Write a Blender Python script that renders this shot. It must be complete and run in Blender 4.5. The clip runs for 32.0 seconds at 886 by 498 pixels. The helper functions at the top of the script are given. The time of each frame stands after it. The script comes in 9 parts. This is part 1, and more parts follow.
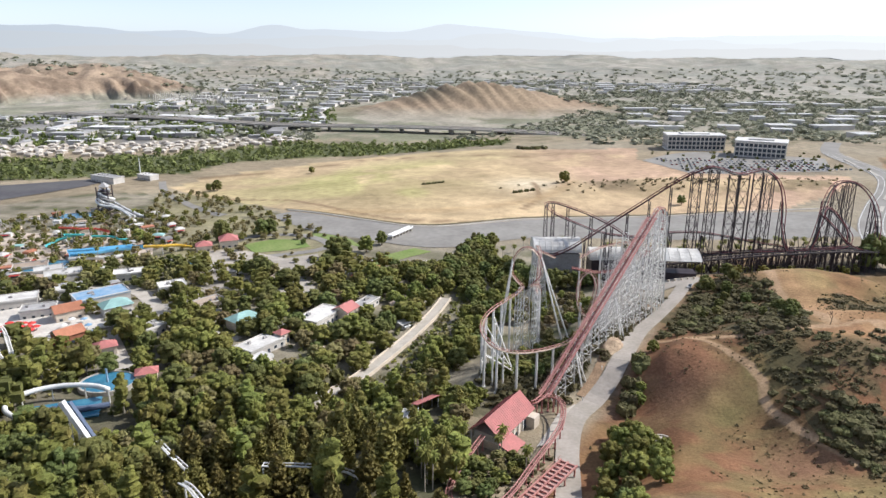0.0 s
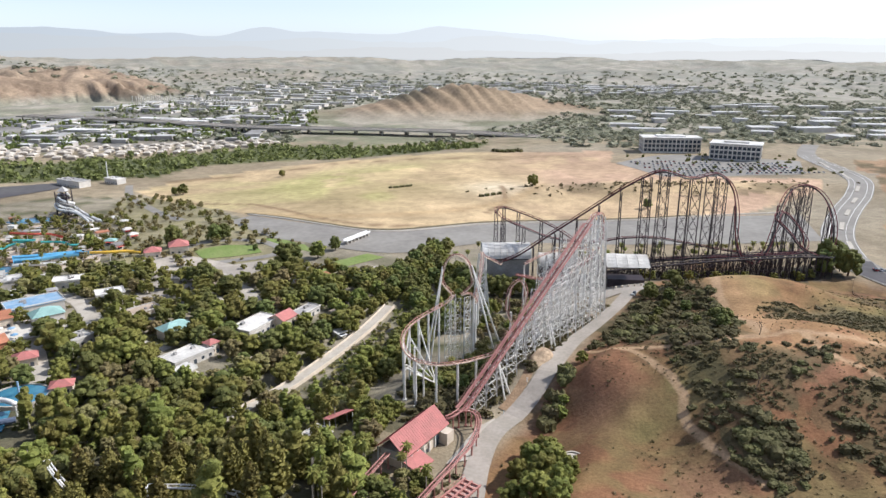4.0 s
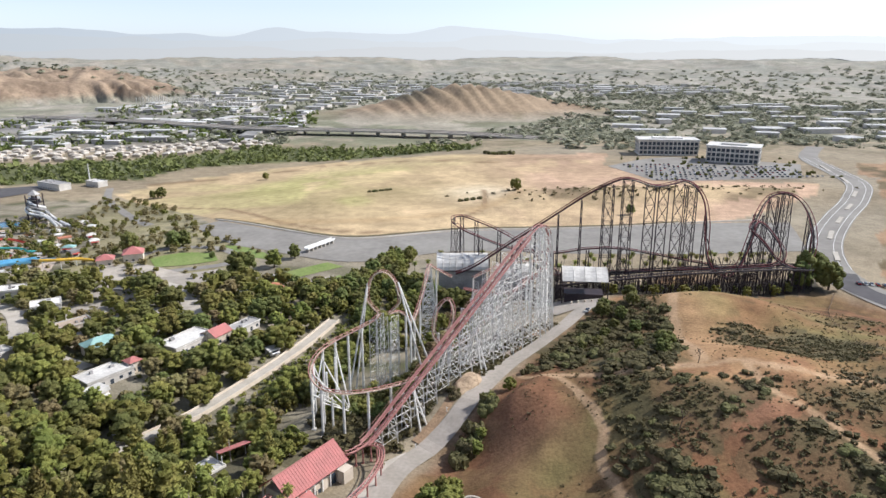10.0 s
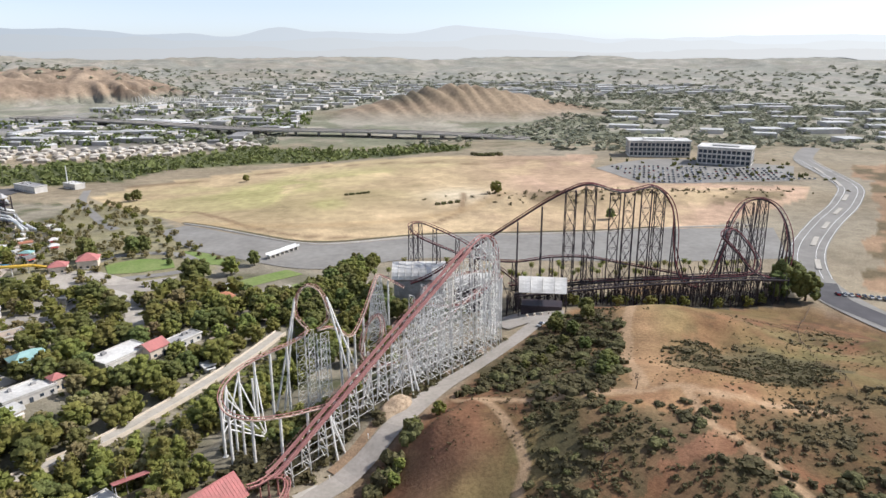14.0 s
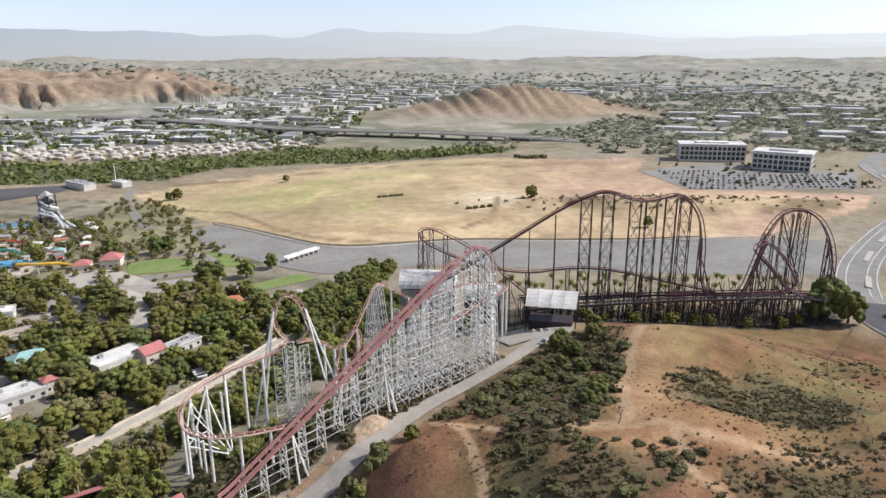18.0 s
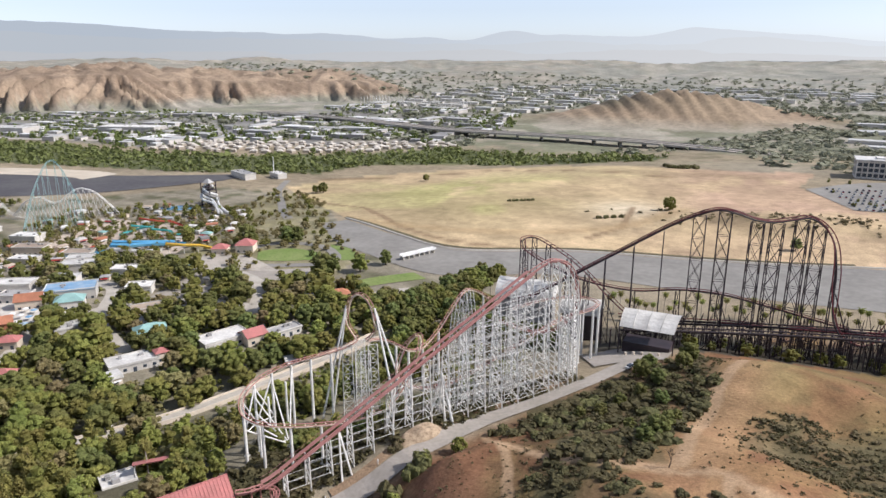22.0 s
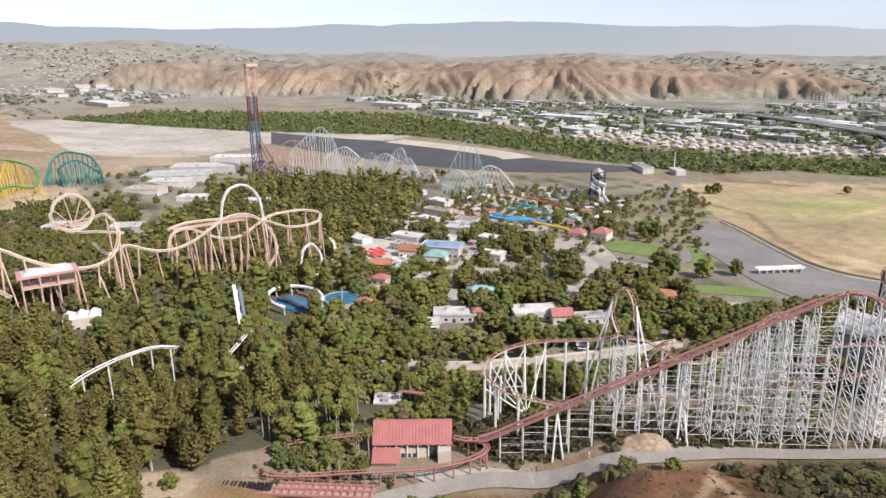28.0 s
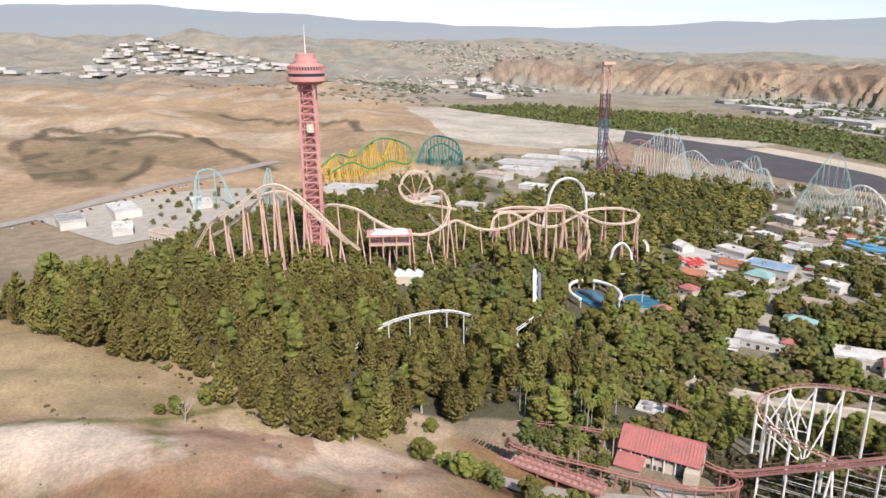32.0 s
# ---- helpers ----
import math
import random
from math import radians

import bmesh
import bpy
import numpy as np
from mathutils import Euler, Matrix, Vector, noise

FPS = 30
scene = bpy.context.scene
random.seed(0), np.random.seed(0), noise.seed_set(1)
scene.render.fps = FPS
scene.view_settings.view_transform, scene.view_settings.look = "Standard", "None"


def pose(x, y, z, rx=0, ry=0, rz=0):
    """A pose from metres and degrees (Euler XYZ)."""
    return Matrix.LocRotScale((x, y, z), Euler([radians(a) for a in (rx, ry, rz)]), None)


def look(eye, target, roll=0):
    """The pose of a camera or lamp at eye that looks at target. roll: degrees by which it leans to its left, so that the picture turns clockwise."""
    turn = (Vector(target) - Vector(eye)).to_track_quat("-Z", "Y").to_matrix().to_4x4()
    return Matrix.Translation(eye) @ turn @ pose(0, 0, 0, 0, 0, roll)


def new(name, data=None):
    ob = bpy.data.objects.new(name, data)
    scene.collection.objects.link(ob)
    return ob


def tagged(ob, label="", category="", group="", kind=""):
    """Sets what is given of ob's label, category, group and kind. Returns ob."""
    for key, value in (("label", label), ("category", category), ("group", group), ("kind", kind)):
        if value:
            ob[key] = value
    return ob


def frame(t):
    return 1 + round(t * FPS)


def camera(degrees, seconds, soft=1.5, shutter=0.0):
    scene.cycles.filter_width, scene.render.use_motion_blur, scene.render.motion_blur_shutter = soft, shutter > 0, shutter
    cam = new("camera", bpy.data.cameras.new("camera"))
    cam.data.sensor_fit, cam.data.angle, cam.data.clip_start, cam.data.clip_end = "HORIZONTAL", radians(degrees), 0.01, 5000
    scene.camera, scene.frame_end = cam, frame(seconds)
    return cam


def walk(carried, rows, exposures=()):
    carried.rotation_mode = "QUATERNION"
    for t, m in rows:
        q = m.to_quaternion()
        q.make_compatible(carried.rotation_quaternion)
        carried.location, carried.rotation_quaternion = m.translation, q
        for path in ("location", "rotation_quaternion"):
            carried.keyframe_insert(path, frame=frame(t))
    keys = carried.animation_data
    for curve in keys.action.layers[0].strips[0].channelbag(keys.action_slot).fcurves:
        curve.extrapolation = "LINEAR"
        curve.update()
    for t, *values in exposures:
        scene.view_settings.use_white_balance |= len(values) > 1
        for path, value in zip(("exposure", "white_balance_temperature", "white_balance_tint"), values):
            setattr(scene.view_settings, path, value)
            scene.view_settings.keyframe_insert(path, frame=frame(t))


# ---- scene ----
cam = camera(65.62, 32.0)

# time, eye x, y, z, heading to the left of +y, pitch, roll
PATH = (
    (0, -57.26, -24.76, 139.10, -0.902, -16.489, 0.150),
    (0.5, -53.79, -23.85, 139.06, -0.943, -16.480, 0.128),
    (1, -50.31, -22.96, 139.01, -1.049, -16.449, 0.128),
    (1.5, -46.82, -22.06, 138.97, -1.118, -16.419, 0.092),
    (2, -43.36, -21.08, 138.92, -1.238, -16.397, 0.073),
    (2.5, -39.68, -19.88, 138.87, -1.314, -16.341, 0.071),
    (3, -36.02, -18.67, 138.82, -1.383, -16.375, 0.093),
    (3.5, -32.43, -17.44, 138.76, -1.373, -16.347, 0.107),
    (5.5, -20.29, -12.04, 138.81, -0.444, -16.247, 0.160),
    (6, -17.47, -10.48, 138.91, -0.122, -16.255, 0.158),
    (6.5, -14.59, -8.90, 138.95, -0.002, -16.234, 0.178),
    (7, -11.81, -7.27, 139.00, -0.070, -16.261, 0.100),
    (7.5, -9.08, -5.60, 139.07, -0.081, -16.251, 0.056),
    (8, -6.11, -3.88, 139.15, -0.062, -16.286, 0.071),
    (8.5, -3.10, -2.06, 139.13, -0.015, -16.271, 0.050),
    (9, 0.00, -0.00, 139.10, 0.003, -16.299, 0.025),
    (9.5, 3.13, 2.08, 139.06, 0.050, -16.290, 0.035),
    (10, 6.37, 4.28, 139.03, 0.162, -16.335, -0.036),
    (10.5, 9.78, 6.42, 138.97, 0.211, -16.327, -0.060),
    (11, 13.37, 8.73, 138.80, 0.289, -16.336, -0.063),
    (11.5, 16.75, 11.12, 138.64, 0.429, -16.325, -0.094),
    (12, 20.27, 13.53, 138.52, 0.645, -16.356, -0.106),
    (12.5, 23.65, 15.86, 138.51, 0.815, -16.350, -0.102),
    (13, 26.93, 18.06, 138.55, 0.837, -16.384, -0.145),
    (13.5, 30.08, 20.16, 138.56, 0.754, -16.362, -0.143),
    (15.5, 42.87, 28.60, 138.51, 2.189, -16.366, -0.276),
    (16, 46.01, 30.79, 138.52, 3.291, -16.383, -0.361),
    (16.5, 49.19, 32.93, 138.46, 4.257, -16.388, -0.359),
    (17, 52.14, 35.02, 138.41, 4.733, -16.391, -0.364),
    (17.5, 55.19, 37.04, 138.25, 5.389, -16.350, -0.371),
    (18, 58.19, 39.05, 138.13, 6.029, -16.315, -0.384),
    (18.5, 61.13, 41.04, 137.96, 7.031, -16.235, -0.380),
    (19, 64.20, 43.01, 137.81, 8.025, -16.150, -0.411),
    (19.5, 67.37, 44.83, 137.69, 9.359, -16.103, -0.395),
    (20, 70.64, 46.53, 137.70, 10.843, -16.080, -0.345),
    (20.5, 73.87, 47.98, 137.86, 12.624, -16.074, -0.250),
    (21, 77.20, 49.17, 138.01, 14.887, -16.065, -0.233),
    (21.5, 80.88, 50.40, 138.06, 17.560, -16.072, -0.167),
    (22, 84.83, 51.79, 137.96, 19.699, -16.068, -0.103),
    (22.5, 88.60, 53.19, 137.89, 21.260, -16.094, -0.077),
    (23, 92.38, 54.74, 137.81, 23.128, -16.119, -0.061),
    (23.5, 96.06, 56.44, 137.71, 25.831, -16.145, -0.055),
    (24, 99.91, 58.15, 137.62, 28.910, -16.165, -0.022),
    (24.5, 103.76, 60.03, 137.52, 32.901, -16.177, 0.026),
    (25, 107.54, 62.26, 137.48, 36.426, -16.218, 0.012),
    (25.5, 111.19, 64.63, 137.39, 38.734, -16.226, -0.070),
    (27.5, 125.29, 75.81, 135.94, 53.002, -16.210, -0.638),
    (28, 128.47, 78.68, 135.79, 55.744, -16.194, -0.715),
    (28.5, 131.39, 81.61, 135.88, 58.539, -16.203, -0.722),
    (29, 134.05, 84.50, 135.97, 61.806, -16.204, -0.688),
    (29.5, 136.33, 87.32, 136.05, 65.243, -16.198, -0.587),
    (30, 138.18, 89.87, 136.14, 68.778, -16.207, -0.481),
    (30.5, 139.65, 91.81, 136.27, 73.187, -16.213, -0.431),
    (31, 140.76, 93.46, 136.31, 77.731, -16.181, -0.294),
    (31.5, 141.68, 94.86, 136.29, 81.866, -16.132, -0.237),
    (32, 142.44, 96.15, 136.24, 85.267, -16.127, -0.199),
)


def aim(x, y, z, yaw, pitch, roll):
    a, b = radians(yaw), radians(pitch)
    eye = Vector((x, y, z))
    return look(eye, eye + Vector((-math.sin(a) * math.cos(b), math.cos(a) * math.cos(b), math.sin(b))), roll)


walk(cam, [(row[0], aim(*row[1:])) for row in PATH], [(0, 0.76, 6200, 10), (12, 0.70, 6200, 10), (22, 0.57, 6250, 12), (27, 0.57, 6300, 13), (32, 0.58, 6450, 13)])

# ---- daylight ----
SUN_AZ, SUN_EL = 76.0, 42.0          # degrees to the right of +y, above the horizon
world = bpy.data.worlds.new("sky")
scene.world = world
world.use_nodes = True
wn = world.node_tree.nodes
sky = wn.new("ShaderNodeTexSky")
sky.sky_type, sky.sun_disc = "NISHITA", False
sky.sun_elevation, sky.sun_rotation = radians(SUN_EL), radians(SUN_AZ)
sky.altitude, sky.air_density, sky.dust_density, sky.ozone_density = 300, 0.9, 0.5, 1.5
wn["Background"].inputs["Strength"].default_value = 0.098
pale = wn.new("ShaderNodeHueSaturation")
pale.inputs["Saturation"].default_value = 0.4
world.node_tree.links.new(sky.outputs["Color"], pale.inputs["Color"])
cool = wn.new("ShaderNodeMix")
cool.data_type, cool.blend_type = "RGBA", "MULTIPLY"
cool.inputs["Factor"].default_value, cool.inputs["B"].default_value = 1.0, (0.92, 0.98, 1.1, 1)
world.node_tree.links.new(pale.outputs["Color"], cool.inputs["A"])
world.node_tree.links.new(cool.outputs["Result"], wn["Background"].inputs["Color"])
sun = new("sun", bpy.data.lights.new("sun", "SUN"))
sun.data.energy, sun.data.angle, sun.data.color = 3.6, radians(0.6), (1.0, 0.945, 0.88)
sun_dir = Vector((math.sin(radians(SUN_AZ)) * math.cos(radians(SUN_EL)), math.cos(radians(SUN_AZ)) * math.cos(radians(SUN_EL)), math.sin(radians(SUN_EL))))
sun.matrix_world = look(sun_dir * 500, (0, 0, 0))

# ---- materials ----
def mat(name, a, b=None, size=4.0, rough=0.8, fine=0.3, metal=0.0, bump=0.0, vary=0.0, spec=0.3):
    """A surface of colour a, mottled with b over patches of about size metres, with finer grain; vary: difference from object to object."""
    m = bpy.data.materials.new(name)
    m.use_nodes = True
    n, l = m.node_tree.nodes, m.node_tree.links
    p = n["Principled BSDF"]
    p.inputs["Roughness"].default_value, p.inputs["Metallic"].default_value = rough, metal
    p.inputs["Specular IOR Level"].default_value = spec
    geo = n.new("ShaderNodeNewGeometry")
    big, small = n.new("ShaderNodeTexNoise"), n.new("ShaderNodeTexNoise")
    for t, s, d in ((big, 1 / size, 4), (small, 7 / size, 3)):
        t.inputs["Scale"].default_value, t.inputs["Detail"].default_value = s, d
        l.new(geo.outputs["Position"], t.inputs["Vector"])
    ramp = n.new("ShaderNodeMapRange")
    ramp.inputs["From Min"].default_value, ramp.inputs["From Max"].default_value = 0.36, 0.64
    l.new(big.outputs["Fac"], ramp.inputs["Value"])
    mix = n.new("ShaderNodeMix")
    mix.data_type = "RGBA"
    mix.inputs["A"].default_value, mix.inputs["B"].default_value = (*a, 1), (*(b or [c * 0.8 for c in a]), 1)
    l.new(ramp.outputs["Result"], mix.inputs["Factor"])
    gain = n.new("ShaderNodeMapRange")
    gain.inputs["From Min"].default_value, gain.inputs["From Max"].default_value = 0.3, 0.7
    gain.inputs["To Min"].default_value, gain.inputs["To Max"].default_value = 1 - fine, 1 + fine
    l.new(small.outputs["Fac"], gain.inputs["Value"])
    hsv = n.new("ShaderNodeHueSaturation")
    l.new(mix.outputs["Result"], hsv.inputs["Color"])
    value = gain.outputs["Result"]
    if vary:
        info, spread, times = n.new("ShaderNodeObjectInfo"), n.new("ShaderNodeMapRange"), n.new("ShaderNodeMath")
        spread.inputs["To Min"].default_value, spread.inputs["To Max"].default_value = 1 - vary, 1 + vary
        l.new(info.outputs["Random"], spread.inputs["Value"])
        times.operation = "MULTIPLY"
        l.new(spread.outputs["Result"], times.inputs[0]), l.new(value, times.inputs[1])
        value = times.outputs["Value"]
    l.new(value, hsv.inputs["Value"])
    l.new(hsv.outputs["Color"], p.inputs["Base Color"])
    if bump:
        bp = n.new("ShaderNodeBump")
        bp.inputs["Strength"].default_value, bp.inputs["Distance"].default_value = 0.6, bump
        l.new(small.outputs["Fac"], bp.inputs["Height"]), l.new(bp.outputs["Normal"], p.inputs["Normal"])
    return m


def leaf_mat(name, a, b, vary=0.3, hue=0.02):
    """Foliage: the colour goes from tree to tree and from clump to clump; light passes through the leaves a little."""
    m = bpy.data.materials.new(name)
    m.use_nodes = True
    n, l = m.node_tree.nodes, m.node_tree.links
    p = n["Principled BSDF"]
    p.inputs["Roughness"].default_value, p.inputs["Specular IOR Level"].default_value = 0.75, 0.15
    geo, info = n.new("ShaderNodeNewGeometry"), n.new("ShaderNodeObjectInfo")
    mix = n.new("ShaderNodeMix")
    mix.data_type = "RGBA"
    mix.inputs["A"].default_value, mix.inputs["B"].default_value = (*a, 1), (*b, 1)
    patch = n.new("ShaderNodeTexNoise")
    patch.inputs["Scale"].default_value, patch.inputs["Detail"].default_value = 0.11, 2
    l.new(geo.outputs["Position"], patch.inputs["Vector"])
    spread = n.new("ShaderNodeMapRange")
    spread.inputs["From Min"].default_value, spread.inputs["From Max"].default_value = 0.35, 0.65
    l.new(patch.outputs["Fac"], spread.inputs["Value"])
    scaled = n.new("ShaderNodeMath")
    scaled.operation = "MULTIPLY"
    scaled.inputs[1].default_value = 1.2
    l.new(info.outputs["Random"], scaled.inputs[0])
    half = n.new("ShaderNodeMath")
    half.operation = "MULTIPLY_ADD"
    half.inputs[1].default_value = 0.8
    l.new(spread.outputs["Result"], half.inputs[0]), l.new(scaled.outputs["Value"], half.inputs[2])
    halved = n.new("ShaderNodeMath")
    halved.operation = "MULTIPLY"
    halved.inputs[1].default_value = 0.5
    l.new(half.outputs["Value"], halved.inputs[0])
    l.new(halved.outputs["Value"], mix.inputs["Factor"])
    gain = n.new("ShaderNodeMapRange")
    gain.inputs["To Min"].default_value, gain.inputs["To Max"].default_value = 1 - 0.6 * vary, 1 + 0.6 * vary
    l.new(geo.outputs["Random Per Island"], gain.inputs["Value"])
    shift = n.new("ShaderNodeMapRange")
    shift.inputs["To Min"].default_value, shift.inputs["To Max"].default_value = 0.5 - hue, 0.5 + hue
    l.new(info.outputs["Random"], shift.inputs["Value"])
    hsv = n.new("ShaderNodeHueSaturation")
    l.new(mix.outputs["Result"], hsv.inputs["Color"]), l.new(gain.outputs["Result"], hsv.inputs["Value"]), l.new(shift.outputs["Result"], hsv.inputs["Hue"])
    l.new(hsv.outputs["Color"], p.inputs["Base Color"])
    fine, speck = n.new("ShaderNodeTexNoise"), n.new("ShaderNodeMapRange")
    fine.inputs["Scale"].default_value, fine.inputs["Detail"].default_value, fine.inputs["Roughness"].default_value = 1.9, 4, 0.65
    l.new(geo.outputs["Position"], fine.inputs["Vector"]), l.new(fine.outputs["Fac"], speck.inputs["Value"])
    speck.inputs["From Min"].default_value, speck.inputs["From Max"].default_value = 0.33, 0.67
    speck.inputs["To Min"].default_value, speck.inputs["To Max"].default_value = 0.7, 1.25
    both_values = n.new("ShaderNodeMath")
    both_values.operation = "MULTIPLY"
    l.new(gain.outputs["Result"], both_values.inputs[0]), l.new(speck.outputs["Result"], both_values.inputs[1])
    l.new(both_values.outputs["Value"], hsv.inputs["Value"])
    bp = n.new("ShaderNodeBump")
    bp.inputs["Strength"].default_value, bp.inputs["Distance"].default_value = 0.9, 0.35
    l.new(fine.outputs["Fac"], bp.inputs["Height"]), l.new(bp.outputs["Normal"], p.inputs["Normal"])
    thin = n.new("ShaderNodeBsdfTranslucent")
    l.new(hsv.outputs["Color"], thin.inputs["Color"])
    both = n.new("ShaderNodeMixShader")
    both.inputs["Fac"].default_value = 0.28
    l.new(p.outputs["BSDF"], both.inputs[1]), l.new(thin.outputs["BSDF"], both.inputs[2])
    l.new(both.outputs["Shader"], n["Material Output"].inputs["Surface"])
    return m


def ground_mat():
    """Soil, dry grass and scrub: the cover's colour lies on the sheet, grain and tufts are added at three sizes."""
    m = bpy.data.materials.new("ground")
    m.use_nodes = True
    n, l = m.node_tree.nodes, m.node_tree.links
    p = n["Principled BSDF"]
    p.inputs["Roughness"].default_value, p.inputs["Specular IOR Level"].default_value = 0.95, 0.1
    geo, cover = n.new("ShaderNodeNewGeometry"), n.new("ShaderNodeAttribute")
    cover.attribute_name = "cover"
    value = None
    for s, d, low, high in ((0.012, 5, 0.82, 1.18), (0.11, 4, 0.84, 1.15), (3.1, 3, 0.84, 1.16), (0.9, 3, 0.86, 1.14)):
        t, r = n.new("ShaderNodeTexNoise"), n.new("ShaderNodeMapRange")
        t.inputs["Scale"].default_value, t.inputs["Detail"].default_value = s, d
        l.new(geo.outputs["Position"], t.inputs["Vector"])
        r.inputs["From Min"].default_value, r.inputs["From Max"].default_value = 0.33, 0.67
        r.inputs["To Min"].default_value, r.inputs["To Max"].default_value = low, high
        l.new(t.outputs["Fac"], r.inputs["Value"])
        if value:
            x = n.new("ShaderNodeMath")
            x.operation = "MULTIPLY"
            l.new(value, x.inputs[0]), l.new(r.outputs["Result"], x.inputs[1])
            value = x.outputs["Value"]
        else:
            value = r.outputs["Result"]
    hsv = n.new("ShaderNodeHueSaturation")
    l.new(cover.outputs["Color"], hsv.inputs["Color"]), l.new(value, hsv.inputs["Value"])
    l.new(hsv.outputs["Color"], p.inputs["Base Color"])
    bp = n.new("ShaderNodeBump")
    bp.inputs["Strength"].default_value, bp.inputs["Distance"].default_value = 0.5, 0.4
    l.new(t.outputs["Fac"], bp.inputs["Height"]), l.new(bp.outputs["Normal"], p.inputs["Normal"])
    return m


WHITE_STEEL = mat("white_steel", (0.77, 0.755, 0.72), (0.66, 0.63, 0.58), 5, 0.5, 0.06)
RED_STEEL = mat("red_steel", (0.36, 0.16, 0.14), (0.42, 0.21, 0.18), 6, 0.6, 0.1)
DARK_STEEL = mat("dark_steel", (0.035, 0.028, 0.033), (0.055, 0.04, 0.045), 6, 0.5, 0.15)
MAROON_STEEL = mat("maroon_steel", (0.17, 0.035, 0.04), (0.11, 0.03, 0.035), 6, 0.45, 0.1)
CORAL_STEEL = mat("coral_steel", (0.56, 0.34, 0.27), (0.60, 0.42, 0.34), 8, 0.5, 0.08)
CREAM_STEEL = mat("cream_steel", (0.66, 0.51, 0.39), (0.70, 0.58, 0.46), 8, 0.5, 0.06)
PINK_STEEL = mat("pink_steel", (0.56, 0.25, 0.23), (0.60, 0.31, 0.28), 8, 0.5, 0.08)
YELLOW_STEEL = mat("yellow_steel", (0.62, 0.42, 0.06), None, 6, 0.5, 0.08)
TEAL_STEEL = mat("teal_steel", (0.05, 0.22, 0.20), None, 6, 0.5, 0.08)
GREEN_STEEL = mat("green_steel", (0.10, 0.32, 0.10), None, 6, 0.5, 0.08)
BLUE_STEEL = mat("blue_steel", (0.11, 0.14, 0.21), None, 6, 0.5, 0.08)
AQUA_STEEL = mat("aqua_steel", (0.36, 0.55, 0.54), None, 6, 0.5, 0.08)
RED_ROOF = mat("red_roof", (0.46, 0.17, 0.155), (0.38, 0.15, 0.135), 3, 0.7, 0.12)
CREAM_WALL = mat("cream_wall", (0.62, 0.54, 0.44), (0.55, 0.47, 0.38), 3, 0.85, 0.1, vary=0.1)
PALE_WALL = mat("pale_wall", (0.60, 0.57, 0.52), (0.5, 0.47, 0.43), 8, 0.85, 0.1, vary=0.2)
WHITE_ROOF = mat("white_roof", (0.66, 0.64, 0.60), (0.48, 0.46, 0.43), 8, 0.7, 0.12, vary=0.18)
GREY_ROOF = mat("grey_roof", (0.34, 0.33, 0.32), (0.26, 0.25, 0.24), 6, 0.8, 0.12, vary=0.3)
TAN_ROOF = mat("tan_roof", (0.45, 0.36, 0.28), (0.36, 0.28, 0.22), 5, 0.8, 0.12, vary=0.25)
TERRACOTTA = mat("terracotta", (0.40, 0.17, 0.10), None, 4, 0.8, 0.12, vary=0.2)
TEAL_ROOF = mat("teal_roof", (0.28, 0.45, 0.42), None, 4, 0.7, 0.1)
BLUE_ROOF = mat("blue_roof", (0.16, 0.30, 0.46), (0.3, 0.4, 0.5), 4, 0.6, 0.12)
CONCRETE = mat("concrete", (0.45, 0.41, 0.355), (0.37, 0.335, 0.285), 6, 0.9, 0.1)
ASPHALT = mat("asphalt", (0.215, 0.20, 0.18), (0.26, 0.245, 0.22), 30, 0.9, 0.1)
DARK_ASPHALT = mat("dark_asphalt", (0.075, 0.07, 0.075), (0.10, 0.095, 0.095), 40, 0.9, 0.12)
ROAD = mat("road_surface", (0.36, 0.32, 0.28), (0.30, 0.27, 0.23), 9, 0.9, 0.1)
DIRT = mat("bare_dirt", (0.33, 0.225, 0.14), (0.24, 0.16, 0.10), 4, 0.95, 0.25)
SAND = mat("pale_sand", (0.56, 0.49, 0.39), (0.48, 0.41, 0.32), 60, 0.95, 0.1)
LAWN = mat("lawn", (0.15, 0.21, 0.055), (0.20, 0.24, 0.08), 12, 0.95, 0.2)
PAINT = mat("white_paint", (0.78, 0.77, 0.74), None, 5, 0.7, 0.06)
GLASS = mat("dark_glass", (0.03, 0.045, 0.06), (0.05, 0.06, 0.08), 9, 0.12, 0.1, spec=0.6)
WATER = mat("water", (0.04, 0.16, 0.26), (0.07, 0.22, 0.31), 4, 0.12, 0.1, spec=0.5)
BARK = mat("bark", (0.17, 0.12, 0.085), (0.11, 0.08, 0.06), 1.0, 0.95, 0.3)
PALE_BARK = mat("pale_bark", (0.42, 0.37, 0.31), None, 1.0, 0.95, 0.2)
RUBBER = mat("rubber", (0.03, 0.03, 0.03), None, 1, 0.9, 0.1)
CAR_WHITE = mat("car_white", (0.72, 0.72, 0.72), None, 2, 0.25, 0.02, spec=0.5)
CAR_GREY = mat("car_grey", (0.18, 0.18, 0.19), None, 2, 0.25, 0.02, 0.4, spec=0.5)
CAR_DARK = mat("car_dark", (0.025, 0.026, 0.03), None, 2, 0.25, 0.02, spec=0.5)
CAR_RED = mat("car_red", (0.30, 0.03, 0.03), None, 2, 0.25, 0.02, spec=0.5)
RED_CLOTH = mat("red_cloth", (0.62, 0.06, 0.05), None, 2, 0.8, 0.06)
GROUND = ground_mat()
LEAF_BROAD = leaf_mat("broad_leaves", (0.118, 0.15, 0.036), (0.305, 0.272, 0.078), 0.25, 0.045)
LEAF_PINE = leaf_mat("pine_needles", (0.15, 0.142, 0.043), (0.295, 0.245, 0.08), 0.25, 0.02)
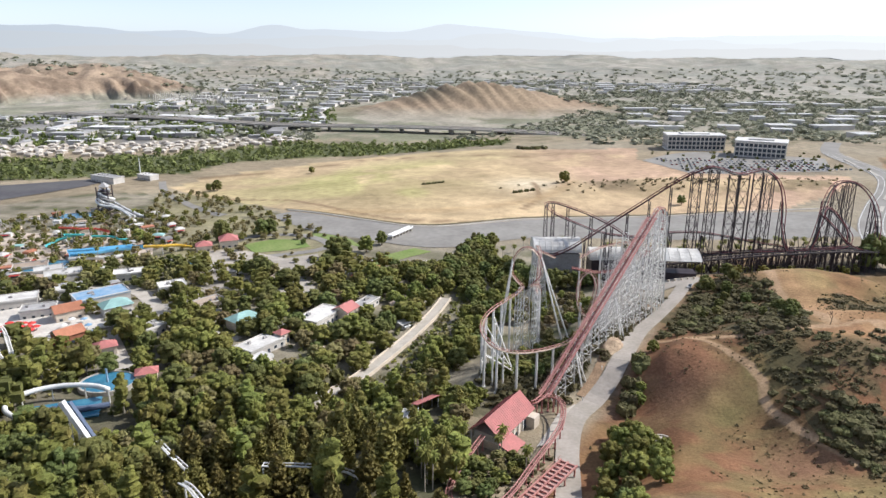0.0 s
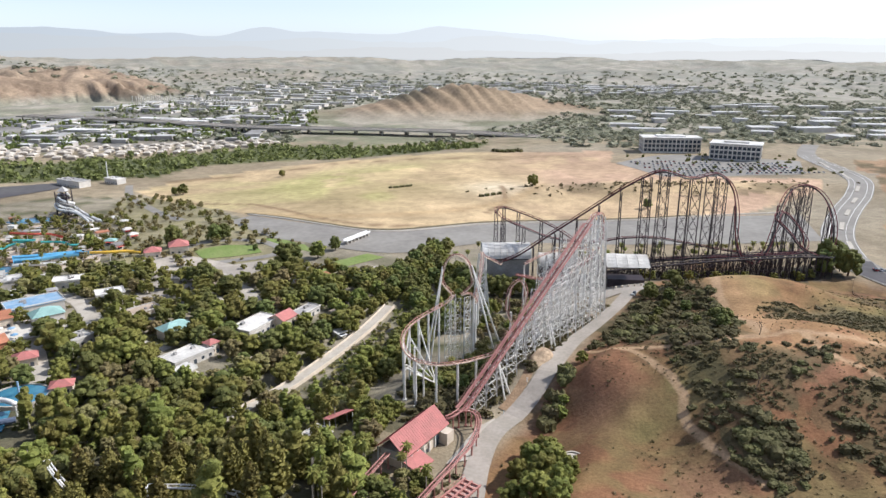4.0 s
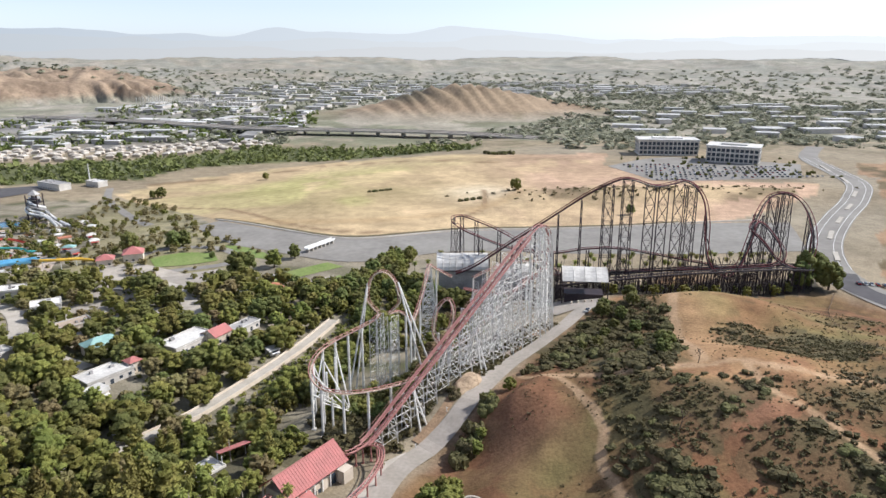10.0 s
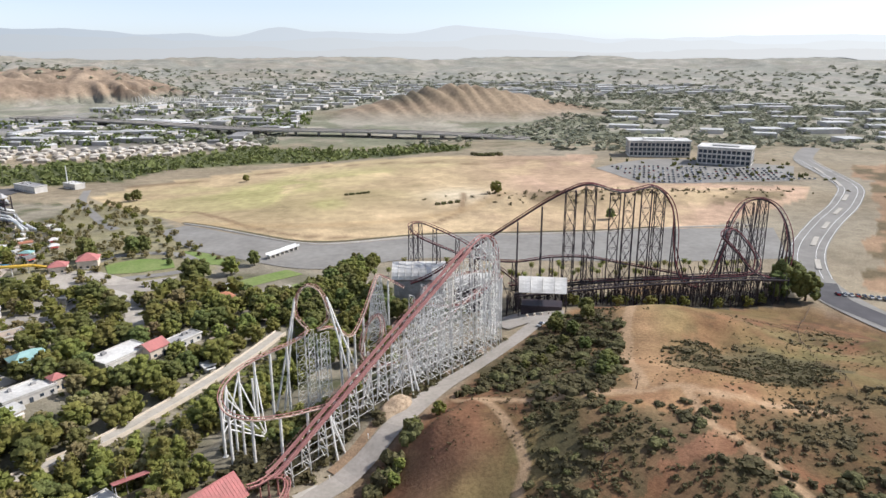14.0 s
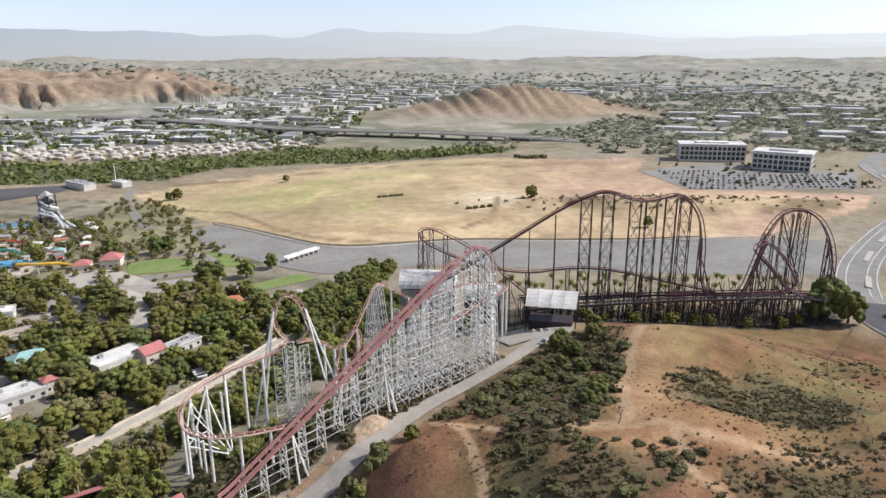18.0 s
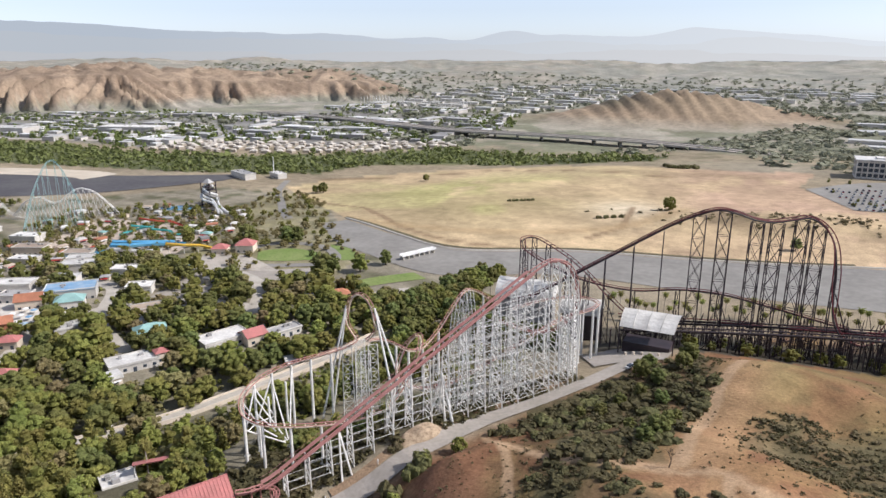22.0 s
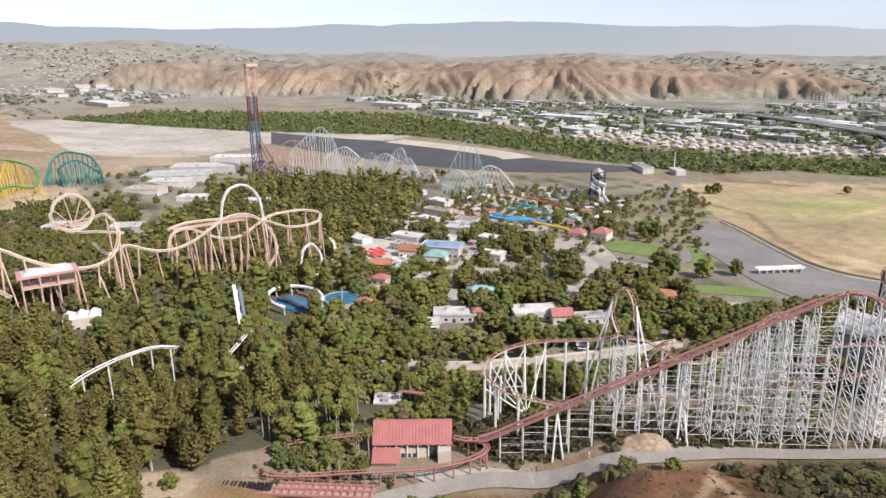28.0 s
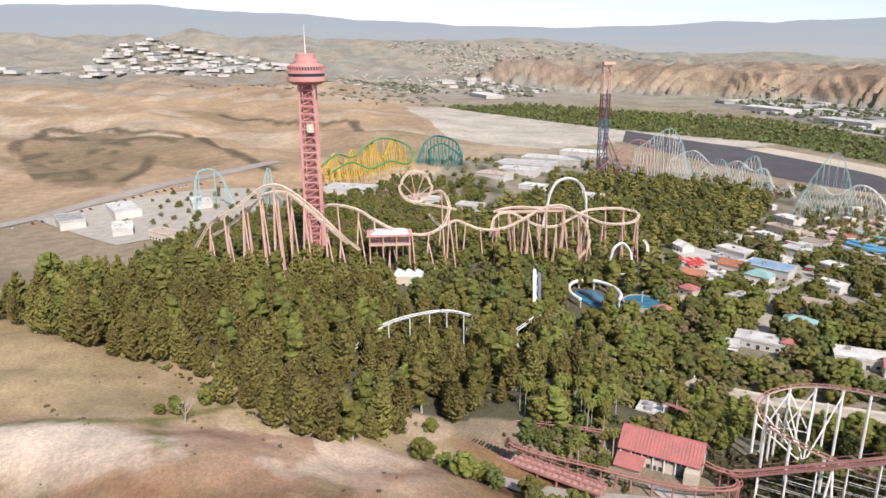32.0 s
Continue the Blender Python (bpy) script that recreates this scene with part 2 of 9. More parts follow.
LEAF_DARK = leaf_mat("dark_leaves", (0.102, 0.126, 0.04), (0.215, 0.21, 0.068), 0.25, 0.045)
LEAF_OLIVE = leaf_mat("olive_leaves", (0.18, 0.16, 0.07), (0.30, 0.245, 0.115), 0.25, 0.03)
LEAF_RIVER = leaf_mat("riverside_leaves", (0.14, 0.175, 0.06), (0.23, 0.255, 0.095), 0.3)
# leaves of far trees, with distance haze painted into their base colour
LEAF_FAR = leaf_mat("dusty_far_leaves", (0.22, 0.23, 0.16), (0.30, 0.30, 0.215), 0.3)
LEAF_SCRUB = leaf_mat("hill_bush_leaves", (0.10, 0.10, 0.045), (0.185, 0.165, 0.075), 0.3, 0.03)
LEAF_DRY = leaf_mat("dry_scrub", (0.12, 0.105, 0.055), (0.20, 0.155, 0.085))

# ---- mesh helpers ----
class Build:
    """Collects corners and faces of one mesh."""

    def __init__(self):
        self.v, self.f = [], []

    def add(self, verts, faces):
        k = len(self.v)
        self.v.extend([tuple(p) for p in verts])
        self.f.extend([tuple(i + k for i in f) for f in faces])
        return self

    def box(self, x, y, z, sx, sy, sz, turn=0.0, lean=1.0):
        """A block whose base centre is x, y, z; lean: how much of its plan is left at the top."""
        c, s = math.cos(radians(turn)), math.sin(radians(turn))
        p = []
        for w, dz in ((1, 0), (lean, sz)):
            for a, b in ((-1, -1), (1, -1), (1, 1), (-1, 1)):
                u, q = a * sx / 2 * w, b * sy / 2 * w
                p.append((x + u * c - q * s, y + u * s + q * c, z + dz))
        return self.add(p, [(3, 2, 1, 0), (4, 5, 6, 7), (0, 1, 5, 4), (1, 2, 6, 5), (2, 3, 7, 6), (3, 0, 4, 7)])

    def beam(self, a, b, r, sides=4, r2=None):
        """A straight bar from a to b."""
        a, b = Vector(a), Vector(b)
        d = (b - a).normalized()
        u = d.cross(Vector((0, 0, 1)) if abs(d.z) < 0.95 else Vector((1, 0, 0))).normalized()
        w = d.cross(u)
        r2 = r if r2 is None else r2
        p = [q + (u * math.cos(k) + w * math.sin(k)) * rr for q, rr in ((a, r), (b, r2)) for k in [2 * math.pi * (i + 0.5) / sides for i in range(sides)]]
        f = [(i, (i + 1) % sides, sides + (i + 1) % sides, sides + i) for i in range(sides)]
        return self.add(p, f + [tuple(range(sides))[::-1], tuple(range(sides, 2 * sides))])

    def tube(self, path, r, sides=6, closed=False):
        """A round bar along a path."""
        path = [Vector(p) for p in path]
        n, rows, last = len(path), [], None
        for i, p in enumerate(path):
            if closed:
                d = (path[(i + 1) % n] - path[i - 1]).normalized()
            else:
                d = (path[min(i + 1, n - 1)] - path[max(i - 1, 0)]).normalized()
            if last is None:
                last = d.cross(Vector((0, 0, 1)) if abs(d.z) < 0.95 else Vector((1, 0, 0))).normalized()
            u = (last - d * last.dot(d)).normalized()
            last, w = u, d.cross(u)
            rows.append([p + (u * math.cos(k) + w * math.sin(k)) * r for k in [2 * math.pi * i2 / sides for i2 in range(sides)]])
        f = []
        for i in range(n if closed else n - 1):
            j = (i + 1) % n
            f += [(i * sides + k, i * sides + (k + 1) % sides, j * sides + (k + 1) % sides, j * sides + k) for k in range(sides)]
        if not closed:
            f += [tuple(range(sides))[::-1], tuple(range((n - 1) * sides, n * sides))]
        return self.add([q for row in rows for q in row], f)

    def ring(self, x, y, z, rows, sides=24):
        """A turned body: rows of (radius, height) from below up, about the upright through x, y."""
        p = [(x + r * math.cos(2 * math.pi * k / sides), y + r * math.sin(2 * math.pi * k / sides), z + h) for r, h in rows for k in range(sides)]
        f = [(i * sides + k, i * sides + (k + 1) % sides, (i + 1) * sides + (k + 1) % sides, (i + 1) * sides + k) for i in range(len(rows) - 1) for k in range(sides)]
        return self.add(p, f + [tuple(range(sides))[::-1], tuple(range((len(rows) - 1) * sides, len(rows) * sides))])

    def mesh(self, name):
        me = bpy.data.meshes.new(name)
        me.from_pydata(self.v, [], self.f)
        me.update()
        return me


def part(name, build, material, parent=None, label="", smooth=False):
    """One mesh object, at top level or under a thing or a part."""
    me = build if isinstance(build, bpy.types.Mesh) else build.mesh(name)
    if material and not me.materials:
        me.materials.append(material)
    if smooth:
        me.polygons.foreach_set("use_smooth", [True] * len(me.polygons))
    ob = new(name, me)
    if parent:
        ob.parent = parent
        ob.matrix_parent_inverse = parent.matrix_basis.inverted()
    if label:
        tagged(ob, label)
    return ob


def thing(name, place, label, category, group="", kind=""):
    """An Empty at the base of a thing made of parts."""
    ob = new(name)
    ob.matrix_basis = Matrix.Translation(place)
    return tagged(ob, label, category, group, kind)


# ---- the ground's height ----
def step(a, b, v):
    t = np.clip((v - a) / (b - a), 0, 1)
    return t * t * (3 - 2 * t)


def bell(x, y, cx, cy, sx, sy, turn=0.0):
    c, s = math.cos(radians(turn)), math.sin(radians(turn))
    u, w = (x - cx) * c + (y - cy) * s, -(x - cx) * s + (y - cy) * c
    return np.exp(-0.5 * ((u / sx) ** 2 + (w / sy) ** 2))


WAVES = [(random.uniform(-1, 1), random.uniform(-1, 1), random.uniform(0, 6.28)) for _ in range(48)]


def ripple(x, y, size, first=0, count=8):
    """Smooth unevenness of about that size, from -1 to 1."""
    total = 0
    for i in range(first, first + count):
        a, b, c = WAVES[i]
        k = 2 * math.pi / size / (0.6 + 0.15 * (i - first))
        n = math.hypot(a, b)
        total = total + np.sin((a * x + b * y) / n * k + c)
    return total / count * 1.6


def crease(x, y, size, first=0):
    """Sharp gullies between rounded ribs, from 0 to 1."""
    return 1 - np.abs(ripple(x, y, size, first, 5))


def grain(x, y, size, seed):
    """Random unevenness of about that size, from 0 to 1."""
    i, j = np.floor(x / size), np.floor(y / size)
    u, v = x / size - i, y / size - j
    u, v = u * u * (3 - 2 * u), v * v * (3 - 2 * v)

    def corner(a, b):
        q = np.sin((i + a) * 127.1 + (j + b) * 311.7 + seed * 74.7) * 43758.5453
        return q - np.floor(q)
    return (corner(0, 0) * (1 - u) + corner(1, 0) * u) * (1 - v) + (corner(0, 1) * (1 - u) + corner(1, 1) * u) * v


def spurs(x, y, size, seed):
    """Sharp crests with gullies between them, from 0 to 1."""
    return 1 - np.abs(2 * grain(x, y, size, seed) - 1)


def away_from(x, y, ax, ay, bx, by):
    """Along and across the line from a to b (across is to its left)."""
    n = math.hypot(bx - ax, by - ay)
    ux, uy = (bx - ax) / n, (by - ay) / n
    return (x - ax) * ux + (y - ay) * uy, -(x - ax) * uy + (y - ay) * ux


# swells and hollows of the brown hill: middle x, y and height
SWELLS = ((20, 110, -1.5), (20, 140, -4.9), (50, 110, -4.4), (50, 140, -7.4), (48, 172, -6.6), (50, 200, 2.6), (80, 110, -3.2), (80, 140, -4), (82, 172, 1.8), (82, 202, 2.2), (110, 140, -2.6), (110, 170, -3), (108, 196, 2.2), (112, 230, -2.6), (110, 260, -4.6), (108, 294, 5), (140, 230, -3.4), (140, 260, -3.8), (170, 230, -1.9), (170, 260, -5.8), (170, 290, -3.4))


def height(x, y):
    d = -0.8 * x + 0.35 * (y - 300)
    z = 5 - 17 * step(180, 400, d) - 14 * step(900, 1300, y) * (1 - step(200, 420, d))
    z = z + 2 * step(80, 260, x) * step(330, 480, y) * (1 - step(950, 1150, y))
    # the brown hill beside the service road
    s, u = (x + 41) * 0.84 - (y - 121) * 0.54, (x + 41) * 0.54 + (y - 121) * 0.84
    rise = 19 * step(-70, 10, s) + 20 * step(0, 80, s)
    bumps = 2.2 * ripple(x, y, 60, 0, 6) + 1.3 * (grain(x, y, 12, 101) - 0.5) + 0.6 * (grain(x, y, 5, 102) - 0.5)
    z = z + (rise + bumps * step(10, 50, s)) * (1 - 0.9 * step(205, 325, u)) * (1 - step(300, 420, x))
    swell = 5.5 * bell(x, y, 32, 206, 13, 16, -30) - 2.5 * bell(x, y, 44, 168, 9, 9) + 2.5 * bell(x, y, 64, 164, 8, 12, -20)
    for cx, cy, up in SWELLS:
        swell = swell + up * bell(x, y, cx, cy, 20, 20)
    z = z + swell * step(3, 15, s)
    z = z - 7 * bell(x, y, -52, 112, 16, 22) + 3 * bell(x, y, -8, 10, 8, 34, -6) - 3.5 * bell(x, y, -42, 14, 16, 34, -14)
    # the levelled pocket of the coaster station, and the bank below the lift
    level = (1 - step(6, 34, s)) * step(-70, -50, s) * (1 - step(84, 112, u)) * step(-25, 5, u)
    z = z * (1 - level) + (14.3 + 3 * (1 - step(0, 35, u))) * level
    z = z + 4.5 * bell(x, y, 7, 234, 20, 8, 57) + 1.5 * bell(x, y, 14, 233, 5, 3, 57)
    # the wooded hill of the lookout tower
    z = z + 24 * bell(x, y, -215, 45, 105, 75)
    # dunes and hills to the west
    west = step(330, 700, -x) * step(-120, 260, 320 - y + 0.12 * (x + 600))
    z = z + west * (22 + 16 * ripple(x, y, 420, 12, 6) + 5 * ripple(x, y, 150, 18, 6))
    # rise behind the far road
    z = z + 24 * bell(x, y, 600, 500, 130, 150)
    # low mound in the open field
    z = z + 8 * bell(x, y, 185, 628, 105, 24, -3)
    r = np.hypot(x - 50, y - 100)
    if np.max(r) < 1050:
        return z
    # the knoll by the motorway, with gullies down its face
    a, b = away_from(x, y, -165, 1600, 235, 1640)
    cut = (a + 0.5 * b) / 40 + 0.8 * grain(a, 0 * a, 70, 3)
    cut = 1 - np.abs(2 * (cut - np.floor(cut)) - 1)
    z = z + bell(x, y, 20, 1660, 135, 62, 4) * (48 + 17 * cut * step(-120, -20, -b) + 6 * spurs(x, y, 28, 5)) + 20 * bell(x, y, 220, 1690, 120, 60)
    # the eroded bluffs beyond the town
    bluffs = 0 * x
    for n_line, (ax, ay, bx, by, top) in enumerate(((-3100, 420, -1300, 1590, 88), (-1500, 1500, -780, 2150, 66))):
        a, b = away_from(x, y, ax, ay, bx, by)
        n = math.hypot(bx - ax, by - ay)
        ends = step(-150, 150, a) * (1 - step(n - 150, n + 200, a))
        phase = (a + 0.3 * b) / 52 + 3.4 * grain(a, b, 150, 11 + n_line)
        fine = (a - 0.35 * b) / 23 + 2.2 * grain(a, b, 70, 13)
        rib = (1 - np.abs(2 * (phase - np.floor(phase)) - 1)) * (0.2 + 0.8 * grain(a, 0 * a, 85, 15)) + 0.22 * (1 - np.abs(2 * (fine - np.floor(fine)) - 1))
        face = np.clip((b + 130 * rib - 45) / 150, 0, 1)
        back = 0.5 * spurs(x, y, 95, 17) + 0.5 * spurs(x, y, 44, 19)
        crumble = 0.72 + 0.28 * grain(a, 0 * a, 300, 23)
        hills = top * face ** 0.85 * crumble * (1 - 0.72 * step(420, 1250, b)) + 52 * (back - 0.35) * step(90, 300, b) * (1 - step(1100, 1700, b))
        bluffs = np.maximum(bluffs, ends * hills)
    z = z + bluffs
    far = step(1700, 3300, r)
    z = z + far * (14 * ripple(x, y, 700, 40, 7) + 8 * crease(x, y, 260, 20)) + 58 * step(2600, 4800, r)
    z = z + 120 * step(3500, 4850, r) * step(52, 84, np.degrees(np.arctan2(50 - x, y - 100)))
    # ranges of hills that close the valley, higher to the west
    west = step(1900, 3600, -x) * (1 - step(900, 1900, y))
    folds = 0.5 * spurs(x, y, 640, 27) + 0.3 * spurs(x, y, 290, 28) + 0.2 * spurs(x, y, 120, 29)
    z = z + step(2700, 4400, r) * (45 + 30 * west) * (folds - 0.25)
    return z


def ground_at(x, y):
    return float(height(np.float64(x), np.float64(y)))


def inside(x, y, poly):
    hit = np.zeros(np.shape(x), bool)
    for (x1, y1), (x2, y2) in zip(poly, poly[1:] + poly[:1]):
        hit ^= ((y1 > y) != (y2 > y)) & (x < (x2 - x1) * (y - y1) / (y2 - y1 + 1e-9) + x1)
    return hit


FIELD = [(-345, 722), (-319, 790), (-240, 868), (-168, 908), (12, 900), (219, 898), (190, 800), (300, 690), (372, 665), (334, 599), (227, 523), (94, 517), (16, 512), (-60, 490), (-115, 512), (-178, 552), (-250, 630)]
GREENBELT = [(-1712, 260), (-1180, 530), (-930, 736), (-720, 760), (-548, 770), (-424, 792), (-356, 815), (-334, 887), (-226, 945), (-66, 930), (40, 945), (60, 1010), (-37, 1030), (-282, 1090), (-368, 1000), (-563, 905), (-760, 900), (-1000, 935), (-1289, 940), (-1500, 760), (-1800, 480)]
PARK = [(-60, 95), (-45, 190), (-10, 235), (20, 275), (45, 325), (10, 440), (-54, 430), (-130, 465), (-250, 640), (-300, 690), (-420, 700), (-560, 560), (-760, 420), (-820, 250), (-560, 130), (-330, -60), (-200, -60), (-70, 40)]

# patches of dark scrub on the brown hill
SCRUB_ROAD = [(42, 240), (54, 269), (72, 294), (96, 318), (104, 300), (98, 272), (90, 238), (80, 208), (66, 206), (52, 222)]
SCRUB_MID = [(55, 205), (80, 195), (105, 190), (90, 172), (72, 161), (58, 172), (56, 188)]
SCRUB_LOW = [(53, 170), (66, 168), (72, 155), (70, 136), (60, 128), (55, 146)]
SCRUB_EAST = [(86, 164), (106, 168), (122, 160), (150, 176), (156, 150), (120, 120), (96, 122), (84, 140)]
SCRUB_HUMP = [(107, 222), (111, 252), (128, 262), (144, 248), (156, 232), (147, 205), (126, 207)]
SCRUB_RIDGE = [(105, 184), (132, 196), (158, 200), (160, 184), (128, 168), (110, 170)]

cols = []
a = -44.0
while a < 316.0:
    cols.append(a)
    a += 0.25 if a < 128 else 2.35
radii = [0.05, 1.0, 2.2, 3.5, 4.8]
while radii[-1] < 4950:
    q = radii[-1]
    radii.append(q + (max(1.0, q * 0.019) if q < 1350 else 15.0 if q < 3000 else q * 0.02))
ang = math.pi / 2 + np.radians(np.array(cols))
gx = 50 + np.outer(radii, np.cos(ang))
gy = 100 + np.outer(radii, np.sin(ang))
gz = height(gx, gy)
nr, nc = gx.shape
verts = np.stack([gx, gy, gz], -1).reshape(-1, 3)
i, j = np.meshgrid(np.arange(nr - 1), np.arange(nc), indexing="ij")
k = (j + 1) % nc
quads = np.stack([i * nc + j, (i + 1) * nc + j, (i + 1) * nc + k, i * nc + k], -1).reshape(-1, 4)
me = bpy.data.meshes.new("ground")
me.vertices.add(len(verts)), me.loops.add(quads.size), me.polygons.add(len(quads))
me.vertices.foreach_set("co", verts.ravel())
me.loops.foreach_set("vertex_index", quads.ravel())
me.polygons.foreach_set("loop_start", np.arange(0, quads.size, 4))
me.polygons.foreach_set("use_smooth", np.ones(len(quads), bool))
me.update(calc_edges=True)


def cover(x, y, z):
    """The colour of what covers the ground, with some shade and far haze painted in."""
    def blend(c, other, w):
        return c * (1 - w[..., None]) + np.array(other) * w[..., None]
    one = np.ones_like(x)
    r = np.hypot(x - 50, y - 100)
    c = one[..., None] * np.array((0.27, 0.22, 0.15))
    speck = np.clip(ripple(x, y, 45, 2, 7) * 1.5, 0, 1)
    c = blend(c, (0.11, 0.115, 0.06), 0.7 * speck * step(850, 1000, y))
    c = blend(c, (0.30, 0.27, 0.21), 0.5 * np.clip(ripple(x, y, 300, 9, 7), 0, 1))
    # far valley floor paled: haze put into the soil colour
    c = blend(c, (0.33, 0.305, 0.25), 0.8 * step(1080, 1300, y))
    wild = 0.5 * grain(x, y, 90, 53) + 0.3 * grain(x, y, 34, 54) + 0.2 * grain(x, y, 14, 55)
    c = blend(c, (0.17, 0.175, 0.115), 0.85 * step(0.44, 0.56, wild) * step(1030, 1150, y))
    # the near hill: reddish soil, tan bare ground, olive grass and dark scrub litter
    s, u = (x + 41) * 0.84 - (y - 121) * 0.54, (x + 41) * 0.54 + (y - 121) * 0.84
    hill = step(-6, 6, s) * (1 - step(300, 360, u)) * step(-260, -120, x)
    mottle = 0.5 * grain(x, y, 9, 2) + 0.3 * grain(x, y, 4.3, 4) + 0.2 * grain(x, y, 22, 6)
    c = blend(c, (0.19, 0.097, 0.052), hill)
    c = blend(c, (0.255, 0.145, 0.072), hill * step(0.47, 0.66, mottle + 0.4 * (grain(x, y, 48, 103) - 0.5)))
    c = blend(c, (0.15, 0.115, 0.052), hill * 0.9 * step(0.36, 0.56, mottle) * np.clip(2.0 * grain(x, y, 34, 8) - 0.4, 0, 1))
    c = blend(c, (0.10, 0.062, 0.033), hill * 0.72 * step(0.52, 0.64, 0.6 * grain(x, y, 3.6, 121) + 0.4 * grain(x, y, 13, 122)) * step(0.3, 0.6, grain(x, y, 40, 123)))
    c = blend(c, (0.24, 0.125, 0.08), hill * 0.75 * np.clip(bell(x, y, 30, 190, 12, 18, 30) + bell(x, y, 92, 176, 9, 8) + bell(x, y, 46, 140, 12, 8), 0, 1) * (0.4 + 0.9 * mottle))
    c = blend(c, (0.19, 0.16, 0.068), hill * 0.9 * np.clip(bell(x, y, 40, 172, 7, 12, -30) + bell(x, y, 56, 184, 6, 10, -15) + bell(x, y, 42, 112, 16, 10) + bell(x, y, 148, 240, 18, 22) + bell(x, y, 62, 194, 6, 6) + bell(x, y, 118, 285, 8, 20, -20), 0, 1) * (0.35 + 0.9 * mottle))
    jx, jy = x + 14 * (grain(x, y, 13, 105) - 0.5) + 6 * (grain(x, y, 4, 106) - 0.5), y + 14 * (grain(x, y, 13, 107) - 0.5) + 6 * (grain(x, y, 4, 108) - 0.5)
    for poly, depth in ((SCRUB_ROAD, 0.95), (SCRUB_MID, 0.85), (SCRUB_LOW, 0.9), (SCRUB_EAST, 0.85), (SCRUB_HUMP, 0.88), (SCRUB_RIDGE, 0.75)):
        c = blend(c, (0.09, 0.078, 0.042), depth * inside(jx, jy, poly) * (0.55 + 0.45 * step(0.35, 0.6, mottle)))
    c = blend(c, (0.35, 0.215, 0.115), hill * 0.85 * np.clip(bell(x, y, 96, 222, 6, 20, -12) + bell(x, y, 104, 268, 9, 26, -15) + bell(x, y, 122, 192, 20, 4, -5), 0, 1) * (0.6 + 0.6 * mottle))
    near = step(-25, 15, -x) * (1 - step(95, 125, y)) * hill
    c = blend(c, (0.44, 0.31, 0.215), near * (0.75 + 0.25 * mottle))
    c = blend(c, (0.33, 0.21, 0.145), near * 0.8 * step(0.5, 0.64, 0.5 * grain(x, y, 20, 116) + 0.5 * grain(x, y, 5, 117)))
    c = blend(c, (0.60, 0.50, 0.40), near * 0.9 * step(0.42, 0.6, bell(x, y, -3, 16, 11, 26, -8) * (0.5 + 0.7 * grain(x, y, 6, 118) + 0.3 * grain(x, y, 2.2, 119))))
    c = blend(c, (0.58, 0.47, 0.37), near * 0.7 * step(0.5, 0.6, 0.6 * grain(x, y, 14, 9) + 0.4 * grain(x, y, 6, 10)) * bell(x, y, -14, 66, 30, 30))
    c = blend(c, (0.38, 0.30, 0.15), near * 0.8 * step(20, 26, -x) * (0.4 + 0.7 * mottle))
    for (x1, y1), (x2, y2) in (((-16, -30), (-17, 0)), ((-17, 0), (-18, 15)), ((-18, 15), (-21, 33)), ((-21, 33), (-38, 50)), ((-21, 33), (-2, 44))):
        a, b = away_from(x, y, x1, y1, x2, y2)
        c = blend(c, (0.17, 0.165, 0.06), near * 0.85 * (1 - step(0.8, 2.6, np.hypot(b + 2 * (grain(x, y, 4, 120) - 0.5), np.maximum(0, np.maximum(-a, a - math.hypot(x2 - x1, y2 - y1)))))))
    for line, w in (([(33, 234), (43, 218), (49, 201), (52, 189), (53, 181), (50, 173), (50, 166), (51, 155), (54, 149), (58, 136)], 1.5), ([(43, 220), (59, 208), (72, 203), (88, 203), (100, 203), (107, 194), (121, 192), (140, 190)], 1.8), ([(100, 200), (101, 180), (111, 168), (115, 152)], 1.6), ([(90, 208), (93, 234), (101, 272), (112, 305)], 2.4), ([(60, 206), (70, 206), (88, 204)], 2.2)):
        for (x1, y1), (x2, y2) in zip(line, line[1:]):
            a, b = away_from(x, y, x1, y1, x2, y2)
            n = math.hypot(x2 - x1, y2 - y1)
            off = np.hypot(b + 1.2 * (grain(x, y, 6, 14) - 0.5), np.maximum(0, np.maximum(-a, a - n)))
            c = blend(c, (0.39, 0.265, 0.16), hill * 0.85 * (1 - step(0.5 * w, 1.3 * w, off)))
    # ground below the lift darkened for its bushes and painted-in shade
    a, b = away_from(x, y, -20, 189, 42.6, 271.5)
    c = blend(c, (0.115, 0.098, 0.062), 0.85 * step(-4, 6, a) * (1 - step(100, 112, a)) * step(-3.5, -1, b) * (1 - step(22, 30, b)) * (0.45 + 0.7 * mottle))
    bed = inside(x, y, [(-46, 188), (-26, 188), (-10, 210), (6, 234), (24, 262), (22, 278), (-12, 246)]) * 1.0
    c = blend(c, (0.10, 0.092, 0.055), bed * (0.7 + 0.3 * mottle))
    beyond = inside(x + 20 * (grain(x, y, 30, 64) - 0.5), y, [(268, 380), (312, 470), (390, 590), (440, 690), (480, 800), (760, 800), (760, 260), (300, 260)]) * 1.0
    c = blend(c, (0.30, 0.20, 0.125), beyond)
    c = blend(c, (0.115, 0.095, 0.055), beyond * 0.85 * step(0.5, 0.6, 0.6 * grain(x, y, 34, 65) + 0.4 * grain(x, y, 11, 66)))
    # shadow and greenery below the dark coaster's low tracks, painted as dark ground
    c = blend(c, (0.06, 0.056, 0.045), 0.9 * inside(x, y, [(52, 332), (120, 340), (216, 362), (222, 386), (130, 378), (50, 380)]))
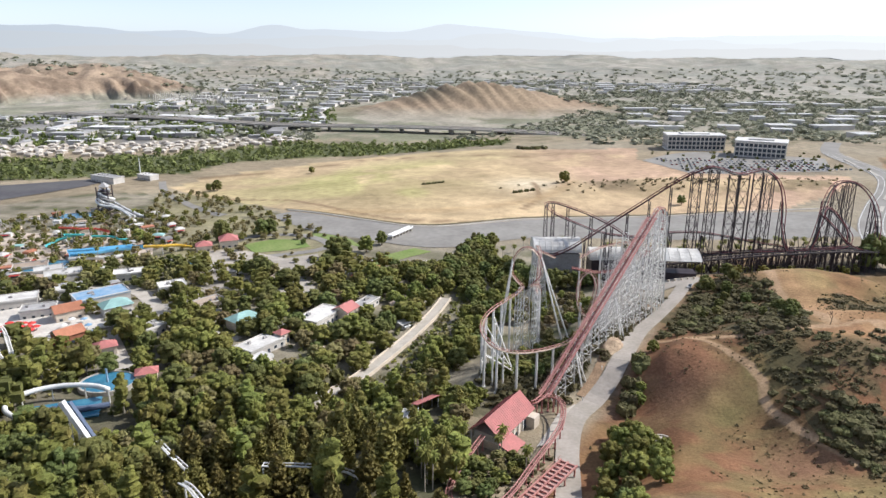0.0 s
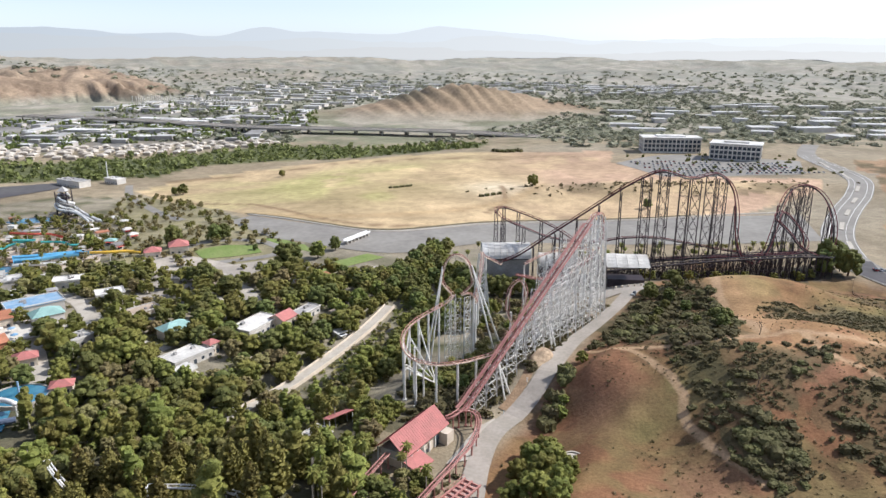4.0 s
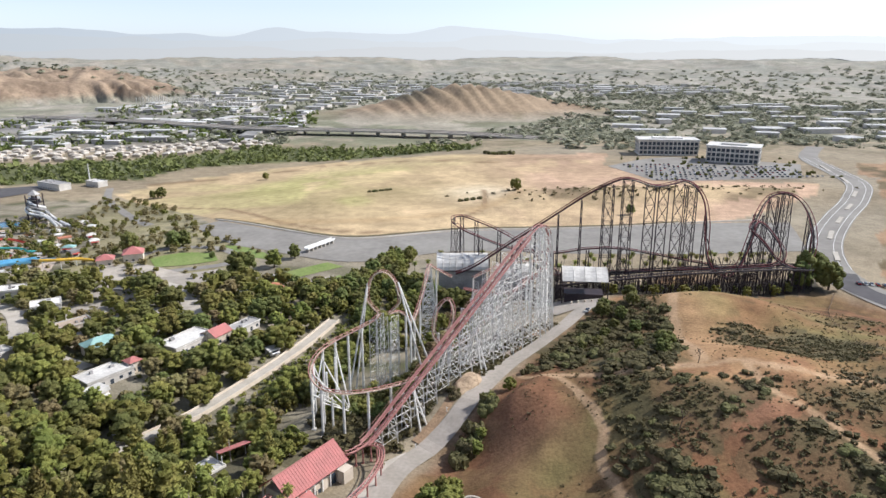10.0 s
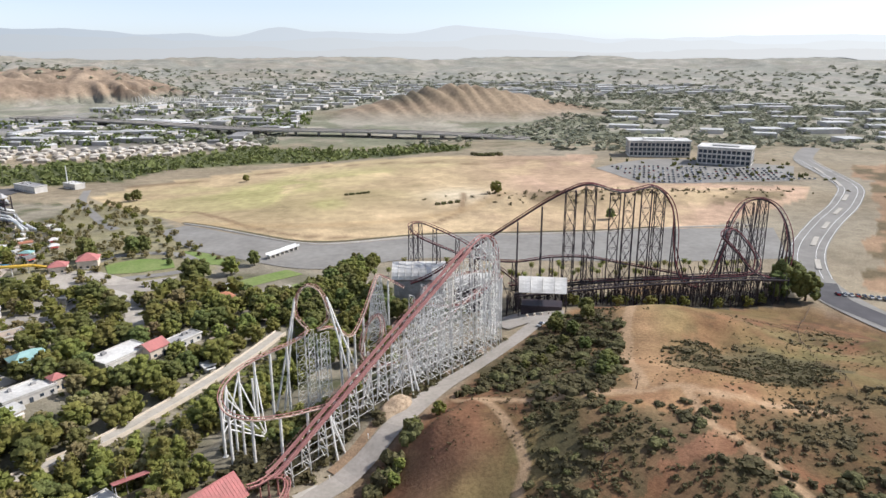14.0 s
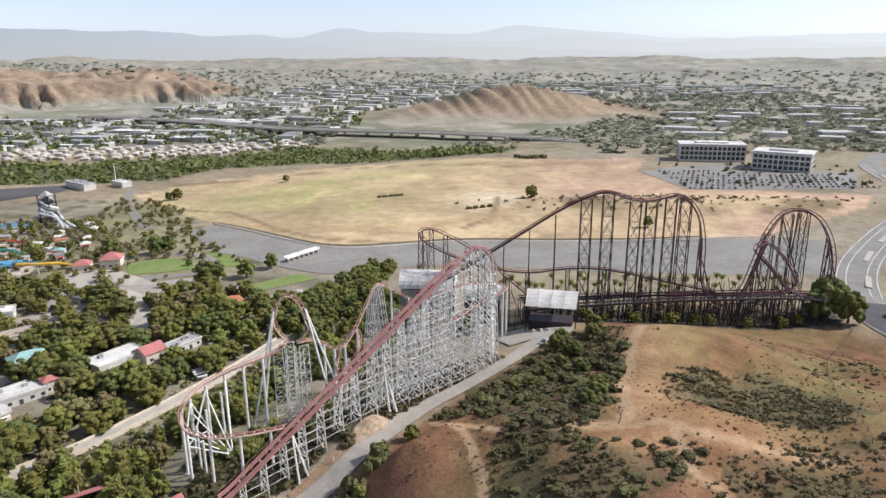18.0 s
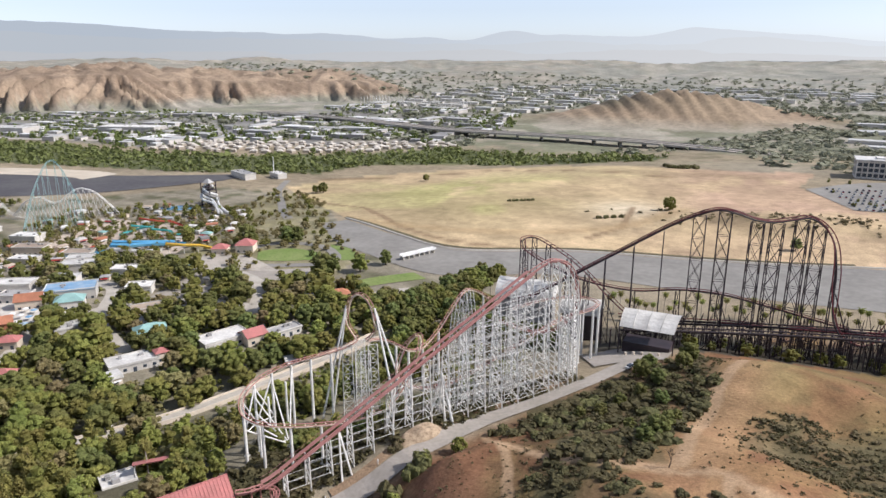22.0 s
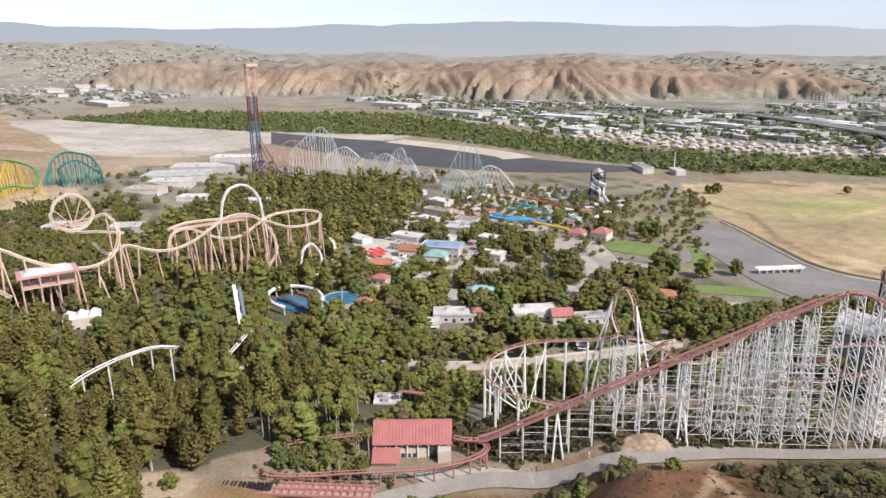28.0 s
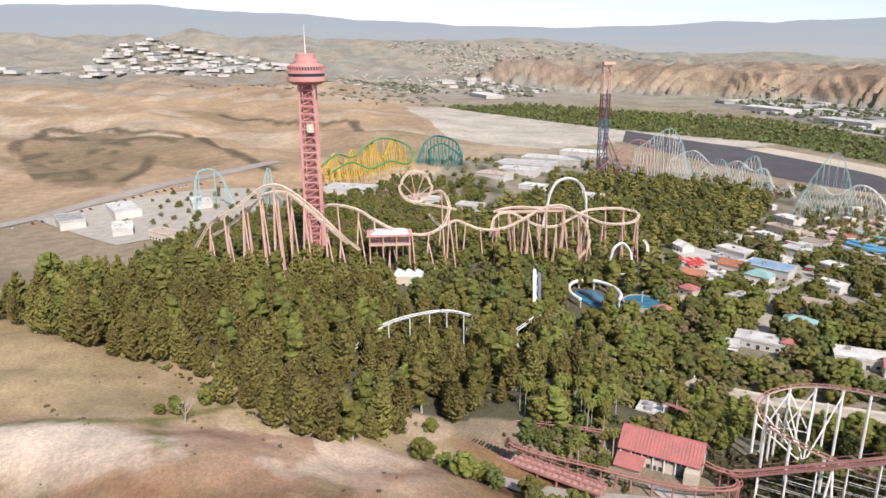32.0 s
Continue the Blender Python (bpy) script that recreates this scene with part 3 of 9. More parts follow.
    c = blend(c, (0.44, 0.34, 0.235), 0.9 * step(0.4, 0.7, bell(x, y, -50, 106, 8, 9) * (0.7 + 0.5 * mottle)))
    # dunes to the west
    west = step(330, 560, -x) * step(-120, 160, 320 - y + 0.12 * (x + 600)) * (1 - step(2300, 3000, r))
    c = blend(c, (0.38, 0.27, 0.17), west)
    c = blend(c, (0.26, 0.195, 0.12), west * np.clip(1.4 * ripple(x, y, 330, 14, 7) - 0.1, 0, 1) * 0.8)
    c = blend(c, (0.43, 0.335, 0.24), west * step(0.52, 0.66, grain(x, y, 120, 31) * 0.6 + grain(x, y, 45, 32) * 0.4))
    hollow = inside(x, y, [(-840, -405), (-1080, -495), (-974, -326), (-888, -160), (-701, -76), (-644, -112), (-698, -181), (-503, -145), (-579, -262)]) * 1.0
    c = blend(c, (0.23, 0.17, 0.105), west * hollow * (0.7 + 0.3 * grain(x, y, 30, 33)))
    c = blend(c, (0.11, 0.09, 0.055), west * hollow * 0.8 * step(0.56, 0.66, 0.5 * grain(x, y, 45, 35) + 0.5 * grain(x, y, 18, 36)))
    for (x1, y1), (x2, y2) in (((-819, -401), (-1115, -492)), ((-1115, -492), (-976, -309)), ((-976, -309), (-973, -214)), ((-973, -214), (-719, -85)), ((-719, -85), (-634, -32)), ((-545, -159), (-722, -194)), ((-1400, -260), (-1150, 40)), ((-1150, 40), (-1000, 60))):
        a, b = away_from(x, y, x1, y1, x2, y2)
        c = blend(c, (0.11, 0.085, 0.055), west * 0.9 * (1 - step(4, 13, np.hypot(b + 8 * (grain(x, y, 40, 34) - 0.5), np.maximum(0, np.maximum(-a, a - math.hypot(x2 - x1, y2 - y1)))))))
    # park paths and beds
    park = inside(x, y, PARK) * 1.0
    c = blend(c, (0.25, 0.22, 0.165), park)
    # darker ground beneath the pine wood
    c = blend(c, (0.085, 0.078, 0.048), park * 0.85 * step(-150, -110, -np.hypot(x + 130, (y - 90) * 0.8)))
    c = blend(c, (0.10, 0.10, 0.055), park * np.clip(1.6 * ripple(x, y, 38, 8, 7), 0, 1))
    c = blend(c, (0.27, 0.24, 0.135), park * 0.9 * inside(x, y, [(-110, 395), (-120, 455), (-190, 540), (-250, 640), (-300, 690), (-345, 700), (-330, 620), (-260, 500), (-240, 420), (-140, 370)]) * (0.6 + 0.4 * grain(x, y, 12, 47)))
    # the mown field
    field = inside(x, y, FIELD) * 1.0
    c = blend(c, (0.44, 0.345, 0.20), field)
    c = blend(c, (0.37, 0.34, 0.145), field * np.clip(1.2 * bell(x, y, -110, 690, 90, 85), 0, 1) * np.clip(0.45 + 0.8 * grain(x, y, 50, 41), 0, 1))
    c = blend(c, (0.45, 0.31, 0.215), field * step(20, 130, x))
    fx, fy = x + 16 * (grain(x, y, 24, 48) - 0.5), y + 16 * (grain(x, y, 24, 49) - 0.5)
    c = blend(c, (0.19, 0.15, 0.085), inside(fx, fy, [(44, 596), (66, 630), (136, 662), (195, 664), (244, 647), (338, 634), (312, 596), (165, 588), (61, 584)]) * (0.55 + 0.45 * grain(x, y, 14, 43)))
    c = blend(c, (0.37, 0.265, 0.17), field * 0.55 * step(0.5, 0.62, 0.6 * grain(x, y, 110, 58) + 0.4 * grain(x, y, 36, 59)))
    c = blend(c, (0.52, 0.39, 0.235), field * 0.7 * step(0.52, 0.66, 0.6 * grain(x, y, 80, 60) + 0.4 * grain(x, y, 22, 63)))
    c = blend(c, (0.22, 0.16, 0.10), field * 0.8 * bell(x, y, 70, 858, 90, 7, 2))
    c = blend(c, (0.55, 0.47, 0.34), field * 0.8 * bell(x, y, 40, 650, 22, 26))
    for (x1, y1), (x2, y2), w in (((-267, 650), (-190, 606), 3), ((-190, 606), (-128, 536), 3), ((-128, 536), (-83, 510), 3), ((-83, 510), (-11, 500), 3), ((-330, 780), (-150, 880), 4), ((-150, 880), (115, 824), 3), ((20, 547), (40, 590), 3), ((40, 590), (44, 660), 3)):
        a, b = away_from(x, y, x1, y1, x2, y2)
        n = math.hypot(x2 - x1, y2 - y1)
        c = blend(c, (0.22, 0.15, 0.09), 0.85 * (1 - step(0.4 * w, 1.6 * w, np.hypot(b + 5 * (grain(x, y, 30, 44) - 0.5), np.maximum(0, np.maximum(-a, a - n))))))
    track = np.abs(np.hypot((x + 100) / 1.25, y - 690) - 150)
    c = blend(c, (0.37, 0.26, 0.14), field * 0.6 * (1 - step(3, 9, track)) * (1 - step(640, 700, y)))
    # riverside
    belt = inside(x, y, GREENBELT) * 1.0
    c = blend(c, (0.10, 0.115, 0.05), belt * 0.9)
    sand = step(0, 60, -700 - x) * inside(x, y, [(-1712, 260), (-1180, 530), (-930, 736), (-880, 640), (-980, 480), (-900, 330), (-960, 200), (-1300, 180), (-1650, 150)])
    c = blend(c, (0.46, 0.41, 0.34), sand)
    town = inside(x, y, [(-1750, 1000), (-1300, 985), (-760, 945), (-300, 1150), (-250, 1330), (-330, 1700), (-760, 1950), (-900, 1600), (-1900, 1250)]) * 1.0
    c = blend(c, (0.22, 0.21, 0.195), town * (0.5 + 0.5 * step(0.4, 0.6, grain(x, y, 40, 51))))
    # bluffs and knoll
    bluff = step(-6, 14, z) * step(1300, 1600, r) * (1 - 0.8 * step(2700, 3500, r)) * (1 - step(60, 700, x + 600) * step(1900, 2100, y))
    strata = grain(x, y, 70, 61) * 0.6 + grain(x, y, 26, 62) * 0.4
    c = blend(c, (0.31, 0.23, 0.16), np.clip(bluff + bell(x, y, 40, 1660, 190, 80) * 1.4, 0, 1) * (1 - west))
    c = blend(c, (0.21, 0.15, 0.105), bluff * (1 - west) * 0.8 * step(0.46, 0.6, strata))
    c = blend(c, (0.30, 0.23, 0.155), 0.9 * np.clip(1.3 * bell(x, y, 40, 1660, 170, 70), 0, 1) * (0.6 + 0.5 * strata))
    # the knoll's left flank, its side away from the sun, painted darker
    c = blend(c, (0.12, 0.115, 0.085), 0.75 * bell(x, y, -95, 1650, 42, 60, 10) * step(12, 30, z))
    # pale grey for the haze over the farthest land, painted on the ground
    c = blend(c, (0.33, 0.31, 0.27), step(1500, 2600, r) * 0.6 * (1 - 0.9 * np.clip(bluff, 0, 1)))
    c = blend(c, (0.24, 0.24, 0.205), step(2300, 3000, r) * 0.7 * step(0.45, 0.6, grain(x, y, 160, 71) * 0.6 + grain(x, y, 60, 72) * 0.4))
    return np.concatenate([np.clip(c, 0.01, 0.9), one[..., None]], -1)


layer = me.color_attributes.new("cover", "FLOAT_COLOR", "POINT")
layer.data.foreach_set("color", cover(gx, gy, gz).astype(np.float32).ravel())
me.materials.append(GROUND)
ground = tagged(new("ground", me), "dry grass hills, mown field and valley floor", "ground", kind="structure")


# ---- distant mountains ----
def backdrop(name, shade, bright, radius, tops, glow):
    """A plain far ridge whose own glow is painted as haze, paler towards the sun: tops gives its height by heading."""
    m = bpy.data.materials.new(name)
    m.use_nodes = True
    n, l = m.node_tree.nodes, m.node_tree.links
    p = n["Principled BSDF"]
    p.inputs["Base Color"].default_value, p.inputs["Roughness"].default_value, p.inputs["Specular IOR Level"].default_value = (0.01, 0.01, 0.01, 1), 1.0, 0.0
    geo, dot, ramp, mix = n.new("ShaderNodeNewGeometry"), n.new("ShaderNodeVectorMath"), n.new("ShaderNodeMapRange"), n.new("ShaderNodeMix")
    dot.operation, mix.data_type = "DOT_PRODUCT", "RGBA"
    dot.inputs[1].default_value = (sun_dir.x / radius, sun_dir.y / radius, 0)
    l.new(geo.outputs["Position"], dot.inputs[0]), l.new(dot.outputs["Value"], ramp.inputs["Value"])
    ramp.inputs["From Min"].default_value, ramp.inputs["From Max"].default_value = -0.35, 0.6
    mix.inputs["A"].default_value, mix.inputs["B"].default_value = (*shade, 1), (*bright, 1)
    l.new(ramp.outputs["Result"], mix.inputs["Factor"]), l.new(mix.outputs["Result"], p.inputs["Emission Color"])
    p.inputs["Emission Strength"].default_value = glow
    b = Build()
    steps = [x * 0.2 for x in range(-250, 701)]
    for h in steps:
        t = math.pi / 2 + radians(h)
        for q in (-60, tops(h)):
            b.v.append((50 + radius * math.cos(t), 100 + radius * math.sin(t), q))
    b.f = [(2 * i, 2 * i + 2, 2 * i + 3, 2 * i + 1) for i in range(len(steps) - 1)]
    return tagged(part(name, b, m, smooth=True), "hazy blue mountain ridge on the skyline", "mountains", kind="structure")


def ridge(low, parts, rough, seed):
    def top(h):
        z = low + sum(a * math.exp(-0.5 * ((h - c) / w) ** 2) for c, w, a in parts)
        return z + sum(rough * k * (float(grain(np.float64(h), np.float64(0.5), 4.0 * k, seed + k)) - 0.5) for k in (1.0, 0.5, 0.25, 0.12))
    return top


HIGH = ((-36, 8, 17), (-5, 4, 36), (0.5, 3, 63), (9, 3, 47), (14.2, 2, 75), (21, 2, 28), (27, 3, 32), (34, 5, 45), (43, 6, 52), (52, 6, 80), (63, 7, 86), (74, 6, 48), (84, 6, 60), (94, 7, 91), (107, 9, 169), (122, 9, 121), (138, 10, 96))
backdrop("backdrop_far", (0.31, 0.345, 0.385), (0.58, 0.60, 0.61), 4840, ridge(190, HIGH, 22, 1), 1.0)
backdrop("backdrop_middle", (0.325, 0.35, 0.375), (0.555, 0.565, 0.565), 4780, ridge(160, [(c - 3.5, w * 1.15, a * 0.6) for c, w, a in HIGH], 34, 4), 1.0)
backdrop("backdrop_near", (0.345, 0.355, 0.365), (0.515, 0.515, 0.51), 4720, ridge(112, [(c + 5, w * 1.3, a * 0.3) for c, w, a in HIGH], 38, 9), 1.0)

# ---- roller coasters ----
def spline(points, gap=1.6, closed=False):
    """A smooth line through points, with a step of about gap metres."""
    p = [Vector(q) for q in points]
    n, out = len(p), []
    for i in range(n if closed else n - 1):
        a, b, c, d = (p[(i + k) % n] if closed else p[min(max(i + k, 0), n - 1)] for k in (-1, 0, 1, 2))
        m = max(2, int((c - b).length / gap))
        for k in range(m):
            t = k / m
            out.append(0.5 * (2 * b + (c - a) * t + (2 * a - 5 * b + 4 * c - d) * t * t + (3 * b - a - 3 * c + d) * t ** 3))
    if not closed:
        out.append(p[-1])
    return out


def track(owner, line, rail, spine, gauge=1.3, r=0.16, drop=0.75, box=0.32, tie=3, closed=False, walk_side=0.0):
    """Two running rails, a spine beneath and cross ties, as parts of owner."""
    n, left, right, low, ties = len(line), [], [], [], Build()
    for i, p in enumerate(line):
        d = (line[(i + 1) % n if closed else min(i + 1, n - 1)] - line[i - 1 if closed or i else 0]).normalized()
        side = d.cross(Vector((0, 0, 1)))
        side = side.normalized() if side.length > 0.15 else Vector((d.y, -d.x, 0)).normalized() if Vector((d.x, d.y)).length > 1e-3 else Vector((1, 0, 0))
        down = side.cross(d).normalized() * -1
        left.append(p - side * gauge / 2), right.append(p + side * gauge / 2), low.append(p + down * drop)
        if i % tie == 0:
            ties.beam(left[-1], low[-1], 0.10, 3), ties.beam(right[-1], low[-1], 0.10, 3), ties.beam(left[-1], right[-1], 0.09, 3)
    for side in (left, right):
        part("rail", Build().tube(side, r, 5, closed), rail, owner)
    part("spine", Build().tube(low, box, 5, closed), spine, owner)
    tagged(part("tie_bars_mesh", ties, spine, owner), kind="stuff")
    return left, right


def lattice_bent(owner, material, x, y, top, across, spread=0.10, half=1.3, r=0.22, level=5.0, foot=None):
    """An upright ladder frame of two splayed legs with girts and crossed bracing."""
    base = ground_at(x, y) - 0.3 if foot is None else foot
    h = top - base
    if h < 1.5:
        return
    ux, uy = across
    b = Build()
    def at(side, z):
        w = half + (top - z) * spread * 0.5
        return Vector((x + side * ux * w, y + side * uy * w, z))
    for s in (-1, 1):
        b.beam(at(s, base), at(s, top), r * 1.25, 4)
    n = max(1, int(h / level))
    for k in range(n):
        z0, z1 = base + h * k / n, base + h * (k + 1) / n
        b.beam(at(-1, z1), at(1, z1), r * 0.7, 4)
        b.beam(at(-1, z0), at(1, z1), r * 0.55, 4), b.beam(at(1, z0), at(-1, z1), r * 0.55, 4)
    part("support_frame", b, material, owner)


def pillar(owner, material, x, y, top, r=0.55, lean=(0, 0), foot=None):
    base = ground_at(x + lean[0], y + lean[1]) - 0.4 if foot is None else foot
    b = Build().beam((x + lean[0], y + lean[1], base), (x, y, top), r, 8)
    b.box(x + lean[0], y + lean[1], base, r * 3.2, r * 3.2, 0.7)
    part("pillar", b, material, owner)


# white-legged coaster with a red lifted track
B, T = Vector((-20, 189, 21.6)), Vector((42.6, 271.5, 69.6))
along = Vector((T.x - B.x, T.y - B.y, 0)).normalized()
across = Vector((along.y, -along.x, 0))
white_coaster = thing("roller_coaster", (B.x, B.y, ground_at(B.x, B.y)), "white lattice roller coaster with a faded red lift track", "roller coaster")


def lift(s):
    return 21.6 + (0.035 * s * s if s < 7 else 0.035 * 49 + (s - 7) * 0.484)


rise = [B + along * s + Vector((0, 0, lift(s) - B.z)) for s in [2.5 * k for k in range(-2, 40)]]
crest = [T + Vector(d) for d in ((0.6, 0.9, 0.1), (3.2, 4.4, 0.1), (5.8, 8.6, -1.8), (7.8, 13, -6.5), (8.8, 18, -14), (8, 24, -23), (3.5, 31, -32), (-4, 37, -39.5), (-14, 42, -43), (-27, 45, -41.5))]
hump = [(10, 334, 28), (2, 338, 31), (-1, 330, 35.6), (-1.4, 320, 38), (-2.6, 309, 35), (-5, 297, 28.5), (-7, 284, 26), (-8, 272, 30), (-9.5, 264, 35.5), (-12, 258, 39.4)]
loop = []
for k in range(17):
    a = math.pi * (-0.5 + 2 * k / 16)
    loop.append((-17.2 + 6.2 * math.cos(a) * (1.0 if math.sin(a) > -0.6 else 0.75), 252 - 2.2 * math.cos(a) - (k - 8) * 0.2, 49 + 9.0 * math.sin(a)))
run = [(-21.5, 247.5, 39.4), (-24.9, 243.4, 38.8), (-29.2, 237.1, 38.8), (-33, 231, 38.8), (-36.4, 224.6, 38.3), (-38.5, 217.8, 37.1), (-38, 210.7, 35.5), (-33.8, 205.1, 33.6), (-26.5, 203.9, 32.4), (-18.8, 206.9, 31.6), (-11.8, 212.6, 30.4), (-4.6, 220.6, 29), (3, 229, 31), (7, 235, 38), (9.5, 239.5, 46.5), (7.5, 244.5, 49.6), (3.5, 243, 46), (2.5, 238, 38), (7, 243, 31), (16, 258, 28), (30, 280, 33), (44, 303, 37.5), (54, 315, 38.6), (55, 324, 38.6), (47, 329, 38), (33, 327, 36), (20, 318, 33)]
up_line = spline(rise + crest, 2.0)
track(white_coaster, up_line, RED_STEEL, RED_STEEL, 1.7, 0.2, 0.8, 0.42, 2)
track(white_coaster, spline(hump + loop[1:-1] + run, 1.5), RED_STEEL, CREAM_STEEL, 1.4, 0.15, 0.7, 0.3, 2)
# walkways and handrails along the lift
for side in (-1, 1):
    deck, rail = Build(), Build()
    for a in rise[3:]:
        q = a + across * side * 1.75
        deck.v += [tuple(q + across * w + Vector((0, 0, h))) for w, h in ((-0.45, 0), (0.45, 0), (0.45, -0.15), (-0.45, -0.15))]
    deck.f = [(4 * i + k, 4 * i + 4 + k, 4 * i + 4 + (k + 1) % 4, 4 * i + (k + 1) % 4) for i in range(len(rise) - 4) for k in range(4)]
    rail.tube([a + across * side * 2.15 + Vector((0, 0, 1.1)) for a in rise[3:]], 0.06, 4)
    part("catwalk", deck, RED_STEEL, white_coaster)
    part("handrail", rail, RED_STEEL, white_coaster)
# frames under the lift, tied by long girts
stations = [9 + 6.8 * k for k in range(15)]
girts, bracing = Build(), Build()
for s in stations:
    p = B + along * s
    lattice_bent(white_coaster, WHITE_STEEL, p.x, p.y, lift(s) - 0.9, (across.x, across.y), 0.11, 1.5, 0.175, 3.6)
for a, b in zip(stations, stations[1:]):
    pa, pb = B + along * a, B + along * b
    z = max(ground_at(pa.x, pa.y), ground_at(pb.x, pb.y)) + 3
    level = 0
    while z < lift(a) - 2:
        for side in (-1, 1):
            wa = across * side * (1.5 + (lift(a) - z) * 0.055)
            ends = [(q + wa).xy.to_3d() + Vector((0, 0, z)) for q in (pa, pb)]
            if level % 2 == 0:
                part("girt", Build().beam(*ends, 0.075, 4), WHITE_STEEL, white_coaster)
            else:
                girts.beam(*ends, 0.055, 4)
            if a > 40 and level % 2 == 0 and side == 1:
                bracing.beam(ends[0], ends[1] + Vector((0, 0, 5.6)) if z + 5.6 < lift(b) - 1 else ends[1], 0.07, 3)
        z += 2.8
        level += 1
tagged(part("bracing_mesh", girts, WHITE_STEEL, white_coaster), kind="stuff")
# second row of frames under the drop, and slanting props
for k, (dx, dy, dz) in enumerate(((3.2, 4.4, -0.8), (5.8, 8.6, -2.8), (7.2, 11.6, -5.6), (8.3, 15, -10), (8.8, 18, -15), (8, 24, -24), (3.5, 31, -33))):
    lattice_bent(white_coaster, WHITE_STEEL, T.x + dx, T.y + dy, T.z + dz, (across.x, across.y) if k < 4 else (0.3, 0.95), 0.10, 1.6, 0.2, 3.6)
back = [(s, 6.5) for s in (64, 70, 76, 82, 88, 94, 100)] + [(s, 12.5) for s in (80, 87, 94, 101)]
for s, off in back:
    p = B + along * s - across * off
    lattice_bent(white_coaster, WHITE_STEEL, p.x, p.y, lift(s) * 0.66 + 12, (across.x, across.y), 0.08, 1.3, 0.14, 3.6)
    g = ground_at(p.x, p.y)
    for k in range(int((lift(s) * 0.66 + 10 - g) / 4.2)):
        z = g + 3 + 4.2 * k
        bracing.beam((p.x - across.x, p.y - across.y, z), (p.x + along.x * 6.5 - across.x, p.y + along.y * 6.5 - across.y, z), 0.075, 4)
        bracing.beam((p.x, p.y, z), (p.x + across.x * 6, p.y + across.y * 6, z), 0.075, 4)
        bracing.beam((p.x + across.x * 0.4, p.y + across.y * 0.4, z), (p.x + across.x * 5.4 + along.x * 2, p.y + across.y * 5.4 + along.y * 2, z + 4.2), 0.06, 3)
tagged(part("cross_bracing", bracing, WHITE_STEEL, white_coaster), kind="stuff")
for s, side in ((26, 1), (45, -1), (62, 1), (62, -1)):
    p = B + along * s
    for turn in (-1.6, 1.6):
        q = p + across * 4.6 * side + along * turn
        part("prop", Build().beam((q.x, q.y, ground_at(q.x, q.y) - 0.2), (p.x, p.y, min(lift(s) - 1.2, ground_at(q.x, q.y) + 17)), 0.3, 8), WHITE_STEEL, white_coaster)
# pillars of the high bend, in pairs where it is steepest, with crossed ties and a fan of struts
bend = [(-24.9, 243.4, 37.9), (-29.2, 237.1, 37.9), (-33, 231, 37.9), (-36.4, 224.6, 37.4), (-38.5, 217.8, 36.2), (-38, 210.7, 34.6), (-33.8, 205.1, 32.7), (-26.5, 203.9, 31.5), (-18.8, 206.9, 30.7), (-11.8, 212.6, 29.5)]
for x, y, z in bend:
    pillar(white_coaster, WHITE_STEEL, x, y, z, 0.46)
for x, y, z in ((-32.6, 226.5, 34), (-34.4, 219, 32), (-34.6, 212.6, 30), (-31, 208.6, 28)):
    pillar(white_coaster, WHITE_STEEL, x, y, z, 0.36)
for (x1, y1, z1), (x2, y2, z2) in zip(bend[3:5], bend[4:6]):
    g1, g2 = ground_at(x1, y1), ground_at(x2, y2)
    part("strut", Build().beam((x1, y1, z1 - 1), (x2, y2, g2 + 8), 0.26, 6), WHITE_STEEL, white_coaster)
    part("strut", Build().beam((x2, y2, z2 - 1), (x1, y1, g1 + 8), 0.26, 6), WHITE_STEEL, white_coaster)
    part("girt", Build().beam((x1, y1, g1 + 8), (x2, y2, g2 + 8), 0.2, 6), WHITE_STEEL, white_coaster)
fan = (-26.2, 217, 18)
for x1, y1, z1 in ((-33, 231, 36), (-36.4, 224.6, 34), (-38.5, 217.8, 31.5), (-38, 210.7, 28), (-38.5, 217.8, 26), (-33.8, 205.1, 28)):
    part("strut", Build().beam((x1, y1, z1), fan, 0.24, 8), WHITE_STEEL, white_coaster)
part("footing", Build().box(fan[0], fan[1], ground_at(fan[0], fan[1]) - 0.3, 2.6, 2.6, max(1.5, 18.6 - ground_at(fan[0], fan[1])), 30, 0.6), WHITE_STEEL, white_coaster)
# long props of the loop
for top, foot in (((-23.2, 253, 52.5), (-31.5, 245)), ((-23.2, 253, 52.5), (-29, 248.5)), ((-11.4, 251, 53.5), (-1, 246)), ((-11.4, 251, 53.5), (2.5, 250))):
    part("loop_prop", Build().beam((foot[0], foot[1], ground_at(*foot)), top, 0.36, 8), WHITE_STEEL, white_coaster)
for x, y in ((-21, 248), (-17, 250), (-13, 252), (-19, 254), (-13, 246)):
    lattice_bent(white_coaster, WHITE_STEEL, x, y, 39.5, (0.8, 0.6), 0.03, 1.6, 0.15, 3.4)
for x, y, z in ((2, 338, 30), (-5, 297, 27.5), (-7, 284, 25), (-8, 272, 29), (-9.5, 264, 34.5), (44, 303, 36.6), (50, 311, 37.4), (54.5, 316, 37.6), (56, 322, 37.6), (49, 328, 37.2), (30, 280, 32), (20, 318, 32), (33, 327, 35), (8, 236, 37), (4, 241, 37)):
    pillar(white_coaster, WHITE_STEEL, x, y, z, 0.48)
for y, z in ((330, 34.6), (325, 36.4), (320, 37), (314, 36), (308, 33.6)):
    lattice_bent(white_coaster, WHITE_STEEL, -1.6, y, z, (0.95, 0.3), 0.22, 1.1, 0.17, 4)

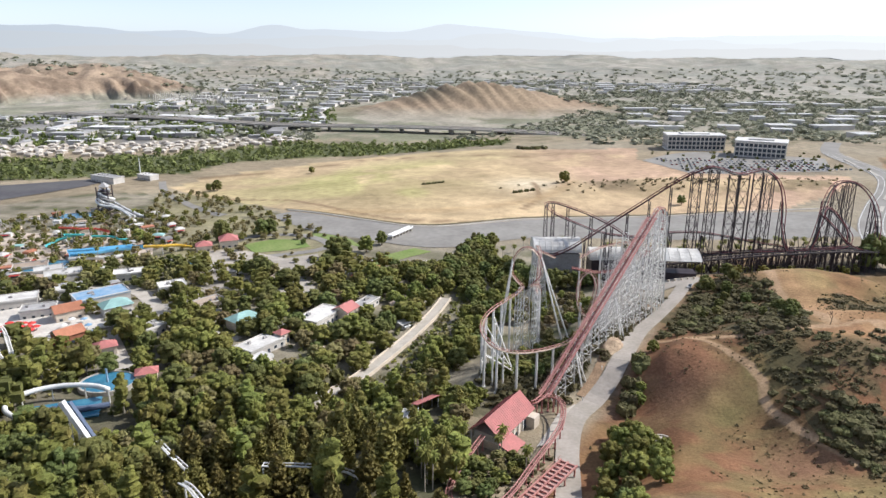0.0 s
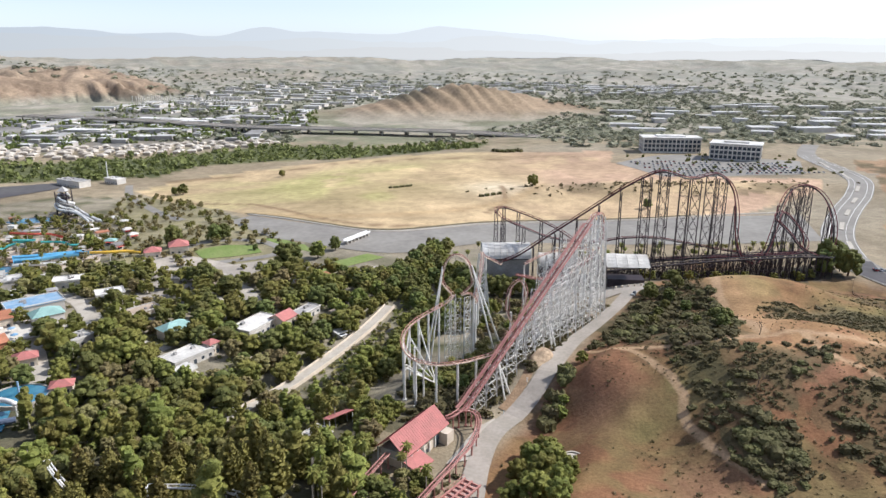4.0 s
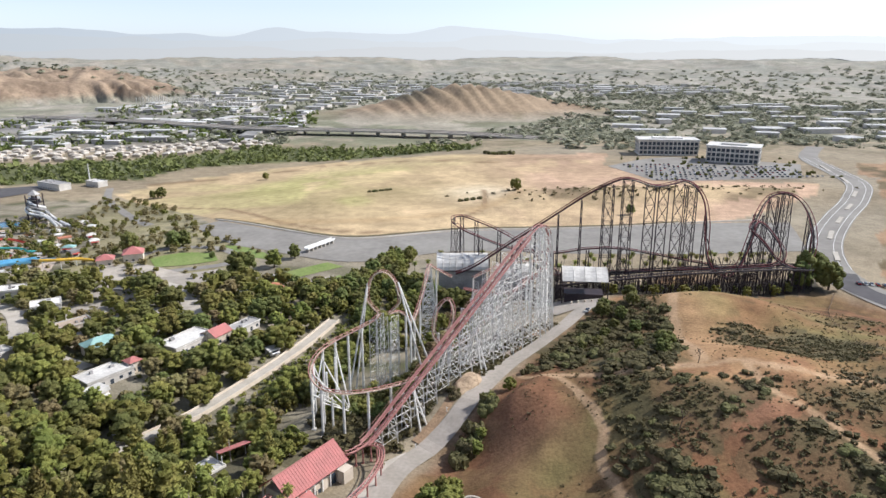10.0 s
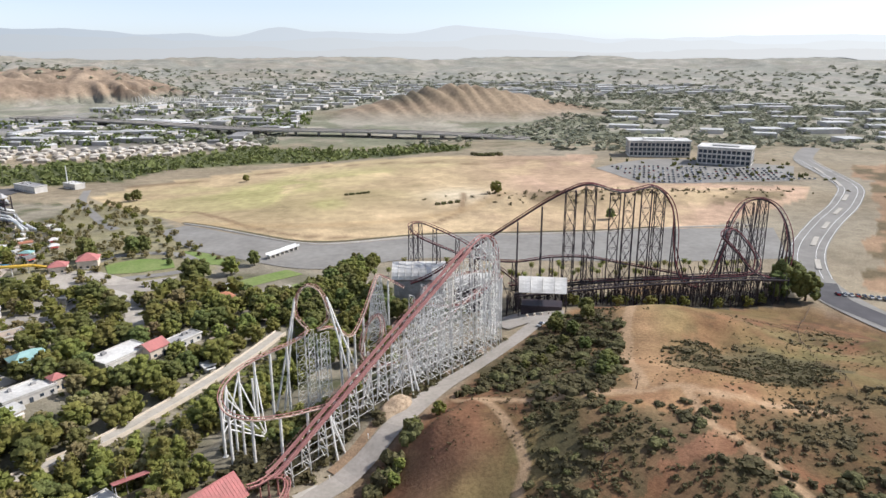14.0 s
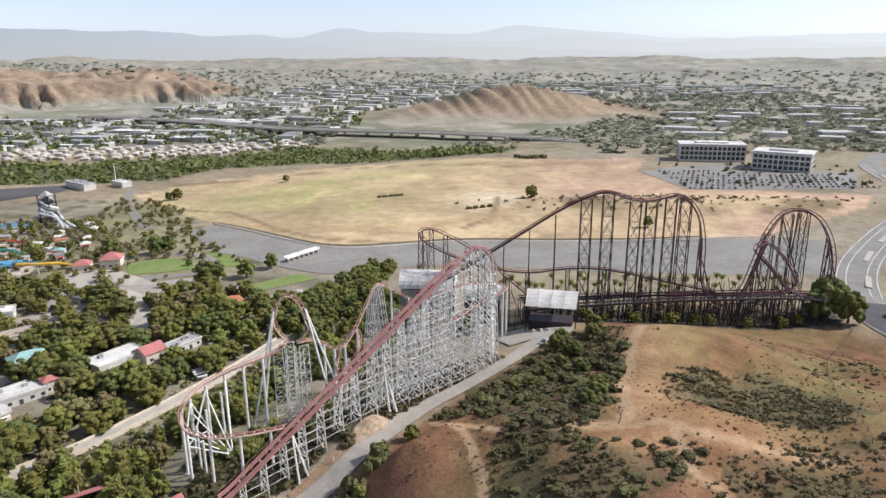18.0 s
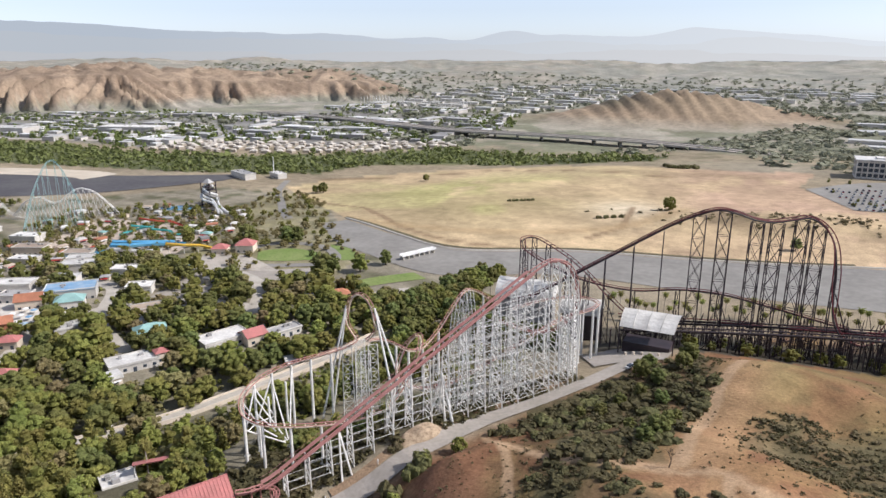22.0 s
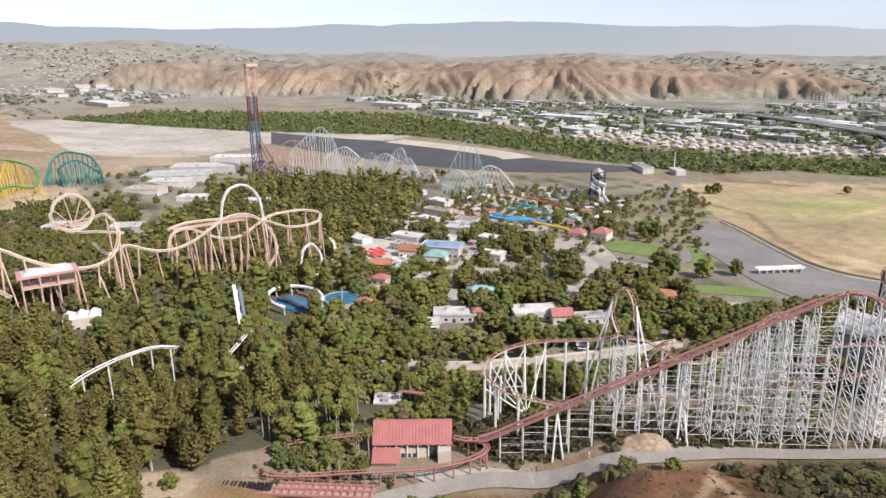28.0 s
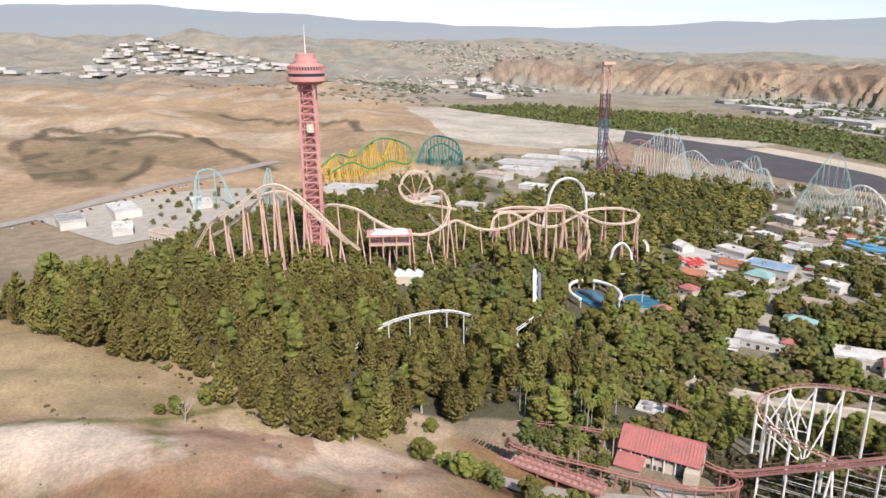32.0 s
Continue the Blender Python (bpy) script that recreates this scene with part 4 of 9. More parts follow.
# dark red and black coaster
dark_coaster = thing("roller_coaster", (90, 350, ground_at(90, 350)), "maroon steel roller coaster on dense black trestle legs", "roller coaster")
main = [(12, 352, 24), (22, 353, 28), (40, 354, 40), (60, 355, 53), (80, 356, 66), (93, 356.5, 72.5), (100, 357, 74.3), (107, 358, 73), (114, 360, 70.4), (121, 363, 69.3), (129, 367, 70), (136, 370, 70.6), (142, 369, 67.5), (146, 366, 61), (147.5, 364, 52), (148, 362, 40), (149.5, 361, 29), (154, 361, 21.5), (162, 364, 18.5), (170, 369, 24), (176, 374, 36), (184, 384, 49), (194, 394, 56.5), (203, 396, 58.5), (210, 392, 56), (213, 384, 49), (213, 376, 39), (210, 370, 28), (203, 367, 22), (190, 364, 27), (182, 366, 36), (175, 370, 44), (182, 377, 46), (190, 378, 40), (196, 374, 30), (190, 368, 24), (170, 366, 23), (140, 364, 22.5), (110, 362, 22.3), (85, 358, 22), (62, 350, 24)]
track(dark_coaster, spline(main, 1.8), MAROON_STEEL, DARK_STEEL, 3.0, 0.26, 0.9, 0.4, 2)
side_line = [(66, 345, 27), (56, 349, 34), (46, 357, 40), (36, 366, 44), (24, 376, 47), (16, 381, 48.5), (11, 377, 48.2), (14, 370, 45), (26, 366, 40), (44, 368, 33), (66, 370, 30), (86, 372, 32), (104, 372, 32), (122, 372, 29), (140, 370, 26), (156, 366, 24)]
track(dark_coaster, spline(side_line, 1.8), MAROON_STEEL, DARK_STEEL, 2.4, 0.18, 0.8, 0.28, 2)
low = [(64, 337, 23), (90, 343, 23.4), (112, 348, 23.6), (135, 352, 24), (160, 356, 24), (186, 361, 23.5), (208, 364, 22)]
track(dark_coaster, spline(low, 2.2), DARK_STEEL, DARK_STEEL, 3.4, 0.35, 0.9, 0.6, 2)
track(dark_coaster, spline([(x, y + 12, z - 1.2) for x, y, z in low], 2.2), DARK_STEEL, DARK_STEEL, 3.0, 0.3, 0.8, 0.5, 2)


def trestle(x, y, z, turn, half=1.6, spread=0.09, r=0.25):
    lattice_bent(dark_coaster, DARK_STEEL, x, y, z, (math.cos(radians(turn)), math.sin(radians(turn))), spread, half, r, 7.0)


tower_bars = Build()


def tower(x, y, z, turn, gap=5.0, half=1.5):
    """Two ladder frames side by side, tied together by crossed bars: a support under a high stretch."""
    ux, uy = math.cos(radians(turn)), math.sin(radians(turn))
    g = ground_at(x, y)
    for e in (-0.5, 0.5):
        lattice_bent(dark_coaster, DARK_STEEL, x - uy * gap * e, y + ux * gap * e, z, (ux, uy), 0.05, half, 0.2, 8.0)
    b, n = tower_bars, max(1, int((z - g) / 9))
    for side in (-1, 1):
        for k in range(n):
            lo, hi = g + (z - g) * k / n, g + (z - g) * (k + 1) / n
            p = [Vector((x - uy * gap * e + side * ux * half, y + ux * gap * e + side * uy * half, 0)) for e in (-0.5, 0.5)]
            b.beam(p[0] + Vector((0, 0, lo)), p[1] + Vector((0, 0, hi)), 0.12, 4), b.beam(p[1] + Vector((0, 0, lo)), p[0] + Vector((0, 0, hi)), 0.12, 4)
            b.beam(p[0] + Vector((0, 0, hi)), p[1] + Vector((0, 0, hi)), 0.12, 4)


for x, y, z, turn in ((92, 356.5, 70.5, 90), (102, 357.2, 72.6, 90), (115, 360.5, 68.6, 75), (123, 364, 68, 70), (133, 369, 69, 70), (140, 369.6, 67, 90), (185, 385, 47.6, 50), (197, 394.8, 56, 80), (205, 395.6, 57, 100)):
    tower(x, y, z, turn)
for x, y, z in ((30, 353.5, 32.5), (42, 354, 40), (54, 355, 48.5), (66, 355, 56), (78, 356, 63.6), (147, 365, 53), (176, 374, 35), (213, 384, 48), (213, 377, 39), (210, 370, 27)):
    trestle(x, y, z - 1, 90, 1.5, 0.06, 0.22)
tagged(part("tower_bracing", tower_bars, DARK_STEEL, dark_coaster), kind="stuff")
for x, y, z in side_line:
    trestle(x, y, z - 0.9, 45, 1.3, 0.05, 0.22)
for k in range(38):
    x = 60 + 4.0 * k
    y = 337 + (x - 62) * 0.19
    trestle(x, y, 22.4 + 0.2 * (k % 3), 90 + (k % 3) * 20, 1.5, 0.05, 0.2)
    trestle(x + 2, y + 12, 21.4, 70, 1.5, 0.05, 0.2)
# slanting struts and crossed ties of the second half
for (x1, y1, z1), (x2, y2) in (((176, 374, 36), (188, 380)), ((184, 384, 48), (170, 372)), ((203, 396, 57), (192, 380)), ((213, 384, 48), (220, 374)), ((213, 380, 44), (204, 370)), ((194, 394, 55), (206, 382)), ((182, 377, 45), (168, 370)), ((148, 362, 40), (160, 368))):
    part("strut", Build().beam((x1, y1, z1), (x2, y2, ground_at(x2, y2) - 0.3), 0.3, 6), DARK_STEEL, dark_coaster)

diagonals = Build()
for k in range(150):
    x = 62 + random.uniform(0, 150)
    y = 337 + (x - 62) * 0.19 + random.choice((0, 6, 12, 18))
    g = ground_at(x, y)
    q = Vector((x + random.uniform(-7, 7), y + random.uniform(-5, 5), random.uniform(18, 29)))
    diagonals.beam((x, y, g - 0.2), q, 0.17, 4)
    if k % 2:
        diagonals.beam((x, y, g + 6), (x + 8, y + 1.5, g + random.uniform(3, 9)), 0.16, 4)
tagged(part("strut_mesh", diagonals, DARK_STEEL, dark_coaster), kind="stuff")

# coral coaster with cream rails
coral_coaster = thing("roller_coaster", (-215, 110, ground_at(-215, 110)), "flying roller coaster with cream track on coral pink legs", "roller coaster")
lines = [
    [(-205, -2, 40), (-198, 8, 54), (-190, 17, 60), (-188, 27, 67), (-188, 35, 73), (-188, 42, 75), (-188, 48, 73), (-188, 56, 67), (-189, 65, 58), (-190, 73, 49), (-193, 82, 40)],
    [(-203, 8, 47), (-198, 17, 53), (-196, 27, 61), (-196, 35, 68), (-196, 42, 70), (-196, 49, 68), (-196, 57, 61), (-196, 66, 52), (-198, 76, 42)],
    [(-226, 52, 45), (-220, 61, 56), (-215, 70, 58.5), (-213, 81, 56), (-212, 89, 51), (-212, 98, 46), (-212, 109, 42.5), (-214, 118, 42), (-219, 126, 45), (-224, 130, 54), (-228, 126, 62), (-232, 118, 60), (-236, 108, 58), (-246, 112, 52), (-256, 125, 48), (-262, 138, 44)],
    [(-236, 120, 47), (-246, 127, 38), (-250, 136, 40), (-250, 142, 38), (-250, 151, 34.5), (-250, 161, 34), (-250, 171, 37), (-250, 180, 42), (-250, 190, 47), (-250, 201, 47.5), (-250, 210, 42), (-250, 217, 31), (-250, 216, 20), (-250, 207, 11)],
    [(-255, 157, 28), (-255, 160, 40), (-255, 169, 43), (-255, 178, 39), (-255, 187, 34.5), (-255, 198, 34), (-255, 208, 39), (-256, 217, 43), (-258, 229, 43.5), (-262, 242, 42), (-262, 251, 39), (-256, 248, 36), (-252, 238, 35), (-252, 226, 36), (-255, 213, 41), (-262, 205, 43), (-266, 190, 43), (-268, 172, 43), (-266, 161, 41)],
]
for line in lines:
    track(coral_coaster, spline(line, 1.8), CREAM_STEEL, CREAM_STEEL, 1.4, 0.25, 0.8, 0.44, 3)
wheel = [(-228, 112 + 8.5 * math.cos(a), 65 + 8.5 * math.sin(a)) for a in [2 * math.pi * k / 20 for k in range(20)]]
track(coral_coaster, spline(wheel, 1.5, True), CREAM_STEEL, CREAM_STEEL, 1.4, 0.25, 0.8, 0.44, 3, True)
for k in range(0, 20, 3):
    part("spoke", Build().beam((-230, 112, 58), wheel[k], 0.3, 6), CORAL_STEEL, coral_coaster)
for i, line in enumerate(lines):
    for k, (x, y, z) in enumerate(line[1:-1]):
        if i == 2 and k > 9:
            continue
        for sx in ((-2.6, 2.2) if i != 2 else (-1.5, 3.0)):
            pillar(coral_coaster, CORAL_STEEL, x, y, z - 0.8, 0.42, (sx, 1.5 if k % 2 else -1.8))
        if k % 2 == 0 and z > 38:
            pillar(coral_coaster, CORAL_STEEL, x, y, z - 6, 0.36, (6.5, 3.5))
part("lift_deck", Build().box(-264, 185, 40.5, 3, 44, 1.0), CORAL_STEEL, coral_coaster)
for y in range(164, 206, 6):
    pillar(coral_coaster, CORAL_STEEL, -264, y, 40.5, 0.45, (1.5, 1))
station = thing("coaster_station", (-212, 97, ground_at(-212, 97)), "pink open coaster station with a flat pale roof", "station")
part("roof", Build().box(-212, 97, 42.6, 13, 24, 0.8), PINK_STEEL, station)
part("roof_top", Build().box(-212, 97, 43.44, 10, 20, 1.2, 0, 0.8), WHITE_ROOF, station)
part("platform", Build().box(-212, 97, 37.6, 12, 22, 0.6), CORAL_STEEL, station)
for u in (-5.5, 0, 5.5):
    for v in (-10.5, -3.5, 3.5, 10.5):
        part("post", Build().beam((-212 + u, 97 + v, ground_at(-212 + u, 97 + v) - 0.5), (-212 + u, 97 + v, 42.6), 0.35, 6), CORAL_STEEL, station)
for v in (-7, 0, 7):
    for e in (-1, 1):
        part("brace", Build().beam((-212 - 5.5 * e, 97 + v, ground_at(-212, 97 + v)), (-212 + 5.5 * e, 97 + v, 37.6), 0.22, 5), CORAL_STEEL, station)

# slender white loops of an old looping coaster
old_coaster = thing("roller_coaster", (-336, 226, ground_at(-336, 226)), "old looping coaster with white painted loops among trees", "roller coaster")
track(old_coaster, spline([(-337, 208, 8), (-336, 211, 27), (-336, 213, 37), (-336, 217, 44.5), (-336, 222, 47.4), (-336, 228, 48), (-335, 234, 45), (-335, 238.5, 38), (-334, 240, 28), (-334, 242, 8)], 1.5), WHITE_STEEL, WHITE_STEEL, 1.5, 0.5, 0.7, 0.7, 2)
track(old_coaster, spline([(-240, 226, 6), (-240, 228, 18), (-240, 230, 23.5), (-240, 235, 26.2), (-239, 239, 22), (-238, 240.5, 15), (-238, 240, 8)], 1.2), WHITE_STEEL, WHITE_STEEL, 1.3, 0.42, 0.6, 0.6, 2)
track(old_coaster, spline([(-236, 228, 9), (-230, 236, 10), (-236, 245, 12.5), (-240, 250, 17), (-242, 251, 23), (-246, 250, 26)], 1.2), WHITE_STEEL, WHITE_STEEL, 1.3, 0.3, 0.6, 0.4, 2)
arc = spline([(-92, 74, 14), (-95, 78, 22), (-97.5, 82, 28), (-100, 89, 33.8), (-103, 97, 36.8), (-108, 108, 37.6), (-116, 120, 35.4), (-122, 129, 31)], 1.4)
track(old_coaster, arc, WHITE_STEEL, WHITE_STEEL, 1.6, 0.24, 0.6, 0.4, 2)
for k in range(4, len(arc) - 3, 6):
    pillar(old_coaster, WHITE_STEEL, arc[k].x, arc[k].y, arc[k].z - 0.6, 0.25)
low_bend = spline([(-142, 163, 22), (-136, 157, 21), (-126, 147.5, 20), (-118, 139, 19), (-113, 130, 17)], 1.4)
track(old_coaster, low_bend, WHITE_STEEL, WHITE_STEEL, 1.5, 0.22, 0.5, 0.3, 2)
for k in range(2, len(low_bend), 5):
    pillar(old_coaster, WHITE_STEEL, low_bend[k].x, low_bend[k].y, low_bend[k].z - 0.5, 0.22)
track(old_coaster, spline([(-106, 147, 24), (-95, 146, 24.4), (-83, 144.5, 24), (-76, 141, 22), (-72, 136, 18)], 1.4), WHITE_STEEL, WHITE_STEEL, 1.7, 0.24, 0.5, 0.3, 2)
for x, y in ((-106, 147), (-95, 146), (-84, 144.5), (-76, 141)):
    pillar(old_coaster, WHITE_STEEL, x, y, 22.6, 0.25)

# lookout tower
tx, ty = -222, 57
tz = ground_at(tx, ty)
lookout = thing("lookout_tower", (tx, ty, tz), "tall red steel lookout tower with a round cabin", "tower")
corners = [(-4.4, -4.4), (4.4, -4.4), (4.4, 4.4), (-4.4, 4.4)]
for cx, cy in corners:
    part("leg", Build().beam((tx + cx, ty + cy, tz - 1), (tx + cx * 0.86, ty + cy * 0.86, 121), 0.7, 8), PINK_STEEL, lookout)
for k in range(24):
    z = tz + 2 + (119 - tz) * k / 23
    w = 1 - 0.14 * (z - tz) / (121 - tz)
    w2 = 1 - 0.14 * (z + 4 - tz) / (121 - tz)
    b = Build()
    for (x1, y1), (x2, y2) in zip(corners, corners[1:] + corners[:1]):
        b.beam((tx + x1 * w, ty + y1 * w, z), (tx + x2 * w, ty + y2 * w, z), 0.32, 4)
        if k < 23:
            b.beam((tx + x1 * w, ty + y1 * w, z), (tx + x2 * w2, ty + y2 * w2, z + 4), 0.2, 4)
    part("ring_frame", b, PINK_STEEL, lookout)
part("shaft", Build().box(tx, ty, tz - 1, 4.2, 4.2, 122 - tz), mat("shaft_red", (0.34, 0.14, 0.13), None, 6, 0.6, 0.1), lookout, "dark red lift shaft")
part("lift_cabin", Build().box(tx + 4.6, ty + 1, 96, 2.6, 3.4, 4.2), CREAM_WALL, lookout)
cab = part("cabin", Build().ring(tx, ty, 119.5, [(4.5, 0), (7.2, 0.4), (9.6, 1.6), (9.9, 2.0), (9.9, 4.2), (9.3, 4.25)], 40), PINK_STEEL, lookout)
part("lower_windows", Build().ring(tx, ty, 123.75, [(9.2, 0), (9.2, 1.5)], 40), GLASS, cab, "dark band of windows")
part("middle_band", Build().ring(tx, ty, 125.25, [(9.3, 0), (9.9, 0.05), (9.9, 1.5), (9.2, 1.55)], 40), PINK_STEEL, cab)
part("upper_windows", Build().ring(tx, ty, 126.8, [(9.0, 0), (9.0, 1.6)], 40), GLASS, cab, "dark band of windows")
for k in range(40):
    a = 2 * math.pi * k / 40
    part("mullion", Build().box(tx + 9.15 * math.cos(a), ty + 9.15 * math.sin(a), 126.8, 0.3, 0.5, 1.6, math.degrees(a)), PINK_STEEL, cab)
part("cabin_roof", Build().ring(tx, ty, 128.4, [(9.4, 0), (9.4, 0.7), (7, 1.6), (6.2, 1.7), (6.2, 3.0), (6.4, 3.05), (5.6, 3.6), (5.0, 3.65), (5.0, 6.4), (4.6, 6.6)], 40), PINK_STEEL, lookout)
part("mast", Build().beam((tx, ty, 134.5), (tx, ty, 149), 0.32, 8, 0.12), WHITE_STEEL, lookout)

# drop tower
dx, dy = -692, 364
dz = ground_at(dx, dy)
drop_tower = thing("drop_tower", (dx, dy, dz), "tall lattice drop tower, blue below and orange above", "tower")
for lo, hi, m in ((dz, 55, BLUE_STEEL), (55, 85, MAROON_STEEL), (85, 121, CORAL_STEEL)):
    b = Build()
    cs = [(-4.5, -4.5), (4.5, -4.5), (4.5, 4.5), (-4.5, 4.5)]
    for cx, cy in cs:
        b.beam((dx + cx, dy + cy, lo), (dx + cx, dy + cy, hi), 0.6, 6)
    z = lo
    while z < hi - 3:
        for (x1, y1), (x2, y2) in zip(cs, cs[1:] + cs[:1]):
            b.beam((dx + x1, dy + y1, z), (dx + x2, dy + y2, z + 5), 0.28, 4)
            b.beam((dx + x2, dy + y2, z), (dx + x1, dy + y1, z + 5), 0.28, 4)
        z += 5
    part("lattice_section", b, m, drop_tower)
part("crown", Build().box(dx + 2, dy + 1, 119, 11, 14, 3.5), CORAL_STEEL, drop_tower)
part("curved_rail", Build().tube(spline([(dx + 6, dy, 90), (dx + 6, dy, 40), (dx + 10, dy, 15), (dx + 30, dy + 20, -4), (dx + 80, dy + 60, -8)], 5), 0.9, 6), BLUE_STEEL, drop_tower)
for k in range(5):
    part("prop", Build().beam((dx + 14 + 2 * k, dy - 14 + 9 * k, dz), (dx + 6, dy + 2, 22 + 4 * k), 0.5, 6), MAROON_STEEL, drop_tower)


# far coasters at the edge of the park
def far_coaster(name_label, line, rail, legs, gap=2, side=4.0, r=0.17):
    """A small far coaster: track, legs."""
    p = line[0]
    ob = thing("roller_coaster", (p[0], p[1], ground_at(p[0], p[1])), name_label, "roller coaster")
    pts = spline(line, 4.0)
    track(ob, pts, rail, rail, 1.6, r * 1.2, 0.9, r * 1.5, 2)
    for k in range(0, len(pts), gap):
        q = pts[k]
        if q.z - ground_at(q.x, q.y) > 3:
            for s in (-side, side):
                part("leg", Build().beam((q.x + s, q.y + s * 0.5, ground_at(q.x + s, q.y + s * 0.5) - 0.5), (q.x, q.y, q.z - 1), r, 4), legs, ob)
    return ob


far_coaster("yellow and green coaster with bright yellow legs", [(-560, 20, 9.36), (-575, 30, 21.84), (-590, 45, 31.2), (-600, 60, 26.52), (-610, 75, 37.44), (-620, 90, 43.68), (-625, 110, 40.56), (-615, 125, 31.2), (-600, 120, 18.72), (-590, 100, 23.4), (-580, 80, 17.16), (-575, 60, 24.96), (-570, 40, 15.6)], GREEN_STEEL, YELLOW_STEEL, 2, 5.0, 0.34)
far_coaster("dense dark teal steel coaster", [(-640, 130, 10), (-645, 140, 34), (-650, 152, 42), (-655, 165, 40), (-655, 178, 34), (-645, 184, 18), (-635, 175, 26), (-632, 160, 36), (-635, 145, 28), (-645, 150, 14)], TEAL_STEEL, TEAL_STEEL, 1, 3, 0.45)
far_coaster("bright yellow coaster of close zigzag legs", [(-596, 18, 9), (-598, 24, 24), (-601, 32, 14), (-604, 40, 30), (-607, 50, 17), (-611, 60, 33), (-614, 70, 20), (-618, 80, 40), (-622, 92, 22), (-626, 104, 42), (-630, 116, 24)], YELLOW_STEEL, YELLOW_STEEL, 1, 4.5, 0.42)
far_coaster("pale aqua coaster spike at the park's edge", [(-420, -60, 4), (-421, -58, 36), (-424, -52, 44), (-428, -40, 40), (-430, -30, 12)], AQUA_STEEL, AQUA_STEEL, 3, 4.0, 0.26)
far_coaster("aqua and lime coaster towers", [(-430, -10, 4), (-432, -4, 38), (-434, 0, 42), (-436, 4, 20), (-440, 20, 10)], AQUA_STEEL, AQUA_STEEL, 1)
far_coaster("pink and maroon coaster beside the drop tower", [(-682, 355, -8), (-672, 367, 8), (-662, 379, 24), (-654, 393, 34), (-652, 407, 30), (-662, 417, 18), (-677, 410, 22), (-687, 395, 14), (-682, 380, 20), (-670, 387, 10), (-662, 401, 4)], PINK_STEEL, PINK_STEEL, 3)
far_coaster("aqua wooden style coaster with white trestles", [(-662, 395, 20), (-654, 425, 44), (-650, 435, 46), (-644, 445, 30), (-632, 455, -4), (-612, 465, 12), (-592, 471, 18), (-577, 475, 2), (-567, 485, 22), (-557, 491, 26), (-550, 495, 8), (-537, 500, -6)], AQUA_STEEL, WHITE_STEEL, 1, 5)
far_coaster("white trestle coaster with rounded hills by the lots", [(-690, 452, 4), (-668, 472, 18), (-645, 490, 0), (-622, 503, 12), (-602, 512, 4), (-580, 515, 9), (-555, 514, -8), (-530, 511, 3), (-505, 507, -7), (-488, 507, 5), (-473, 511, 10), (-462, 516, 4), (-455, 522, 9), (-447, 530, 16), (-437, 539, 12), (-424, 548, -5)], WHITE_STEEL, WHITE_STEEL, 1, 7)
far_coaster("tall aqua coaster tower beside the white hills", [(-446, 468, -8), (-440, 478, 24), (-432, 490, 48), (-428, 498, 42), (-424, 510, 8)], AQUA_STEEL, AQUA_STEEL, 2, 2.2, 0.12)

